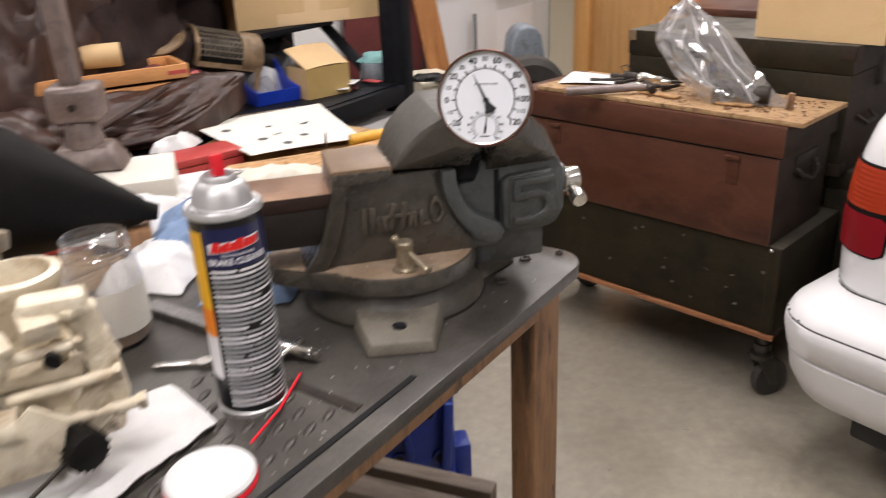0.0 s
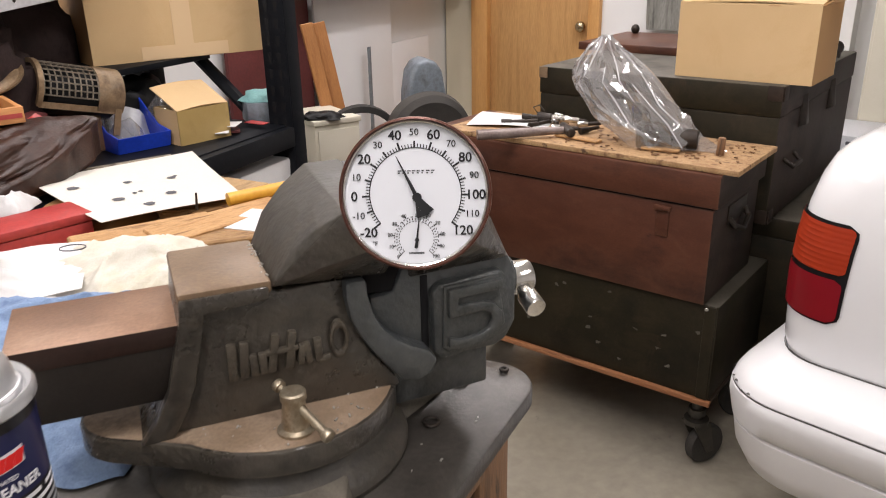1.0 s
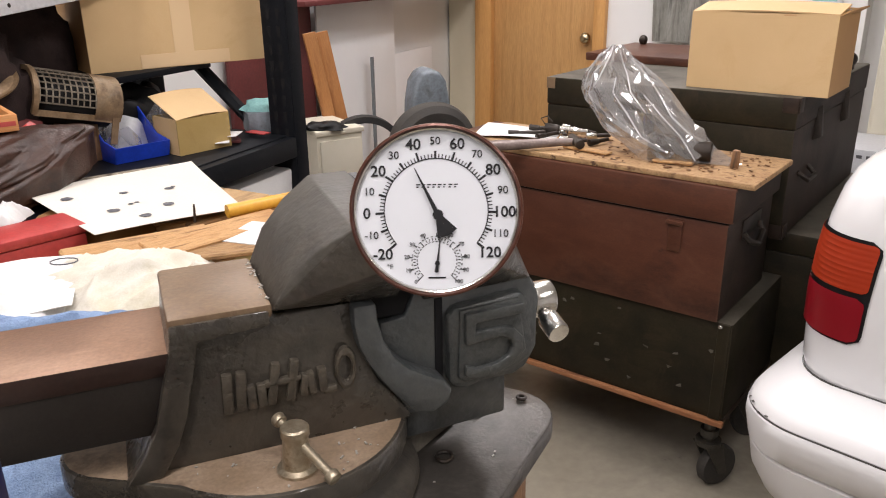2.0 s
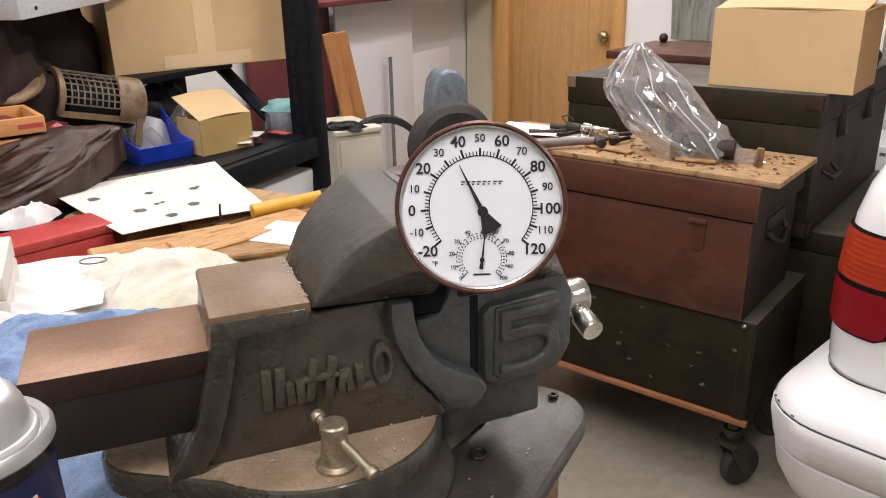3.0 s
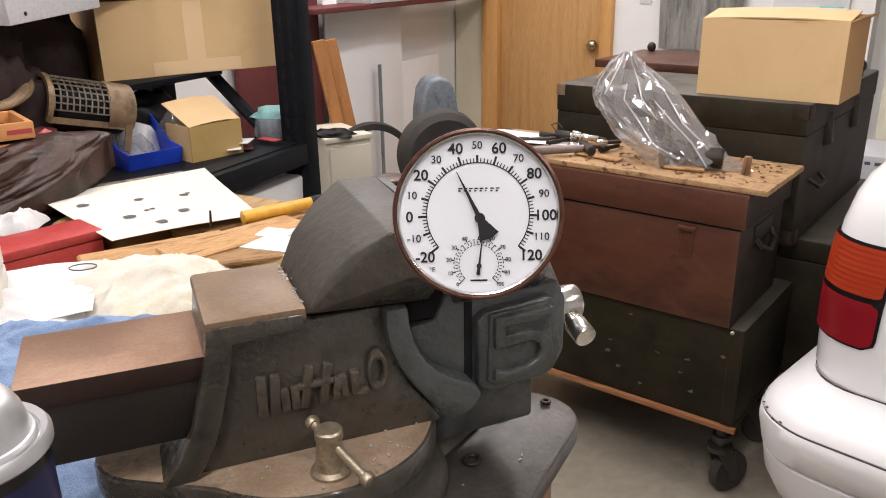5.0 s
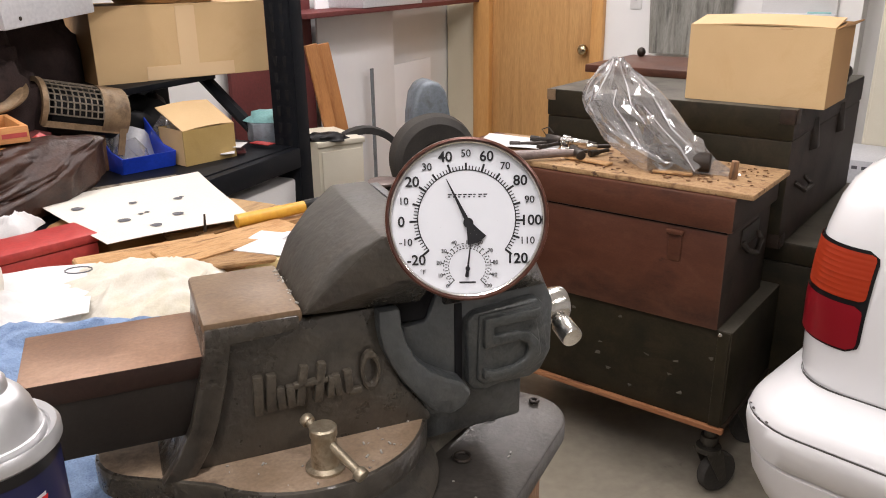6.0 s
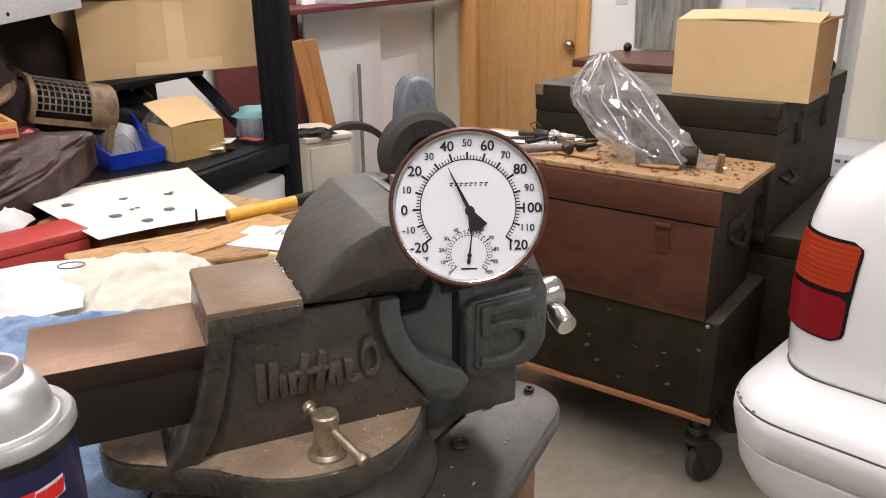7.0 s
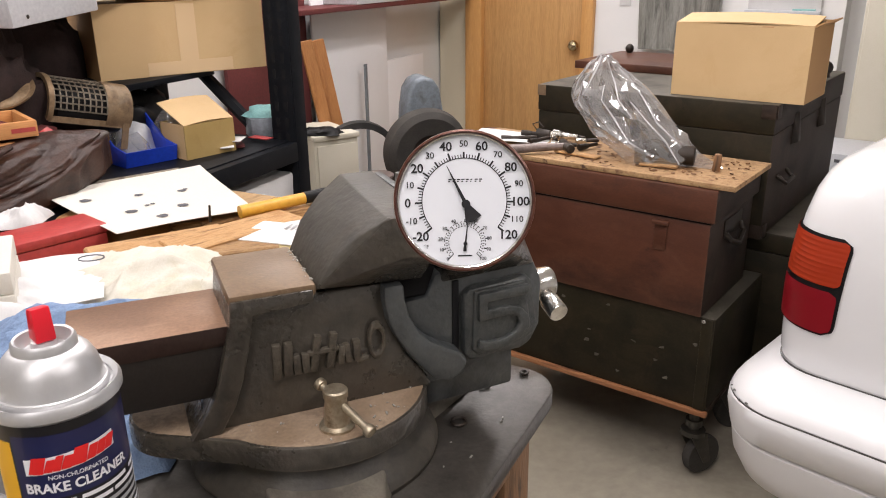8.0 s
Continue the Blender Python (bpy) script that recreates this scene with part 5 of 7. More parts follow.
gh = [(1.0, 0.10, 0.75, 0.25, 1.45), (1.05, 0.12, 0.80, 0.25, 1.5), (1.30, 0.24, 1.10, 0.25, 1.85), (1.39, 0.32, 1.25, 0.25, 2.0), (1.41, 0.45, 1.4, 0.25, 2.1)]
part("cabin", loft([car_ring(z, i, b, r, n) for z, i, b, r, n in gh]), M["blackplastic"], car, "dark glazed cabin", smooth=50)
part("roof", loft([car_ring(z, i, b, r, n) for z, i, b, r, n in ((1.395, 0.31, 1.22, 0.25, 1.98), (1.425, 0.40, 1.34, 0.25, 2.06), (1.43, 0.55, 1.5, 0.2, 2.2))]), M["carpaint"], car, smooth=50)


def bump_ring(z, out, r=0.15):
    x0, y0 = XL - 0.048 - out * 0.7, YR - 0.125 - out
    x1 = XR + 0.045 + out * 0.6
    pts = [Vector((x0, YR + 0.42, z))]
    for i in range(11):
        a = radians(180 + 9 * i)
        pts.append(Vector((x0 + r + r * math.cos(a), y0 + r + r * math.sin(a), z)))
    for i in range(11):
        a = radians(270 + 9 * i)
        pts.append(Vector((x1 - r + r * math.cos(a), y0 + r + r * math.sin(a), z)))
    pts += [Vector((x1, YR + 0.42, z)), Vector((x1 - 0.06, YR + 0.44, z)), Vector((x0 + 0.06, YR + 0.44, z))]
    return pts


BUMP = [(0.251, -0.053, 0.16), (0.266, -0.028, 0.16), (0.321, -0.005, 0.155), (0.381, 0.003, 0.15), (0.386, -0.003, 0.15), (0.392, 0.007, 0.15), (0.446, 0.017, 0.15), (0.471, 0.015, 0.15), (0.475, 0.01, 0.15), (0.479, 0.012, 0.15), (0.49, 0.007, 0.15), (0.504, -0.005, 0.145), (0.516, -0.027, 0.14), (0.526, -0.063, 0.13), (0.533, -0.128, 0.11)]
bmp = part("rear_bumper", loft([bump_ring(z, o, r) for z, o, r in BUMP]), M["bumper"], car, "white plastic rear bumper", smooth=50)
part("scuff_line", loft([bump_ring(0.4745, 0.0135, 0.15), bump_ring(0.4785, 0.0135, 0.15)], None, False), M["scuff"], bmp, "dark scuffed groove")
rs = random.Random(5)
for k in range(7):
    a = radians(184 + 62 * rs.random())
    r_ = 0.15
    cx_, cy_ = XL - 0.048 - 0.0095 + r_, YR - 0.125 - 0.0135 + r_
    p_ = Vector((cx_ + (r_ + 0.0012) * math.cos(a), cy_ + (r_ + 0.0012) * math.sin(a), 0.4785 + rs.uniform(-0.004, 0.012)))
    w_ = rs.uniform(0.002, 0.008)
    tn_ = Vector((-math.sin(a), math.cos(a), 0))
    part("scuff_mark", hull([p_ + tn_ * (w_ * e) + Vector((0, 0, rs.uniform(0.0005, 0.0014) * f_)) + Vector((math.cos(a), math.sin(a), 0)) * g_ for e in (-0.5, 0.5) for f_ in (-1, 1) for g_ in (-0.004, 0.0003)]), M["scuff"], bmp, "dark scuff in the paint")
part("body_seam", loft([car_ring(0.527, 0.0030, 0.0045, 0.119, 0.1), car_ring(0.537, 0.0022, 0.0035, 0.119, 0.1)], None, False), M["scuff"], car, "dark gap above the bumper")
part("undertray", box(1.4, 0.3, 0.12, (0.03, YR + 0.12, 0.17), 0.01), M["blackrubber"], car)
part("exhaust", rod((0.35, YR - 0.02, 0.22), (0.35, YR + 0.4, 0.22), 0.028, seg=16), M["darkmetal"], car)


def body_at(z):
    for a, b in zip(BODY, BODY[1:]):
        if a[0] <= z <= b[0]:
            f = (z - a[0]) / (b[0] - a[0])
            return [a[k] + (b[k] - a[k]) * f for k in range(4)]


def lamp_patch(z0, z1, s0, s1, off, nz=6, ns=16, rr=0.0):
    """Patch of the rear left corner; s runs from the side (negative) round the corner to the rear."""
    def fn(s, t):
        z = z0 + (z1 - z0) * t
        _, i, bk, r = body_at(z)
        q = max(0.0, 1 - (z - z0) / rr, 1 - (z1 - z) / rr) if rr else 0.0
        e1 = s1 - rr * (1 - math.sqrt(max(0.0, 1 - q * q)))
        u = s0 + (e1 - s0) * s
        r2 = r + off
        arc = math.pi / 2 * r
        xl, y0 = XL + i, YR + bk
        if u < 0:
            return Vector((xl - off, y0 + r - u, z))
        if u < arc:
            a = math.pi + u / r
            return Vector((xl + r + r2 * math.cos(a), y0 + r + r2 * math.sin(a), z))
        return Vector((xl + r + (u - arc), y0 - off, z))
    return sheet(ns, nz, fn)


tlm = part("tail_light", lamp_patch(0.637, 0.856, -0.02, 0.207, 0.003, 18, 16, 0.024), M["blackplastic"], car, "black-edged tail light")
bm = lamp_patch(0.751, 0.850, -0.014, 0.201, 0.007, 27, 16, 0.012)
for v in bm.verts:
    k = round((v.co.z - 0.751) / (0.099 / 27))
    v.co += Vector((-0.5, -0.86, 0)) * (0.0007 if k % 3 == 1 else 0.0)
part("amber_lens", bm, M["tailamber"], tlm, "ribbed orange-red lens", smooth=20)
part("red_lens", lamp_patch(0.643, 0.740, -0.014, 0.201, 0.007, 12, 16, 0.018), M["tailred"], tlm, "dark red lens")
wh = None
for x, y in ((XL + 0.11, YR + 0.85), (XR - 0.11, YR + 0.85), (XL + 0.11, YR + 3.4), (XR - 0.11, YR + 3.4)):
    w = part("wheel", lathe([(0.17, -0.085), (0.28, -0.09), (0.30, -0.06), (0.30, 0.06), (0.28, 0.09), (0.17, 0.085), (0.17, -0.085)], 36), M["tyre"], car, m=Matrix.Translation((x, y, 0.30)) @ pose(0, 0, 0, 0, 90, 0))
    part("rim", lathe([(0, -0.07), (0.06, -0.075), (0.17, -0.06), (0.17, 0.06), (0.06, 0.075), (0, 0.07)], 24), M["greybox"], w)

# ---- steel shelving ----
SH0 = Vector((-0.125, 3.202, 0))
SHX = Vector((0.495, 0.869, 0)).normalized()
A_SH = math.degrees(math.atan2(SHX.y, SHX.x))
# local x runs along the front edge (0 at the far post), local y back to the wall
shelf = thing("shelving_unit", plan(SH0.x, SH0.y, 0, A_SH), "black steel shelving unit with slotted posts, loaded with junk", "shelving")


def slotted_post(x, y, name="post"):
    b = bmesh.new()
    box(0.060, 0.006, 2.1, (x, y, 0), 0.001, b)
    box(0.006, 0.085, 2.1, (x - 0.030, y + 0.042, 0), 0.001, b)
    p = part(name, b, M["shelfblack"], shelf)
    # slots are dark shapes laid on the flange, their shade put into colour
    sb = bmesh.new()
    for k in range(40):
        z = 0.12 + 0.05 * k
        for s in (0.026, 0.060):
            prism([(y + s - 0.008, z + 0.030), (y + s + 0.008, z + 0.030), (y + s + 0.004, z), (y + s - 0.004, z)], 0.002, sb, Matrix.Translation((x - 0.0315, 0, 0)) @ pose(0, 0, 0, 0, 0, 90))
    tagged(part("slot", sb, M["slotdark"], p, smooth=False), kind="stuff")


for px, py in ((-0.02, 0.0), (-0.02, 0.55), (-1.85, 0.0), (-1.85, 0.55)):
    slotted_post(px, py)
for z in (0.88, 0.36):
    part("deck", box(1.80, 0.53, 0.018, (-0.93, 0.29, z - 0.018), 0.002), M["oldwood"] if z < 0.5 else M["shelfblack"], shelf)
    for y in (0.012, 0.555):
        part("beam", box(1.80, 0.03, 0.062, (-0.93, y, z - 0.066), 0.004), M["shelfblack"], shelf, "black steel beam")
part("deck", box(0.46, 0.28, 0.018, (-0.27, 0.44, 1.072), 0.002), M["shelfblack"], shelf)
part("deck", box(1.60, 0.24, 0.018, (-0.99, 0.46, 1.330), 0.002), M["shelfblack"], shelf)
part("brace", tube([(-0.02, 0.40, 1.10), (-0.02, 0.06, 0.80), (-0.02, 0.02, 0.76)], 0.020, 6), M["shelfblack"], shelf)
part("brace", tube([(-0.02, 0.16, 0.80), (-0.02, 0.03, 0.62)], 0.016, 6), M["shelfblack"], shelf)


def on_shelf(x, y, z, a=0):
    return plan(SH0.x, SH0.y, 0, A_SH) @ pose(x, y, z, 0, 0, a)


def world(x, y, z, a=0):
    return plan(x, y, z, a)


# big cardboard box with tape
bx2 = carton("cardboard_box", world(-0.541, 3.324, 1.0905, 33.8), 0.528, 0.28, 0.208, [M["card"], M["cardside"]], "tan cardboard box sealed with packing tape, on the shelf")
part("top_flap", box(0.528, 0.28, 0.004, (0, 0, 0.2085)), M["card"], bx2)
part("tape", box(0.058, 0.0012, 0.205, (0.008, -0.1408, 0.002)), M["tape"], bx2, "strip of packing tape")
part("tape", box(0.270, 0.0012, 0.038, (0.012, -0.1412, 0.002)), M["tape"], bx2)
part("tape", box(0.058, 0.16, 0.0012, (0.008, -0.060, 0.2127)), M["tape"], bx2)
wr = tagged(finish("wooden_tray", lathe([(0, 0), (0.14, 0), (0.17, 0.03), (0.165, 0.035), (0.135, 0.008), (0, 0.008)], 40), M["woodchip"], None, "", world(-0.54, 3.33, 1.305), 40), "shallow round brown wooden tray on the cardboard box", "tray")
# grey tin box above
gb = thing("metal_box", pose(-0.720, 2.657, 1.272, 0, -4.8, 68), "pale grey sheet-metal box on top of the junk", "metal box")
part("body", box(0.30, 0.30, 0.13, (0.13, 0.15, 0), 0.004), M["greybox"], gb)
part("rivet", ball((0.03, -0.001, 0.02), 0.005, None, (1, 0.4, 1), 8, 6), M["darkmetal"], gb)
# dark cloth heap on the upper deck


def heap(name, m, rx, ry, rz, mat, label, category, amp=0.25, freq=9.0, seed=0.0, sub=3):
    b = bmesh.new()
    bmesh.ops.create_icosphere(b, subdivisions=sub, radius=1)
    for v in b.verts:
        n = v.co.normalized()
        h = 1 + amp * (noise.noise(n * freq * 0.25 + Vector((seed, 0, 0))) + 0.5 * noise.noise(n * freq * 0.6 + Vector((0, seed, 0))))
        h += amp * 0.4 * abs(noise.noise(Vector((n.x * freq * 1.2, n.y * freq * 0.3, n.z * freq + seed))))
        v.co = Vector((n.x * rx * h, n.y * ry * h, max(-0.0, n.z) * rz * h))
    bmesh.ops.remove_doubles(b, verts=b.verts, dist=0.0004)
    return tagged(finish(name, b, mat, None, "", m, 60), label, category)


heap("dark_cloth", on_shelf(-0.82, 0.44, 0.881), 0.28, 0.12, 0.42, M["darkcloth"], "crumpled dark brown cloth heaped on the shelf", "cloth", 0.3, 10, 3, 5)
# heap added as a dark backing that hides the bright wall
heap("dark_blanket", on_shelf(-0.53, 0.56, 0.881), 0.22, 0.07, 0.56, M["darkcloth"], "tall dark brown heap added as backing behind the cardboard box", "blanket", 0.25, 9, 6, 5)
heap("black_tarp", on_shelf(-0.30, 0.42, 0.881), 0.20, 0.10, 0.165, M["blackplastic"], "crumpled black plastic below the cardboard box", "tarp", 0.3, 9, 7, 4)
heap("dark_cloth", on_shelf(-0.85, 0.40, 0.881), 0.22, 0.13, 0.20, M["maroon"], "dark red cloth heaped at the back of the shelf", "cloth", 0.3, 8, 1, 4)

# blue hopper bin
bn = thing("plastic_bin", world(-0.598, 2.982, 0.881, 41) @ Matrix.Diagonal((0.93, 1, 0.87, 1)), "bright blue plastic parts bin with clear packs inside", "bin")
sd_ = [(-0.10, 0.0), (0.095, 0.0), (0.105, 0.135), (0.05, 0.135), (-0.045, 0.062), (-0.112, 0.050)]
rot = pose(0, 0, 0, 0, 0, 90)
for s in (-0.083, 0.078):
    part("side", prism(sd_, 0.005, None, Matrix.Translation((s + 0.005, 0, 0)) @ rot, 0.001), M["bluebin"], bn)
part("base", box(0.16, 0.19, 0.004, (0.0, 0.0, 0.0)), M["bluebin"], bn)
part("back", box(0.16, 0.005, 0.135, (0.0, 0.098, 0.0), 0.001), M["bluebin"], bn)
part("front", hull([Vector(p) for p in ((-0.083, -0.100, 0), (0.080, -0.100, 0), (-0.083, -0.112, 0.05), (0.080, -0.112, 0.05), (-0.083, -0.095, 0), (0.080, -0.095, 0), (-0.083, -0.107, 0.05), (0.080, -0.107, 0.05))]), M["bluebin"], bn)
for k, (x, y, z, s) in enumerate(((-0.02, -0.03, 0.005, 0.05), (0.03, 0.03, 0.006, 0.055), (-0.03, 0.05, 0.006, 0.055))):
    heap("parts_pack", world(-0.598, 2.982, 0.881, 41) @ Matrix.Translation((x, y, z)), s, s * 0.8, 0.07 + 0.015 * k, M["bag"] if k != 1 else M["greybox"], "clear plastic pack of small parts in the bin", "parts pack", 0.5, 12, k * 3.1, 2)
# small open carton
sc_ = carton("cardboard_box", world(-0.422, 3.033, 0.881, 45), 0.168, 0.12, 0.098, [M["boxyellow"], M["card"]], "small yellow-brown cardboard box with its lid flap raised")
part("flap", sheet(4, 4, lambda s, t: Vector((-0.084 + 0.168 * s - 0.02 * t, -0.06 + 0.09 * t, 0.098 + 0.060 * t + 0.006 * math.sin(3 * s))), 0.003), M["card"], sc_)
heap("plastic_wrap", world(-0.50, 3.07, 0.881), 0.05, 0.05, 0.14, M["bag"], "crumpled clear plastic wrap between bin and box", "plastic wrap", 0.6, 12, 5, 2)
rng = random.Random(12)
for k in range(10):
    m = on_shelf(-0.10 - 0.16 * rng.random(), 0.08 + 0.25 * rng.random(), 0.881 + 0.003 * k, rng.uniform(0, 90))
    tagged(finish("paper_scrap", box(rng.uniform(0.05, 0.10), rng.uniform(0.03, 0.06), 0.002), rng.choice([M["maroon"], M["white"], M["cardside"], M["redbox"]]), None, "", m), "torn printed paper scrap lying on the shelf", "paper", "paper scraps")
heap("folded_cloth", world(-0.235, 3.27, 0.944), 0.085, 0.05, 0.034, M["teal"], "pale teal folded cloth on a carton", "cloth", 0.25, 7, 2, 3)
stk = thing("carton", world(-0.230, 3.27, 0.881, 20), "blue-grey carton on the shelf", "carton")
part("body", box(0.16, 0.09, 0.062, (0, 0, 0), 0.003), M["motor"], stk)

# wire guard: half-round cage over an added dark core, an arched rim at one end and a tan sheet at the other
GUARD = pose(-0.700, 2.905, 1.045, 0, 14, 42)
wg = thing("wire_guard", GUARD, "rusty half-round wire mesh guard with a tan metal end", "wire guard")
RW = 0.072
for k in range(10):
    x = -0.098 + 0.0155 * k
    part("hoop", tube([(x, RW * math.cos(radians(a)), RW * math.sin(radians(a))) for a in range(-25, 206, 21)], 0.0022, 5), M["mesh"], wg)
for a in range(-10, 191, 14):
    part("wire", tube([(-0.108, RW * math.cos(radians(a)), RW * math.sin(radians(a))), (0.045, RW * math.cos(radians(a)), RW * math.sin(radians(a)))], 0.0022, 5), M["mesh"], wg)


def arch(x0, x1, r0, r1, n=18):
    """Half-round band between two places along the axis and two radii."""
    b = bmesh.new()
    rows = [[b.verts.new((x, r * math.cos(radians(-30 + 240 * i / n)), r * math.sin(radians(-30 + 240 * i / n)))) for x, r in ((x0, r0), (x1, r0), (x1, r1), (x0, r1))] for i in range(n + 1)]
    for ra, rb_ in zip(rows, rows[1:]):
        for k in range(4):
            b.faces.new((ra[k], ra[(k + 1) % 4], rb_[(k + 1) % 4], rb_[k]))
    b.faces.new(rows[0])
    b.faces.new(rows[-1][::-1])
    return b


part("end_rim", arch(-0.114, -0.101, RW - 0.006, RW + 0.006), M["tanlid"], wg, "thick arched end rim")
part("end_sheet", arch(0.042, 0.112, RW + 0.001, RW + 0.004), M["tanlid"], wg, "tan metal end sheet")
# solid dark core added for the dim space behind the mesh
part("motor", rod((-0.085, 0, 0.0), (0.10, 0, 0.0), RW - 0.010, seg=24, bevel=0.006), M["blackplastic"], wg, "dark core added for the dim space behind the mesh")
part("side_strip", box(0.215, 0.003, 0.016, (0.0, -RW * 0.87 - 0.002, -0.042)), M["tanlid"], wg)
part("foot", box(0.018, 0.004, 0.075, (0.098, -RW * 0.87 - 0.006, -0.098)), M["tanlid"], wg)
sp_ = thing("wooden_block", world(-0.715, 2.905, 0.881, 42), "dark wooden block under the wire guard", "block")
part("block", box(0.13, 0.09, 0.102, (0, 0, 0), 0.006), M["oldwood"], sp_)
ov = thing("oval_lid", world(-0.820, 2.74, 1.112, 20), "grey-brown oval metal lid leaning among the junk", "lid")
part("disc", lathe([(0, 0.006), (0.05, 0.006), (0.085, 0.0), (0.095, 0.004), (0.095, 0.009), (0.08, 0.006), (0.072, 0.010), (0.05, 0.012), (0.045, 0.010), (0, 0.011)], 40, None, pose(0, 0, 0, 28, -10, 0) @ Matrix.Diagonal((0.78, 0.78, 0.9, 1))), M["tanlid"], ov)
part("prop", box(0.08, 0.08, 0.225, (0, 0.03, -0.231), 0.01), M["blackplastic"], ov)

# brown leather bag
lb = bmesh.new()
bmesh.ops.create_icosphere(lb, subdivisions=6, radius=1)
for v in lb.verts:
    n = v.co.normalized()
    q = Vector((n.x * 1.1 + 0.9 * n.z, n.y * 1.6, 2.6 * n.z - 1.5 * n.x))
    crease = (1 - abs(noise.noise(q * 0.55 + Vector((4, 0, 0))))) ** 9 + 0.5 * (1 - abs(noise.noise(q * 1.0 + Vector((0, 7, 2))))) ** 12
    h = 1.0 + 0.18 * noise.noise(n * 1.5) + 0.07 * noise.noise(q * 0.9) - 0.09 * crease + 0.05 * noise.noise(q * 2.4 + Vector((1, 5, 0))) + 0.015 * noise.noise(n * 11)
    taper = 1 - 0.42 * max(0.0, n.x) ** 2
    lift = 0.092 * max(0.0, n.x) ** 1.4 * (1 if n.z > -0.2 else 0.25)
    v.co = Vector((n.x * 0.292 * (1 + 0.08 * noise.noise(n * 3)), n.y * 0.135 * h * taper, max(-0.45, n.z) * 0.098 * h * taper + 0.050 + lift))
bagm = thing("leather_bag", world(-0.795, 2.47, 0.881, 38), "slumped dark brown leather bag with creases", "bag")
part("body", lb, M["leather"], bagm, smooth=70)
part("strap", tube([(-0.20, -0.125, 0.06), (-0.12, -0.142, 0.10), (-0.02, -0.120, 0.135), (0.06, -0.06, 0.152)], [0.008, 0.010, 0.010, 0.007], 8), M["leather"], bagm, "flat leather strap")
for k, (x, y, z, l, a) in enumerate(((-0.900, 2.430, 1.043, 0.42, 34), (-0.912, 2.425, 0.999, 0.44, 35))):
    tr = thing("drawer_tray", world(x, y + 0.06, z, a), "shallow tan wooden tray stacked on the leather bag", "drawer", "stacked drawers")
    part("front", box(l, 0.012, 0.036, (0, -0.09, 0), 0.002), M["bookorange"], tr)
    part("back", box(l, 0.012, 0.036, (0, 0.09, 0), 0.002), M["bookorange"], tr)
    for s in (-1, 1):
        part("end", box(0.012, 0.168, 0.036, (s * (l / 2 - 0.006), 0, 0), 0.002), M["bookorange"], tr)
    part("bottom", box(l - 0.03, 0.17, 0.004, (0, 0, 0.001)), M["tabletop"], tr)
    part("joint", box(0.05, 0.013, 0.010, (l / 2 - 0.03, -0.0905, 0.012)), M["redbox"], tr)
heap("leather_jacket", world(-1.09, 2.23, 0.881), 0.22, 0.12, 0.14, M["leather"], "crumpled dark brown leather jacket beside the bag", "jacket", 0.3, 7, 5, 5)
# another heap added as dark backing where white wall would show
heap("brown_blanket", on_shelf(-1.13, 0.42, 0.881), 0.30, 0.10, 0.52, M["leather"], "dark brown heap added as backing at the back of the shelf", "blanket", 0.4, 12, 2, 5)
heap("red_rag", world(-0.705, 2.64, 0.975), 0.05, 0.04, 0.05, M["redbox"], "small dark red rag between bag and drawers", "rag", 0.4, 9, 2, 3)
tagged(finish("long_rod", rod((-0.26, 0, 0), (0.20, 0, 0), 0.008, seg=10), M["mesh"], None, "", world(-0.60, 2.66, 0.893, 32), 40), "thin grey metal rod lying on the shelf edge", "rod")

# ---- back table ----
tb = thing("work_table", plan(CORNER.x, CORNER.y, 0, A_BENCH), "old wooden table piled with papers, rags and scrap wood", "table")
for k in range(5):
    y = 0.548 + 0.139 * k
    part("plank", box(2.15, 0.136, 0.03, (-0.325, y + 0.068, 0.83), 0.003), M["tabletop"], tb)
for x, y in ((0.35, 0.62), (0.70, 1.19), (-1.34, 0.60), (-1.34, 1.19)):
    part("leg", box(0.07, 0.07, 0.83, (x, y, 0), 0.004), M["oldwood"], tb)
TZ = 0.861
# scrap wood slabs: the pile that carries the paper
rng = random.Random(21)
for k in range(15):
    l, w, h = rng.uniform(0.16, 0.34), rng.uniform(0.05, 0.10), rng.uniform(0.010, 0.018)
    x, y = -0.27 + rng.gauss(0, 0.07), 2.20 + rng.gauss(0, 0.07)
    z = TZ + 0.002 + (k // 5) * 0.017
    b = box(l, w, h, (0, 0, 0), 0.003, seg=1)
    for v in b.verts:
        v.co += Vector((0.012 * noise.noise(v.co * 20 + Vector((k, 0, 0))), 0.02 * noise.noise(v.co * 14 + Vector((0, k, 0))), 0.0))
    tagged(finish("scrap_wood", b, M["woodchip"], None, "", world(x, y, z, rng.uniform(5, 40))), "split brown scrap of wood in a pile", "scrap wood", "scrap wood pile")
# paper sheet with printed spots
pc = [(-0.421, 2.162), (-0.179, 2.326), (-0.371, 2.752), (-0.677, 2.490)]


def paper_at(s, t, lift=0.0):
    p = [Vector((*c, 0)) for c in pc]
    q = (p[0] * (1 - s) + p[1] * s) * (1 - t) + (p[3] * (1 - s) + p[2] * s) * t
    q.z = 0.911 + 0.006 * math.sin(2.2 * s + 1.0) - 0.006 * t * s + 0.004 * (1 - s) * (1 - t) ** 2 + 0.016 * max(0.0, s + t - 1.55) ** 1.5 + lift
    return q


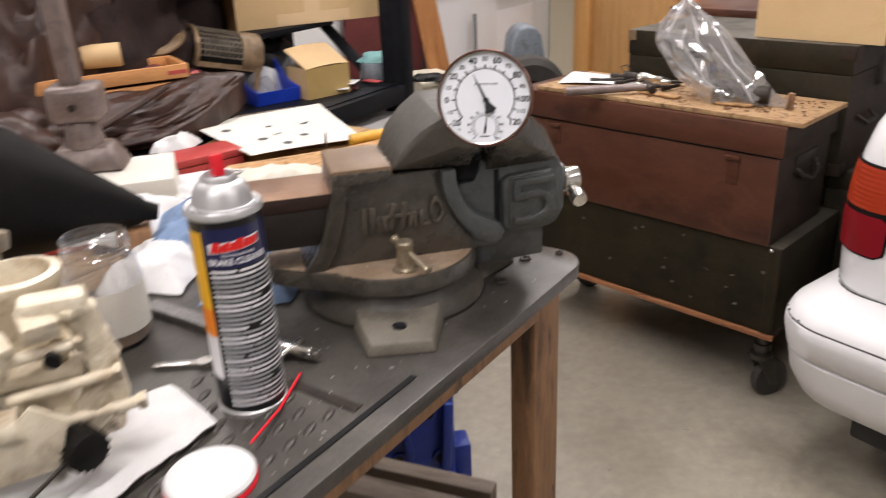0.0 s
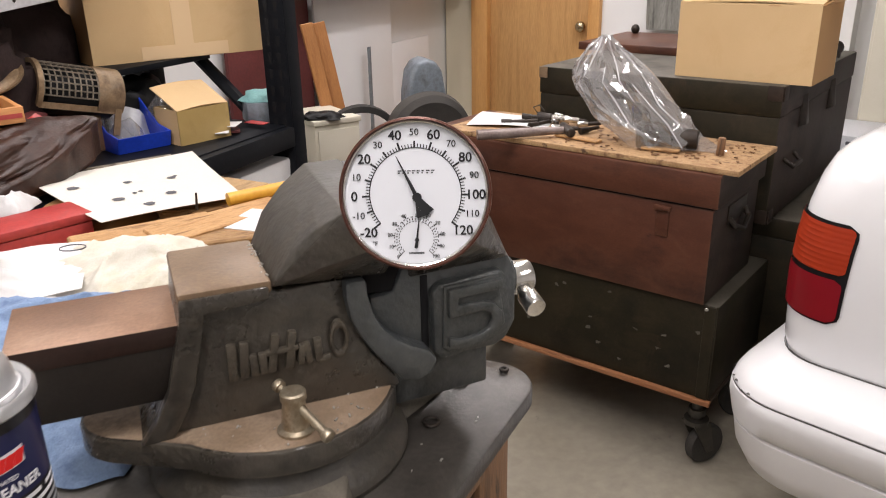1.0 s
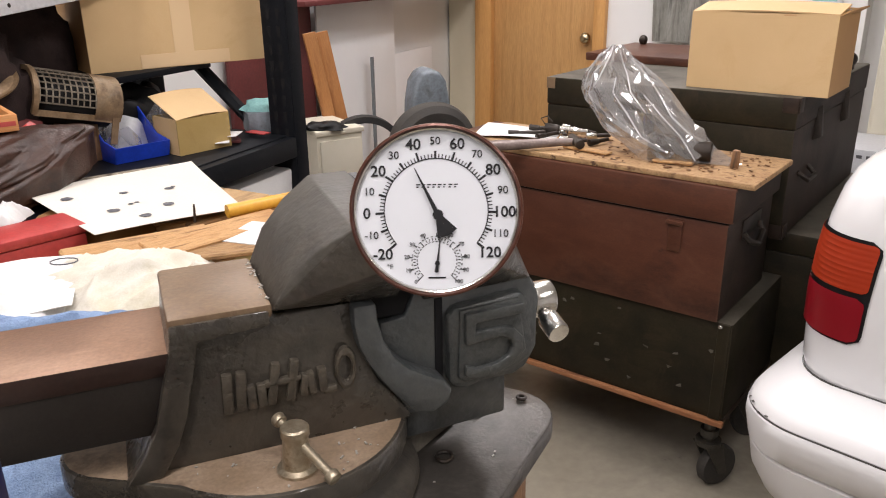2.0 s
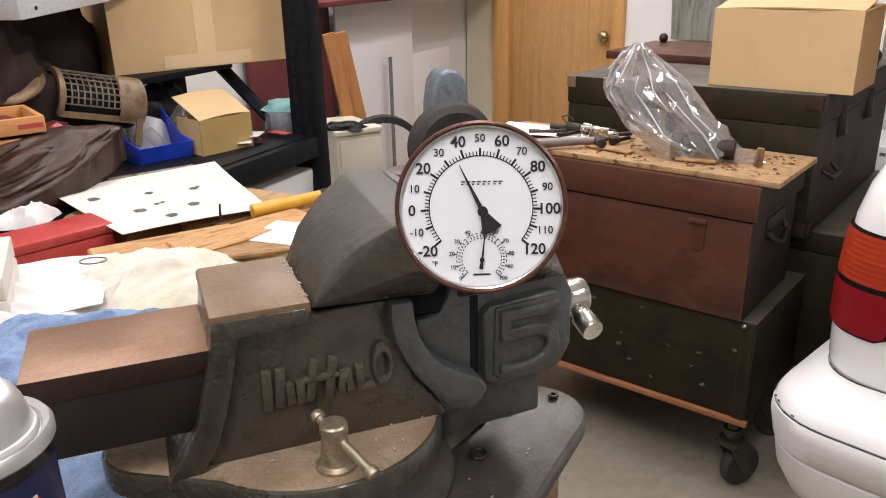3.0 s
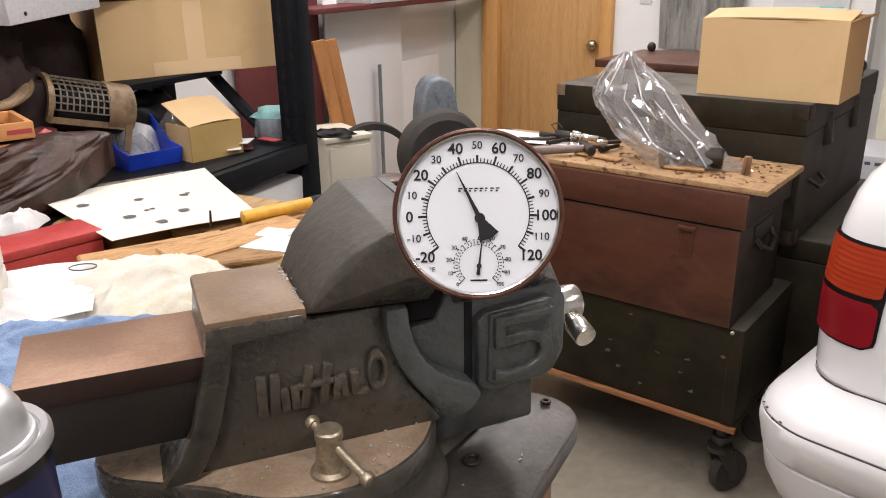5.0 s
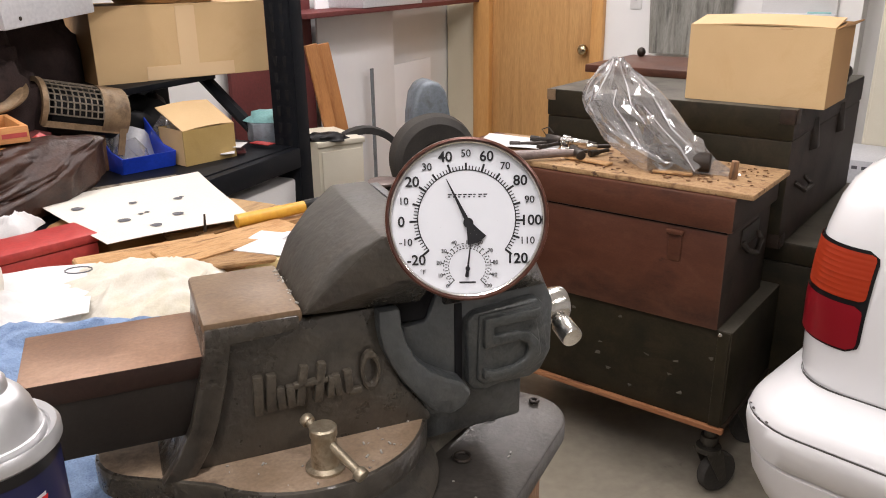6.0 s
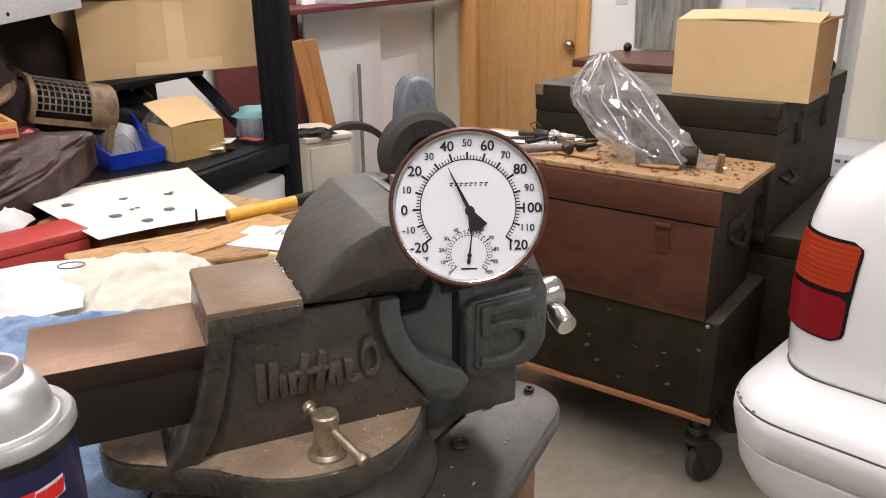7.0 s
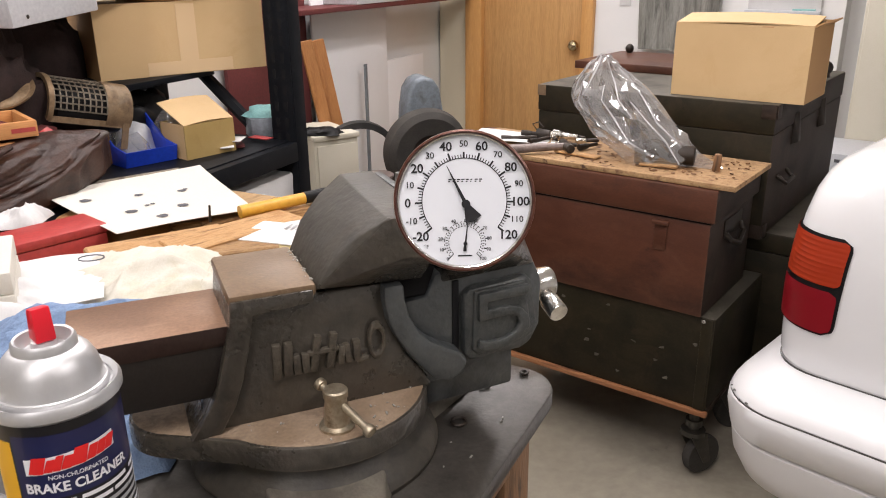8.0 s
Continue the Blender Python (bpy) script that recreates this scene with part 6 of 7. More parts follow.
pp = thing("paper_chart", Matrix.Identity(4), "large cream sheet of paper with small dark printed spots", "paper")
part("sheet", sheet(16, 12, paper_at, 0.0012), M["paper"], pp)
for s, t, r in ((0.13, 0.68, 0.013), (0.43, 0.59, 0.010), (0.70, 0.53, 0.011), (0.73, 0.55, 0.006), (0.26, 0.31, 0.013), (0.58, 0.25, 0.012), (0.38, 0.13, 0.012), (0.39, 0.365, 0.006), (0.43, 0.375, 0.006)):
    c = paper_at(s, t, 0.0016)
    b = bmesh.new()
    vs = [b.verts.new(c + Vector((r * math.cos(a * 0.449) * (0.8 + 0.35 * rng.random()), r * 0.95 * math.sin(a * 0.449) * (0.7 + 0.5 * rng.random()), 0))) for a in range(14)]
    b.faces.new(vs)
    part("printed_spot", b, M["ink"], pp, smooth=False)
heap("paper_support", world(-0.50, 2.42, TZ), 0.15, 0.14, 0.042, M["cardside"], "flattened brown carton under the paper", "carton", 0.1, 4, 2, 3)
nl = tagged(finish("nail", rod((0, 0, 0), (0.002, 0, 0.035), 0.003, 0.002, 8), M["darkmetal"], None, "", world(-0.255, 2.22, 0.918)), "bent nail sticking up from the scrap wood", "nail")
# red tin box
rb = thing("tin_box", world(-0.592, 2.186, TZ, 42), "closed red painted tin box", "tin box")
part("body", box(0.26, 0.100, 0.040, (0, 0, 0), 0.004), M["redbox"], rb)
part("lid", box(0.266, 0.106, 0.019, (0, 0, 0.0405), 0.005), M["redbox"], rb)
# envelope on a yellow pad
en = thing("paper_pad", world(-0.088, 2.178, TZ, 66), "yellow paper pad with a white envelope on it", "paper pad")
part("pad", box(0.19, 0.125, 0.044, (0.0, -0.010, 0), 0.004), M["envelope"], en, "stained yellow pad")
part("envelope", sheet(8, 6, lambda s, t: Vector((-0.085 + 0.15 * s, -0.045 + 0.12 * t, 0.048 + 0.006 * math.sin(3 * s))), 0.0015), M["white"], en, "white envelope")
for k in range(3):
    part("print_bar", box(0.03, 0.004, 0.0006, (-0.01, -0.02 + 0.012 * k, 0.0562)), M["cangrey"], en)
hd = thing("hatchet", world(-0.125, 2.315, TZ + 0.03, 30), "hatchet with a yellow handle lying on the table", "hatchet")
part("handle", tube([(-0.09, 0, 0.03), (0.0, 0, 0.032), (0.06, 0, 0.034)], [0.014, 0.0135, 0.0125], 12), M["yellow"], hd)
part("grip", tube([(0.058, 0, 0.034), (0.16, 0, 0.036)], [0.0135, 0.014], 12), M["blackplastic"], hd)
part("rest", box(0.2, 0.04, 0.046, (0.02, 0, -0.03), 0.003), M["woodchip"], hd)
# rags and papers near the vise
tagged(finish("paper_sheet", quad_sheet([(-0.62, 1.78), (-0.36, 1.86), (-0.42, 2.08), (-0.70, 2.00)], 0.900, 16, 12, 0.012, 0.0012, 5, 3), M["white"], None, "", None, 50), "white printed sheet with a small stamp", "paper")
stp = [(-0.425 + 0.022 * math.cos(radians(a)), 2.02 + 0.016 * math.sin(radians(a)), 0.9235) for a in range(0, 360, 30)]
tagged(finish("stamp_ring", tube(stp, 0.0012, 5, closed=True), M["ink"], None, "", None, 50), "small oval ink stamp on paper", "stamp")


def rag(name, m, rx, ry, rz, mat, label, seed, freq=7.0, n=56, turn=0.6):
    """A slumped cloth: a low mound with long soft folds, fine wrinkles and an uneven hem."""
    c_, s_ = math.cos(turn), math.sin(turn)

    def fn(s, t):
        a, b = 2 * s - 1, 2 * t - 1
        d = max(abs(a), abs(b))
        w = 1 + 0.16 * noise.noise(Vector((a * 1.6 + seed, b * 1.6, 1))) * d
        fall = 1 - d ** 3.2
        u, v = a * c_ + b * s_, -a * s_ + b * c_
        warp = noise.noise(Vector((u * 1.3 + seed, v * 1.3, 2)))
        long_fold = (1 - abs(math.sin(freq * 0.27 * v + 1.8 * warp + seed))) ** 2
        wrinkle = (1 - abs(noise.noise(Vector((u * 3.0 + seed, v * 5.5, seed))))) ** 4
        h = 0.52 + 0.34 * noise.noise(Vector((a * 1.1 + seed, b * 1.1, seed))) + 0.20 * long_fold + 0.09 * wrinkle
        return Vector((a * rx * w, b * ry * w, 0.003 + max(0.0, fall * h) * rz))
    return tagged(finish(name, sheet(n, n, fn, 0.002), mat, None, "", m, 80), label, "rag")


rag("shop_rag", world(-0.335, 1.965, TZ), 0.17, 0.14, 0.100, M["rag"], "cream cotton rag with oil stains, crumpled", 4.2)
rag("shop_rag", world(-0.205, 1.96, TZ), 0.065, 0.075, 0.085, M["rag"], "frayed white cotton rag bunched up", 8.7, 5, 44)
rag("shop_rag", world(-0.50, 1.86, TZ), 0.15, 0.12, 0.10, M["white"], "white cotton rag spread on the table", 1.3)
rag("blue_towel", world(-0.235, 1.535, BENCH), 0.185, 0.10, 0.092, M["towel"], "rumpled blue terry shop towel on the bench", 2.9, 5)
rag("blue_towel", world(-0.195, 1.405, BENCH), 0.06, 0.10, 0.06, M["towel"], "blue terry shop towel tucked under the vise", 6.1, 6, 36)
rag("white_rag", world(-0.355, 1.42, BENCH), 0.060, 0.08, 0.055, M["white"], "white rag crumpled on the bench beside the jar", 7.4, 8, 34)
rag("white_rag", world(-0.50, 1.62, BENCH), 0.08, 0.10, 0.06, M["white"], "white rag bunched on the bench corner", 5.5, 8, 34)
rag("paper_wad", world(-0.672, 2.345, TZ + 0.031), 0.05, 0.05, 0.055, M["white"], "crumpled wad of white paper", 3.3, 5, 44)
tagged(finish("flat_tin", box(0.09, 0.07, 0.031, (0, 0, 0), 0.004), M["darkmetal"], None, "", world(-0.675, 2.345, TZ)), "dark flat tin under a paper wad", "tin")
tagged(finish("product_carton", box(0.16, 0.11, 0.045, (0, 0, 0), 0.003), M["cannavy"], None, "", world(-0.56, 1.80, TZ, 25)), "flat navy and white product carton", "carton")

# ---- back corner: cabinet, wheel, motor, boards ----
cc = thing("file_cabinet", world(-0.085, 4.08, 0, 28), "low cream metal cabinet with a recessed handle", "cabinet")
part("body", box(0.21, 0.30, 0.700, (0, 0.08, 0), 0.006), M["cabinet"], cc)
part("top", box(0.22, 0.32, 0.022, (0, 0.08, 0.7005), 0.004), M["cabinet"], cc)
part("drawer", box(0.185, 0.012, 0.34, (0, -0.075, 0.34), 0.004), M["cabinet"], cc)
part("handle", box(0.07, 0.006, 0.022, (0.02, -0.083, 0.46), 0.003), M["mesh"], cc, "recessed metal handle")
heap("black_glove", world(-0.12, 4.03, 0.723), 0.085, 0.05, 0.028, M["blackplastic"], "limp black glove on the cream cabinet", "glove", 0.5, 10, 4, 3)
ct = thing("tool_crate", world(0.29, 4.08, 0, 20), "dark wooden crate under the wheel and motor", "crate")
part("body", box(0.62, 0.40, 0.44, (0, 0.02, 0), 0.006), M["oldwood"], ct)
for z in (0.10, 0.30):
    part("batten", box(0.62, 0.012, 0.05, (0, -0.186, z), 0.003), M["oldwood"], ct)
ty = thing("rubber_wheel", world(0.332, 4.00, 0.635, 14), "dark rubber wheel standing on a crate", "wheel")
part("tyre", lathe([(0.085, -0.060), (0.155, -0.065), (0.182, -0.045), (0.192, 0.0), (0.182, 0.045), (0.155, 0.065), (0.085, 0.060), (0.080, 0.0), (0.085, -0.060)], 48, None, pose(0, 0, 0, 90, 0, 0)), M["tyre"], ty)
part("rim", lathe([(0, -0.035), (0.03, -0.05), (0.088, -0.04), (0.088, 0.04), (0.03, 0.05), (0, 0.035)], 32, None, pose(0, 0, 0, 90, 0, 0)), M["darkmetal"], ty)
mt = thing("motor_cowl", world(0.345, 4.22, 0.4425, 14), "blue-grey metal cowl with rounded top behind the wheel", "cowl")
part("cowl", prism([(-0.105, 0.0), (-0.085, 0.34), (-0.070, 0.43), (-0.040, 0.475), (0.0, 0.485), (0.045, 0.475), (0.075, 0.43), (0.095, 0.32), (0.11, 0.0)], 0.14, None, None, 0.02, 3), M["motor"], mt)
bt = thing("drive_belt", world(0.045, 4.16, 0.46, 10), "black rubber belt looped upright on the crate", "belt")
part("band", lathe([(0.160, -0.03), (0.188, -0.03), (0.188, 0.03), (0.160, 0.03), (0.160, -0.03)], 36, None, Matrix.Translation((0, 0, 0.10)) @ pose(0, 0, 0, 90, 0, 0)), M["blackrubber"], bt)
part("block", box(0.16, 0.08, 0.02, (0, 0, -0.118), 0.003), M["oldwood"], bt)
part("base", box(0.14, 0.10, 0.34, (0, 0, -0.46), 0.004), M["oldwood"], bt)
fl = thing("flanged_spool", world(0.115, 3.70, 0, 0), "dark metal spool with a wide flange", "spool")
part("flange", lathe([(0, 0.610), (0.055, 0.610), (0.062, 0.615), (0.062, 0.622), (0.055, 0.626), (0, 0.626)], 28), M["greytool"], fl)
part("stem", rod((0, 0, 0), (0, 0, 0.61), 0.034, seg=20), M["darkmetal"], fl)
for k, (x, y, a) in enumerate(((-0.168, 4.30, -9), (-0.118, 4.34, -9))):
    pk = finish("timber_plank", box(0.055, 0.024, 1.10, (0, 0, 0), 0.002), M["lumber"], None, "", world(x + 0.185, y + 0.03, 0, 20) @ pose(0, 0, 0, -3, -9.5, 0))
    tagged(pk, "orange-brown timber plank leaning on the wall", "plank", "leaning planks")


def west(k, off, z, a=0):
    """A place k metres along the west wall's line, off metres in front of it."""
    p = Vector((-1.21, 3.27, 0)) + D1 * k - D2 * off
    return plan(p.x, p.y, z, A_BENCH + a)


wp = thing("wallboard", west(2.70, 0.060, 0.0), "tall white wallboard leaning on the wall", "panel")
part("board", box(0.78, 0.016, 0.86, (0, 0, 0), 0.002), M["board"], wp)
wp2 = thing("wallboard", west(2.235, 0.07, 0.0), "white wallboard sheet with a torn corner", "panel")
part("board", box(0.75, 0.012, 1.28, (0, 0, 0), 0.002), M["board"], wp2)
sr = thing("metal_strip", west(2.285, 0.12, 0.0, 0), "thin grey metal strip leaning upright", "strip")
part("strip", box(0.030, 0.006, 0.88, (0, 0, 0), 0.001), M["motor"], sr)
ws = thing("wall_shelf", west(2.45, 0.0, 1.185), "dark maroon wooden wall shelf", "shelf")
part("board", box(1.9, 0.26, 0.024, (0, -0.145, 0), 0.003), M["maroon"], ws)
part("backboard", box(0.62, 0.02, 1.4, (-0.90, -0.030, -1.10), 0.002), M["maroon"], ws)
mb = thing("metal_box", west(2.28, 0.16, 1.210, 0), "grey sheet-metal equipment box on the wall shelf", "metal box")
part("body", box(0.62, 0.24, 0.22, (0, 0, 0), 0.005), M["greybox"], mb)
part("lip", box(0.625, 0.245, 0.012, (0, 0, 0.1), 0.002), M["greybox"], mb)
cw = thing("clear_tote", on_shelf(-0.20, 0.16, 0.378), "translucent plastic tote on the lower shelf", "tote")
part("body", hull([Vector(p) for p in ((-0.17, -0.12, 0), (0.15, -0.12, 0), (-0.17, 0.12, 0), (0.15, 0.12, 0), (-0.20, -0.14, 0.40), (0.17, -0.14, 0.40), (-0.20, 0.14, 0.40), (0.17, 0.14, 0.40))], None, 0.01), M["white"], cw)

# ---- near end of the workbench ----
BT = BENCH + 0.0006
rag_c = quad_sheet([(-0.225, 1.110), (-0.150, 1.035), (-0.225, 0.890), (-0.430, 0.960)], BT + 0.002, 30, 30, 0.006, 0.0015, 14, 2)
tagged(finish("white_cloth", rag_c, M["white"], None, "", None, 60), "white paper towel spread under the carburettor", "paper towel")
cb = thing("carburettor", world(-0.335, 0.995, BT + 0.014, 25), "cream stained cast-metal carburettor with dark recess patches, lying on a paper towel", "carburettor")
part("bowl", box(0.13, 0.105, 0.085, (0, 0, 0), 0.012), M["cream"], cb)
part("flange", box(0.165, 0.12, 0.014, (0, 0, 0.085), 0.005), M["cream"], cb)
for x in (-0.036, 0.036):
    part("throat", lathe([(0.024, 0.099), (0.036, 0.099), (0.036, 0.150), (0.041, 0.156), (0.041, 0.166), (0.033, 0.168), (0.030, 0.150), (0.026, 0.10)], 30, None, Matrix.Translation((x, 0.012, 0))), M["cream"], cb, "round intake throat")
part("arm", tube([(0.055, -0.045, 0.02), (0.085, -0.055, 0.05), (0.10, -0.05, 0.10), (0.085, -0.045, 0.145)], [0.020, 0.017, 0.015, 0.018], 14), M["cream"], cb)
part("arm", tube([(-0.04, -0.05, 0.06), (-0.02, -0.085, 0.065), (0.03, -0.09, 0.07)], 0.016, 12), M["cream"], cb)
part("bridge", box(0.055, 0.03, 0.022, (0.07, -0.055, 0.145), 0.006), M["cream"], cb)
for x, y, z in ((-0.05, -0.056, 0.03), (0.0, -0.056, 0.02), (0.045, -0.056, 0.035), (0.02, -0.056, 0.06), (-0.06, -0.056, 0.065)):
    sc1 = rod((x, y + 0.005, z), (x, y - 0.006, z), 0.010, seg=14, bevel=0.002)
    part("boss", sc1, M["cream"], cb)
    part("screw", rod((x, y - 0.006, z), (x, y - 0.010, z), 0.0055, seg=10), M["nickel"], cb)
for x in (-0.065, 0.065):
    part("stud", rod((x, -0.045, 0.099), (x, -0.045, 0.118), 0.006, seg=8), M["nickel"], cb)
part("lever_plate", prism([(-0.02, 0), (0.03, 0.005), (0.045, 0.05), (0.02, 0.07), (-0.015, 0.04)], 0.004, None, Matrix.Translation((0.02, -0.10, 0.02)), 0.001), M["cream"], cb)
kn_ = rod((0.062, -0.080, 0.036), (0.076, -0.103, 0.034), 0.017, 0.0185, 24, bevel=0.003)
for k in range(16):
    a = radians(22.5 * k)
    q = Vector((0.069, -0.0915, 0.035)) + Vector((0.0155 * math.cos(a), 0.0095 * math.cos(a), 0.0178 * math.sin(a)))
    rod(q - Vector((0.006, -0.010, 0.001)), q + Vector((0.006, -0.010, -0.001)), 0.0016, seg=6, bm=kn_)
part("choke_knob", kn_, M["funnel"], cb, "ribbed black knob")
br_ = [(0.0, 0.0), (0.026, 0.004), (0.034, 0.030), (0.030, 0.075), (0.022, 0.112), (0.026, 0.130), (0.012, 0.142), (-0.006, 0.130), (0.004, 0.100), (0.010, 0.060), (0.004, 0.028)]
part("bracket", prism(br_, 0.016, None, Matrix.Translation((0.078, -0.062, 0.020)), 0.003), M["cream"], cb, "tall curved cast bracket")
part("bracket", prism([(x * 0.8, z * 0.7) for x, z in br_], 0.014, None, Matrix.Translation((0.085, -0.010, 0.010)), 0.003), M["cream"], cb)
for z, l in ((0.048, 0.10), (0.082, 0.085), (0.118, 0.06)):
    part("shaft", rod((0.02, -0.068, z), (0.02 + l, -0.066, z + 0.004), 0.0055, seg=12, bevel=0.001), M["cream"], cb)
    part("nut", rod((0.02 + l, -0.066, z + 0.004), (0.027 + l, -0.066, z + 0.004), 0.009, seg=6), M["nickel"], cb)
part("link_rod", tube([(0.07, -0.09, 0.035), (0.02, -0.12, 0.012), (-0.06, -0.15, 0.006), (-0.10, -0.165, 0.004)], 0.002, 8), M["darkmetal"], cb)
part("side_housing", rod((-0.06, 0.01, 0.05), (-0.115, 0.0, 0.055), 0.042, 0.034, 26, bevel=0.006), M["cream"], cb)
part("side_boss", rod((-0.112, 0, 0.055), (-0.13, -0.003, 0.057), 0.020, seg=20, bevel=0.003), M["nickel"], cb)
rc = random.Random(77)
for k in range(16):
    x, y, z = rc.uniform(-0.06, 0.075), -0.055 - 0.02 * rc.random(), rc.uniform(0.005, 0.15)
    part("lug", box(rc.uniform(0.012, 0.035), rc.uniform(0.012, 0.03), rc.uniform(0.008, 0.024), (0, 0, 0), 0.003, m=Matrix.Translation((x, y, z)) @ pose(0, 0, 0, rc.uniform(-20, 20), rc.uniform(-20, 20), rc.uniform(-30, 30))), M["cream"], cb)
for k in range(5):
    x, z = -0.05 + 0.028 * k, rc.uniform(0.02, 0.13)
    part("port", rod((x, -0.070, z), (x, -0.078, z - 0.001), 0.007, seg=12), M["blackplastic"], cb, "dark port")
cb2 = thing("casting", world(-0.415, 1.10, BT, 60), "cream cast-metal engine part standing behind the carburettor", "casting")
part("body", box(0.10, 0.09, 0.10, (0, 0, 0), 0.014), M["cream"], cb2)
part("neck", rod((0, 0, 0.10), (0.02, 0.01, 0.165), 0.034, 0.028, 24, bevel=0.004), M["cream"], cb2)
part("collar", rod((0.02, 0.01, 0.16), (0.025, 0.012, 0.18), 0.037, seg=24, bevel=0.004), M["nickel"], cb2)
part("ear", box(0.15, 0.03, 0.02, (0, -0.03, 0.06), 0.006), M["cream"], cb2)

jr = thing("glass_jar", world(-0.335, 1.222, BT) @ Matrix.Diagonal((0.9, 0.9, 0.97, 1)), "clear glass jar with threaded neck and dark dregs", "jar")
JP = [(0.0, 0.003), (0.044, 0.003), (0.050, 0.010), (0.051, 0.085), (0.047, 0.105), (0.041, 0.114), (0.041, 0.118), (0.0435, 0.1205), (0.041, 0.123), (0.0435, 0.127), (0.041, 0.130), (0.041, 0.140), (0.039, 0.142)]
part("glass", lathe(JP, 44), M["glass"], jr, "clear glass").visible_shadow = False
part("label", wrap(180, 380, 0.022, 0.080, 0.0516, 24), M["paper"], jr, "pale paper label")
part("dregs", lathe([(0, 0.005), (0.047, 0.006), (0.049, 0.012), (0.049, 0.026), (0, 0.024)], 36), M["oldwood"], jr, "dark dregs")
fn_ = thing("funnel", world(-0.392, 1.490, BENCH + 0.070, 203), "large black plastic funnel lying on its side", "funnel")
part("cone", lathe([(0.012, -0.02), (0.016, 0.0), (0.020, 0.004), (0.130, 0.26), (0.137, 0.265), (0.137, 0.30), (0.128, 0.30), (0.122, 0.27), (0.014, 0.004), (0.010, -0.02)], 48, None, pose(0, 0, 0, 0, 75, 0)), M["funnel"], fn_)
part("rim_bead", lathe([(0.135, 0.294), (0.142, 0.297), (0.142, 0.303), (0.135, 0.305), (0.128, 0.300)], 48, None, pose(0, 0, 0, 0, 75, 0)), M["funnel"], fn_)
fb = thing("wooden_block", world(-0.410, 1.482, BENCH, 203), "dark wooden block under the funnel's neck", "block")
part("block", box(0.05, 0.06, 0.048, (0.0, 0, 0), 0.004), M["oldwood"], fb)
# cap, straw, small fittings
cp = thing("spray_cap", world(-0.131, 0.953, BT), "white-topped round plastic cap with a red edge", "cap")
part("rim", lathe([(0.036, 0.0), (0.0420, 0.0), (0.0420, 0.003), (0.040, 0.0055), (0.036, 0.005)], 44), M["redplastic"], cp, "red edge")
part("top", lathe([(0.0, 0.0125), (0.030, 0.0125), (0.0385, 0.0112), (0.0412, 0.008), (0.0405, 0.005), (0.037, 0.003)], 44), M["white"], cp)
sw_ = tagged(finish("plastic_straw", tube([(-0.086, 1.128, BT + 0.004), (-0.093, 1.06, BT + 0.005), (-0.102, 0.990, BT + 0.016)], 0.0016, 8), M["redplastic"], None, "", None, 40), "thin red plastic spray straw on the bench", "straw")
ft = thing("socket_adapter", world(-0.100, 1.172, BT + 0.008, -25), "small bright chrome socket fitting", "fitting")
part("barrel", rod((-0.026, 0, 0), (0.022, 0, 0), 0.0075, seg=16, bevel=0.001), M["chrome"], ft)
part("cross", rod((-0.008, -0.020, 0), (-0.008, 0.022, 0.0), 0.005, seg=12, bevel=0.001), M["chrome"], ft)
part("drive", box(0.012, 0.010, 0.010, (0.026, 0, -0.005), 0.001), M["chrome"], ft)
ft2 = thing("small_wrench", world(-0.232, 1.152, BT + 0.004, 5), "small bright open wrench on the bench", "wrench")
part("shank", box(0.055, 0.009, 0.004, (0, 0, -0.002), 0.001), M["chrome"], ft2)
part("jaw", rod((0.03, 0, -0.003), (0.03, 0, 0.003), 0.009, seg=12), M["chrome"], ft2)
sb_ = tagged(finish("steel_bar", box(0.24, 0.022, 0.012, (0, 0, 0), 0.002), M["benchedge"], None, "", world(-0.215, 1.235, BT, -30)), "flat grey steel bar lying behind the can", "steel bar")
rgm = random.Random(31)
for k, (x, y, r) in enumerate(((0.141, 1.36, 0.0075), (0.178, 1.432, 0.007), (0.152, 1.448, 0.010), (0.228, 1.452, 0.004))):
    pts = [(r * math.cos(a * 0.5236), r * math.sin(a * 0.5236), 0.002) for a in range(12)]
    tagged(finish("split_washer", tube(pts, 0.0018, 6, closed=True), M["darkmetal"], None, "", world(x, y, BT)), "small dark washer on the bench", "washer", "loose washers")
ch = bmesh.new()
for k in range(60):
    x, y = rgm.uniform(-0.60, -0.02), rgm.uniform(0.01, 0.20)
    p = CORNER + D1 * x + D2 * y
    s = rgm.uniform(0.0006, 0.0018)
    box(s * rgm.uniform(1, 3), s, s * 0.5, (0, 0, 0), 0, ch, Matrix.Translation((p.x, p.y, BT)) @ pose(0, 0, 0, 0, 0, rgm.uniform(0, 180)))
tagged(finish("metal_chips", ch, M["chip"], None, "", None), "bright metal chips scattered on the bench", "metal chips", kind="stuff")
ch = bmesh.new()
for k in range(24):
    a, r = rgm.uniform(-150, -10), rgm.uniform(0.07, 0.105)
    s = rgm.uniform(0.0005, 0.0016)
    box(s * rgm.uniform(1, 3), s, s * 0.6, (0, 0, 0), 0, ch, VISE @ Matrix.Translation((0.045 + r * math.cos(radians(a)), 0.052 + r * math.sin(radians(a)), 0.0645)) @ pose(0, 0, 0, 0, 0, rgm.uniform(0, 180)))
for k in range(40):
    s = rgm.uniform(0.0005, 0.0013)
    box(s * 1.5, s, s * 0.5, (0, 0, 0), 0, ch, VISE @ Matrix.Translation((0.0405 + rgm.gauss(0, 0.0016), 0.008 + 0.09 * rgm.random(), 0.1885)) @ pose(0, 0, 0, 0, 0, rgm.uniform(0, 180)))
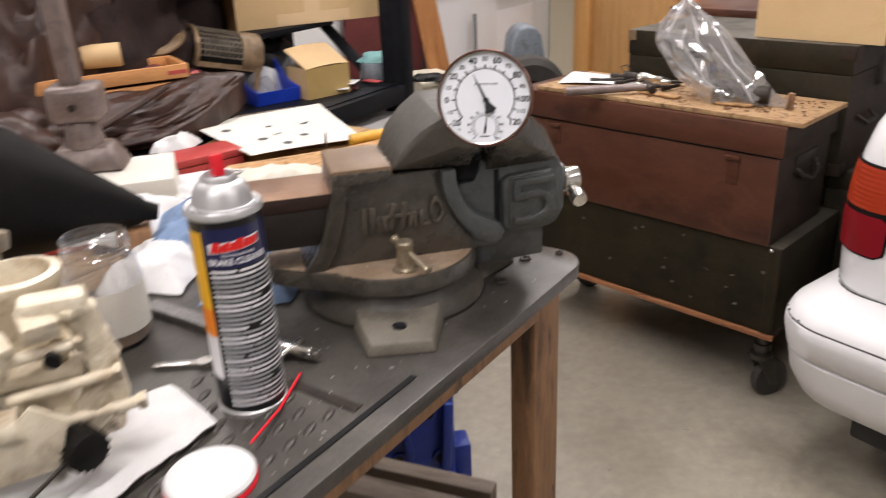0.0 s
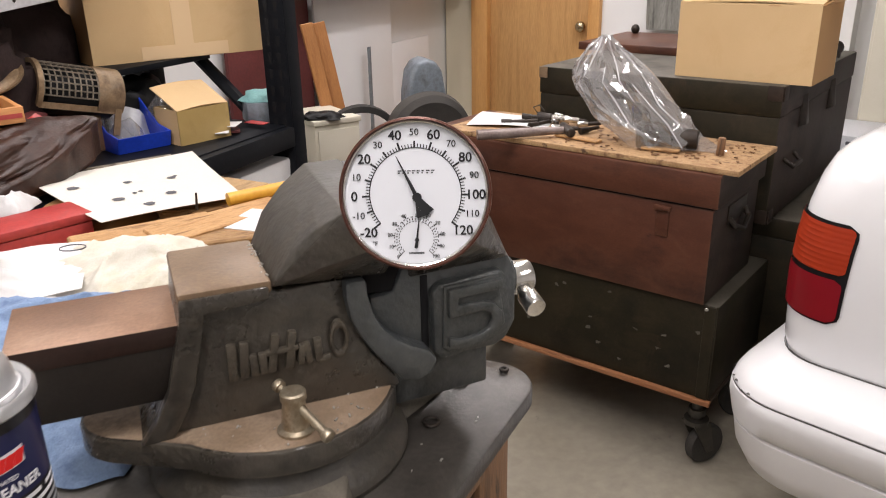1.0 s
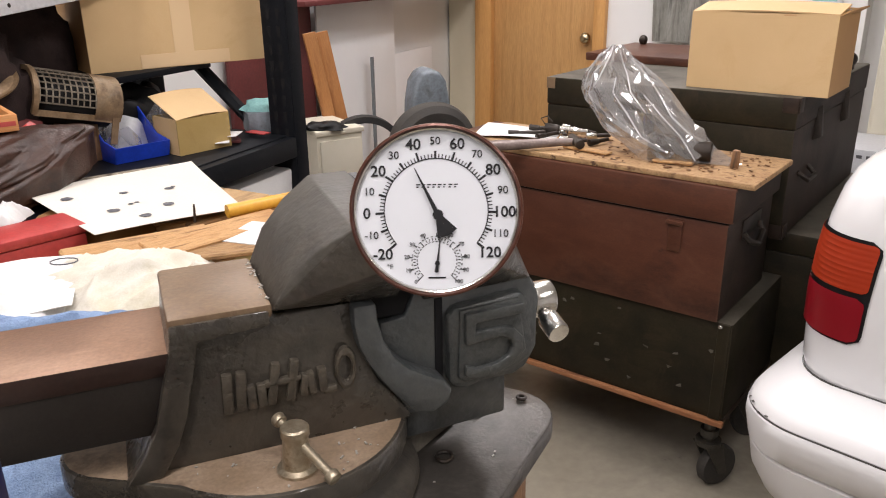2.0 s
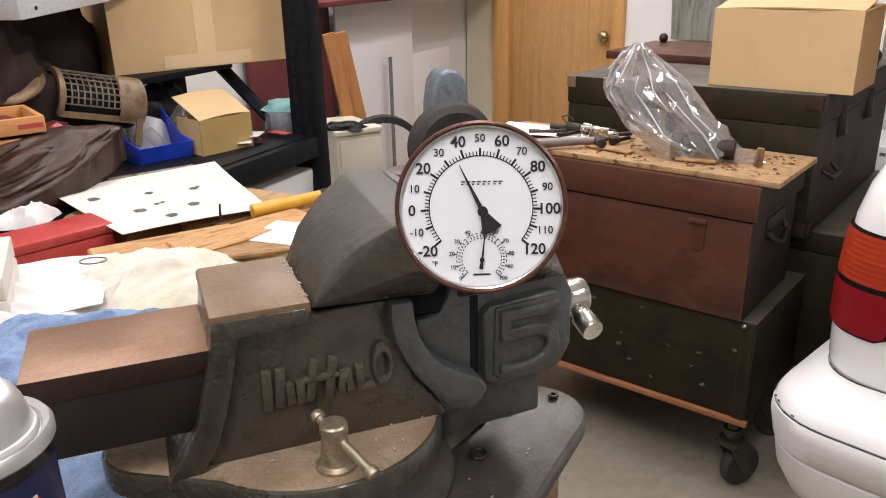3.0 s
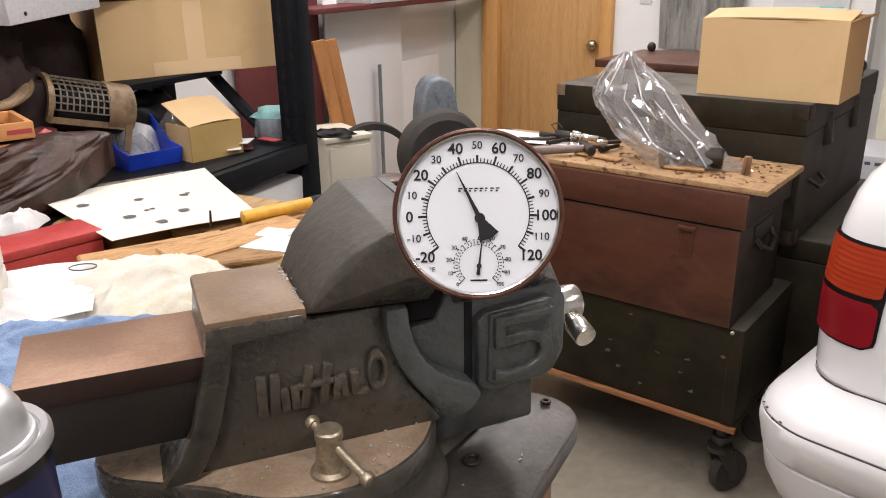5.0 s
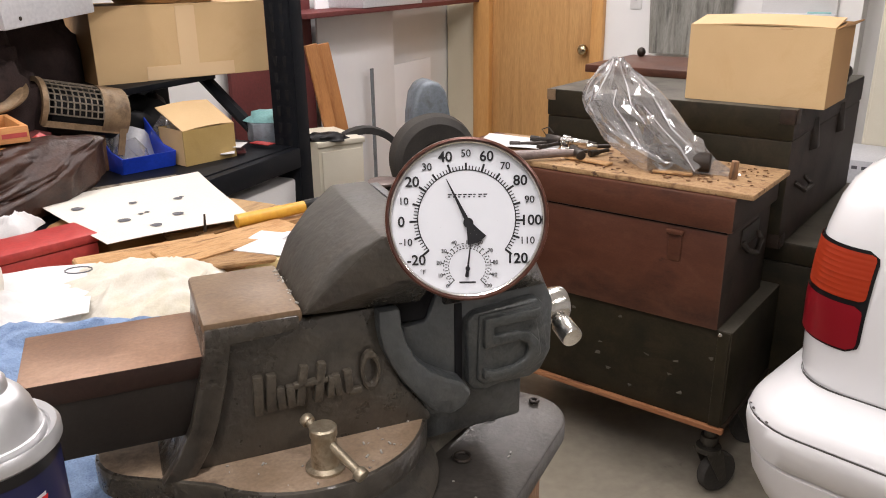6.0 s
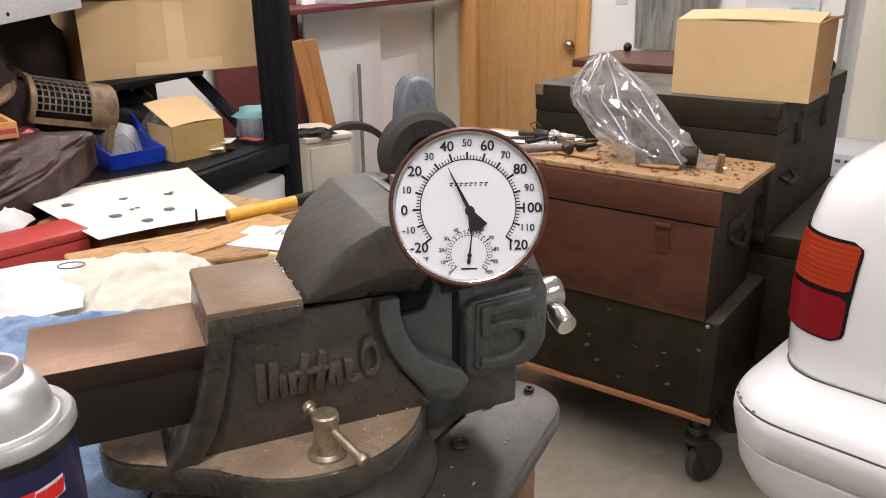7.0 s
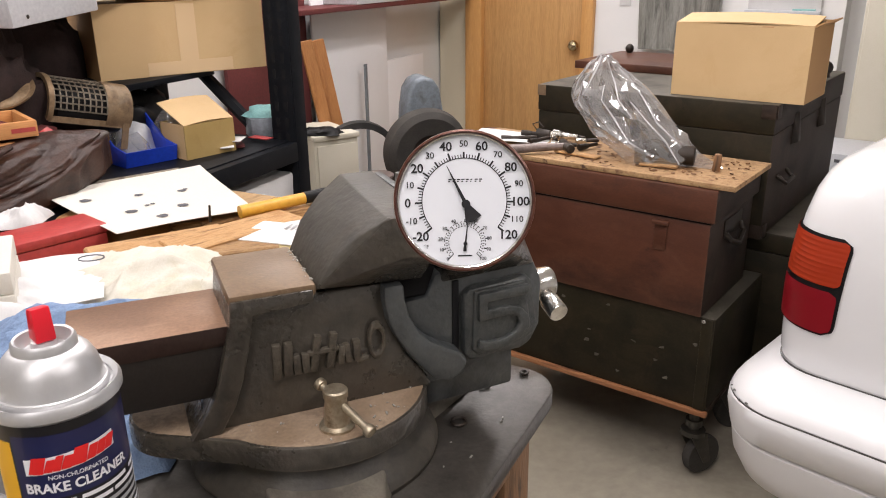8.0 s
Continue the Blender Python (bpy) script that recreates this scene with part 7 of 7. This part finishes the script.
tagged(finish("metal_filings", ch, M["chip"], None, "", None), "bright filings on the vise's swivel plate and anvil", "metal filings", kind="stuff")

# grey machine on a stack of books, further left on the table
bs = thing("book_stack", world(-0.64, 1.86, TZ, 20), "stack of cream and red bound books", "books")
for k, (w, d, h, mm) in enumerate(((0.30, 0.22, 0.035, "redbox"), (0.28, 0.20, 0.045, "paper"), (0.27, 0.20, 0.035, "paper"))):
    part("book", box(w, d, h, (0.004 * k, 0.003 * k, sum((0.0355, 0.0455, 0.0355)[:k])), 0.003), M[mm], bs)
gm = thing("hand_press", world(-0.675, 1.905, TZ + 0.118, 12), "grey-brown painted hand press with a tall column", "press")
part("foot", hull([Vector(p) for p in ((-0.075, -0.05, 0), (0.075, -0.05, 0), (-0.075, 0.05, 0), (0.075, 0.05, 0), (-0.05, -0.035, 0.05), (0.05, -0.035, 0.05), (-0.05, 0.035, 0.05), (0.05, 0.035, 0.05))], None, 0.008), M["greytool"], gm)
part("head", box(0.100, 0.085, 0.072, (0, 0, 0.098), 0.014, seg=3), M["greytool"], gm)
part("neck", rod((0, 0, 0.045), (0, 0, 0.100), 0.040, 0.030, 20, bevel=0.004), M["greytool"], gm)
part("column", box(0.040, 0.045, 0.34, (-0.004, 0, 0.168), 0.010), M["greytool"], gm)
part("cap", box(0.06, 0.06, 0.03, (-0.004, 0, 0.34), 0.01), M["greytool"], gm)
part("pivot", rod((0.0, -0.046, 0.13), (0.0, 0.046, 0.13), 0.007, seg=14), M["darkmetal"], gm)
rl = thing("canvas_roll", world(-1.0, 2.47, 1.077, 25), "rolled yellow-tan canvas on the drawers", "roll")
part("roll", rod((-0.20, 0, 0.032), (0.16, 0, 0.032), 0.032, seg=24, bevel=0.004), M["card"], rl)
tn = thing("tin_can", world(-0.93, 2.72, 0.881, 0), "rusty brown tin can on the shelf", "tin can")
part("body", rod((0, 0, 0), (0, 0, 0.40), 0.05, seg=26, bevel=0.004), M["leather"], tn)
ht = thing("felt_hat", world(-1.15, 2.42, 1.150, 0), "tan felt hat lying on the junk", "hat")
part("crown", lathe([(0, 0.12), (0.05, 0.115), (0.075, 0.09), (0.085, 0.03), (0.088, 0.02)], 30), M["tanlid"], ht)
part("brim", lathe([(0.085, 0.024), (0.12, 0.016), (0.15, 0.022), (0.15, 0.026), (0.12, 0.020), (0.085, 0.028)], 30), M["tanlid"], ht)
part("band", lathe([(0.0865, 0.025), (0.088, 0.025), (0.087, 0.05), (0.0855, 0.05)], 30), M["leather"], ht)

# ---- under the bench ----
eb = thing("engine_block", world(-0.065, 1.80, 0.20, 12), "blue painted engine block on timber blocks", "engine block")
part("block", box(0.20, 0.18, 0.34, (0, 0, 0), 0.012), M["blueblock"], eb)
part("deck", box(0.215, 0.20, 0.018, (0, 0, 0.34), 0.004), M["blueblock"], eb)
for k, (x, z, r) in enumerate(((0.045, 0.30, 0.016), (0.07, 0.19, 0.020), (0.02, 0.12, 0.017), (-0.06, 0.25, 0.022), (-0.02, 0.20, 0.014))):
    part("core_plug", rod((x, -0.088, z), (x, -0.097, z), r, seg=18, bevel=0.002), M["blueblock"], eb)
    part("port", rod((x, -0.096, z), (x, -0.098, z), r * 0.68, seg=14), M["blackplastic"], eb, "dark open port")
for x, z, w, h, a in ((0.08, 0.25, 0.02, 0.16, 4), (-0.005, 0.27, 0.016, 0.13, -8), (-0.09, 0.14, 0.022, 0.26, 0), (0.055, 0.07, 0.05, 0.035, 35), (0.09, 0.12, 0.03, 0.06, -25), (0.03, 0.04, 0.07, 0.03, -18), (-0.04, 0.06, 0.04, 0.06, 12)):
    part("rib", box(w, 0.035, h, (0, 0, -h / 2), 0.005, m=Matrix.Translation((x, -0.098, z)) @ pose(0, 0, 0, 0, a, 0)), M["blueblock"], eb)
for s in (-1, 1):
    part("mount", box(0.04, 0.06, 0.12, (s * 0.115, -0.05, 0.08), 0.008), M["blueblock"], eb)
part("pulley", rod((0.10, 0.0, 0.09), (0.13, 0.0, 0.09), 0.05, seg=28, bevel=0.006), M["blueblock"], eb)
tbk = thing("timber_block", world(-0.065, 1.80, 0, 12), "timber blocks under the engine block", "timber block")
for s in (-0.09, 0.09):
    part("block", box(0.09, 0.24, 0.199, (s, 0, 0), 0.004), M["oldwood"], tbk)
ub = thing("timber_beam", world(-0.095, 1.46, 0, -19), "grey-brown weathered timber beams stored under the bench", "timber")
part("beam", box(0.40, 0.05, 0.05, (0, 0.03, 0.46), 0.004), M["woodgrey"], ub)
part("beam", box(0.36, 0.035, 0.05, (0.02, 0.10, 0.455), 0.004), M["woodgrey"], ub)
for x in (-0.16, -0.04):
    part("prop", box(0.06, 0.13, 0.455, (x, 0.065, 0), 0.004), M["oldwood"], ub)
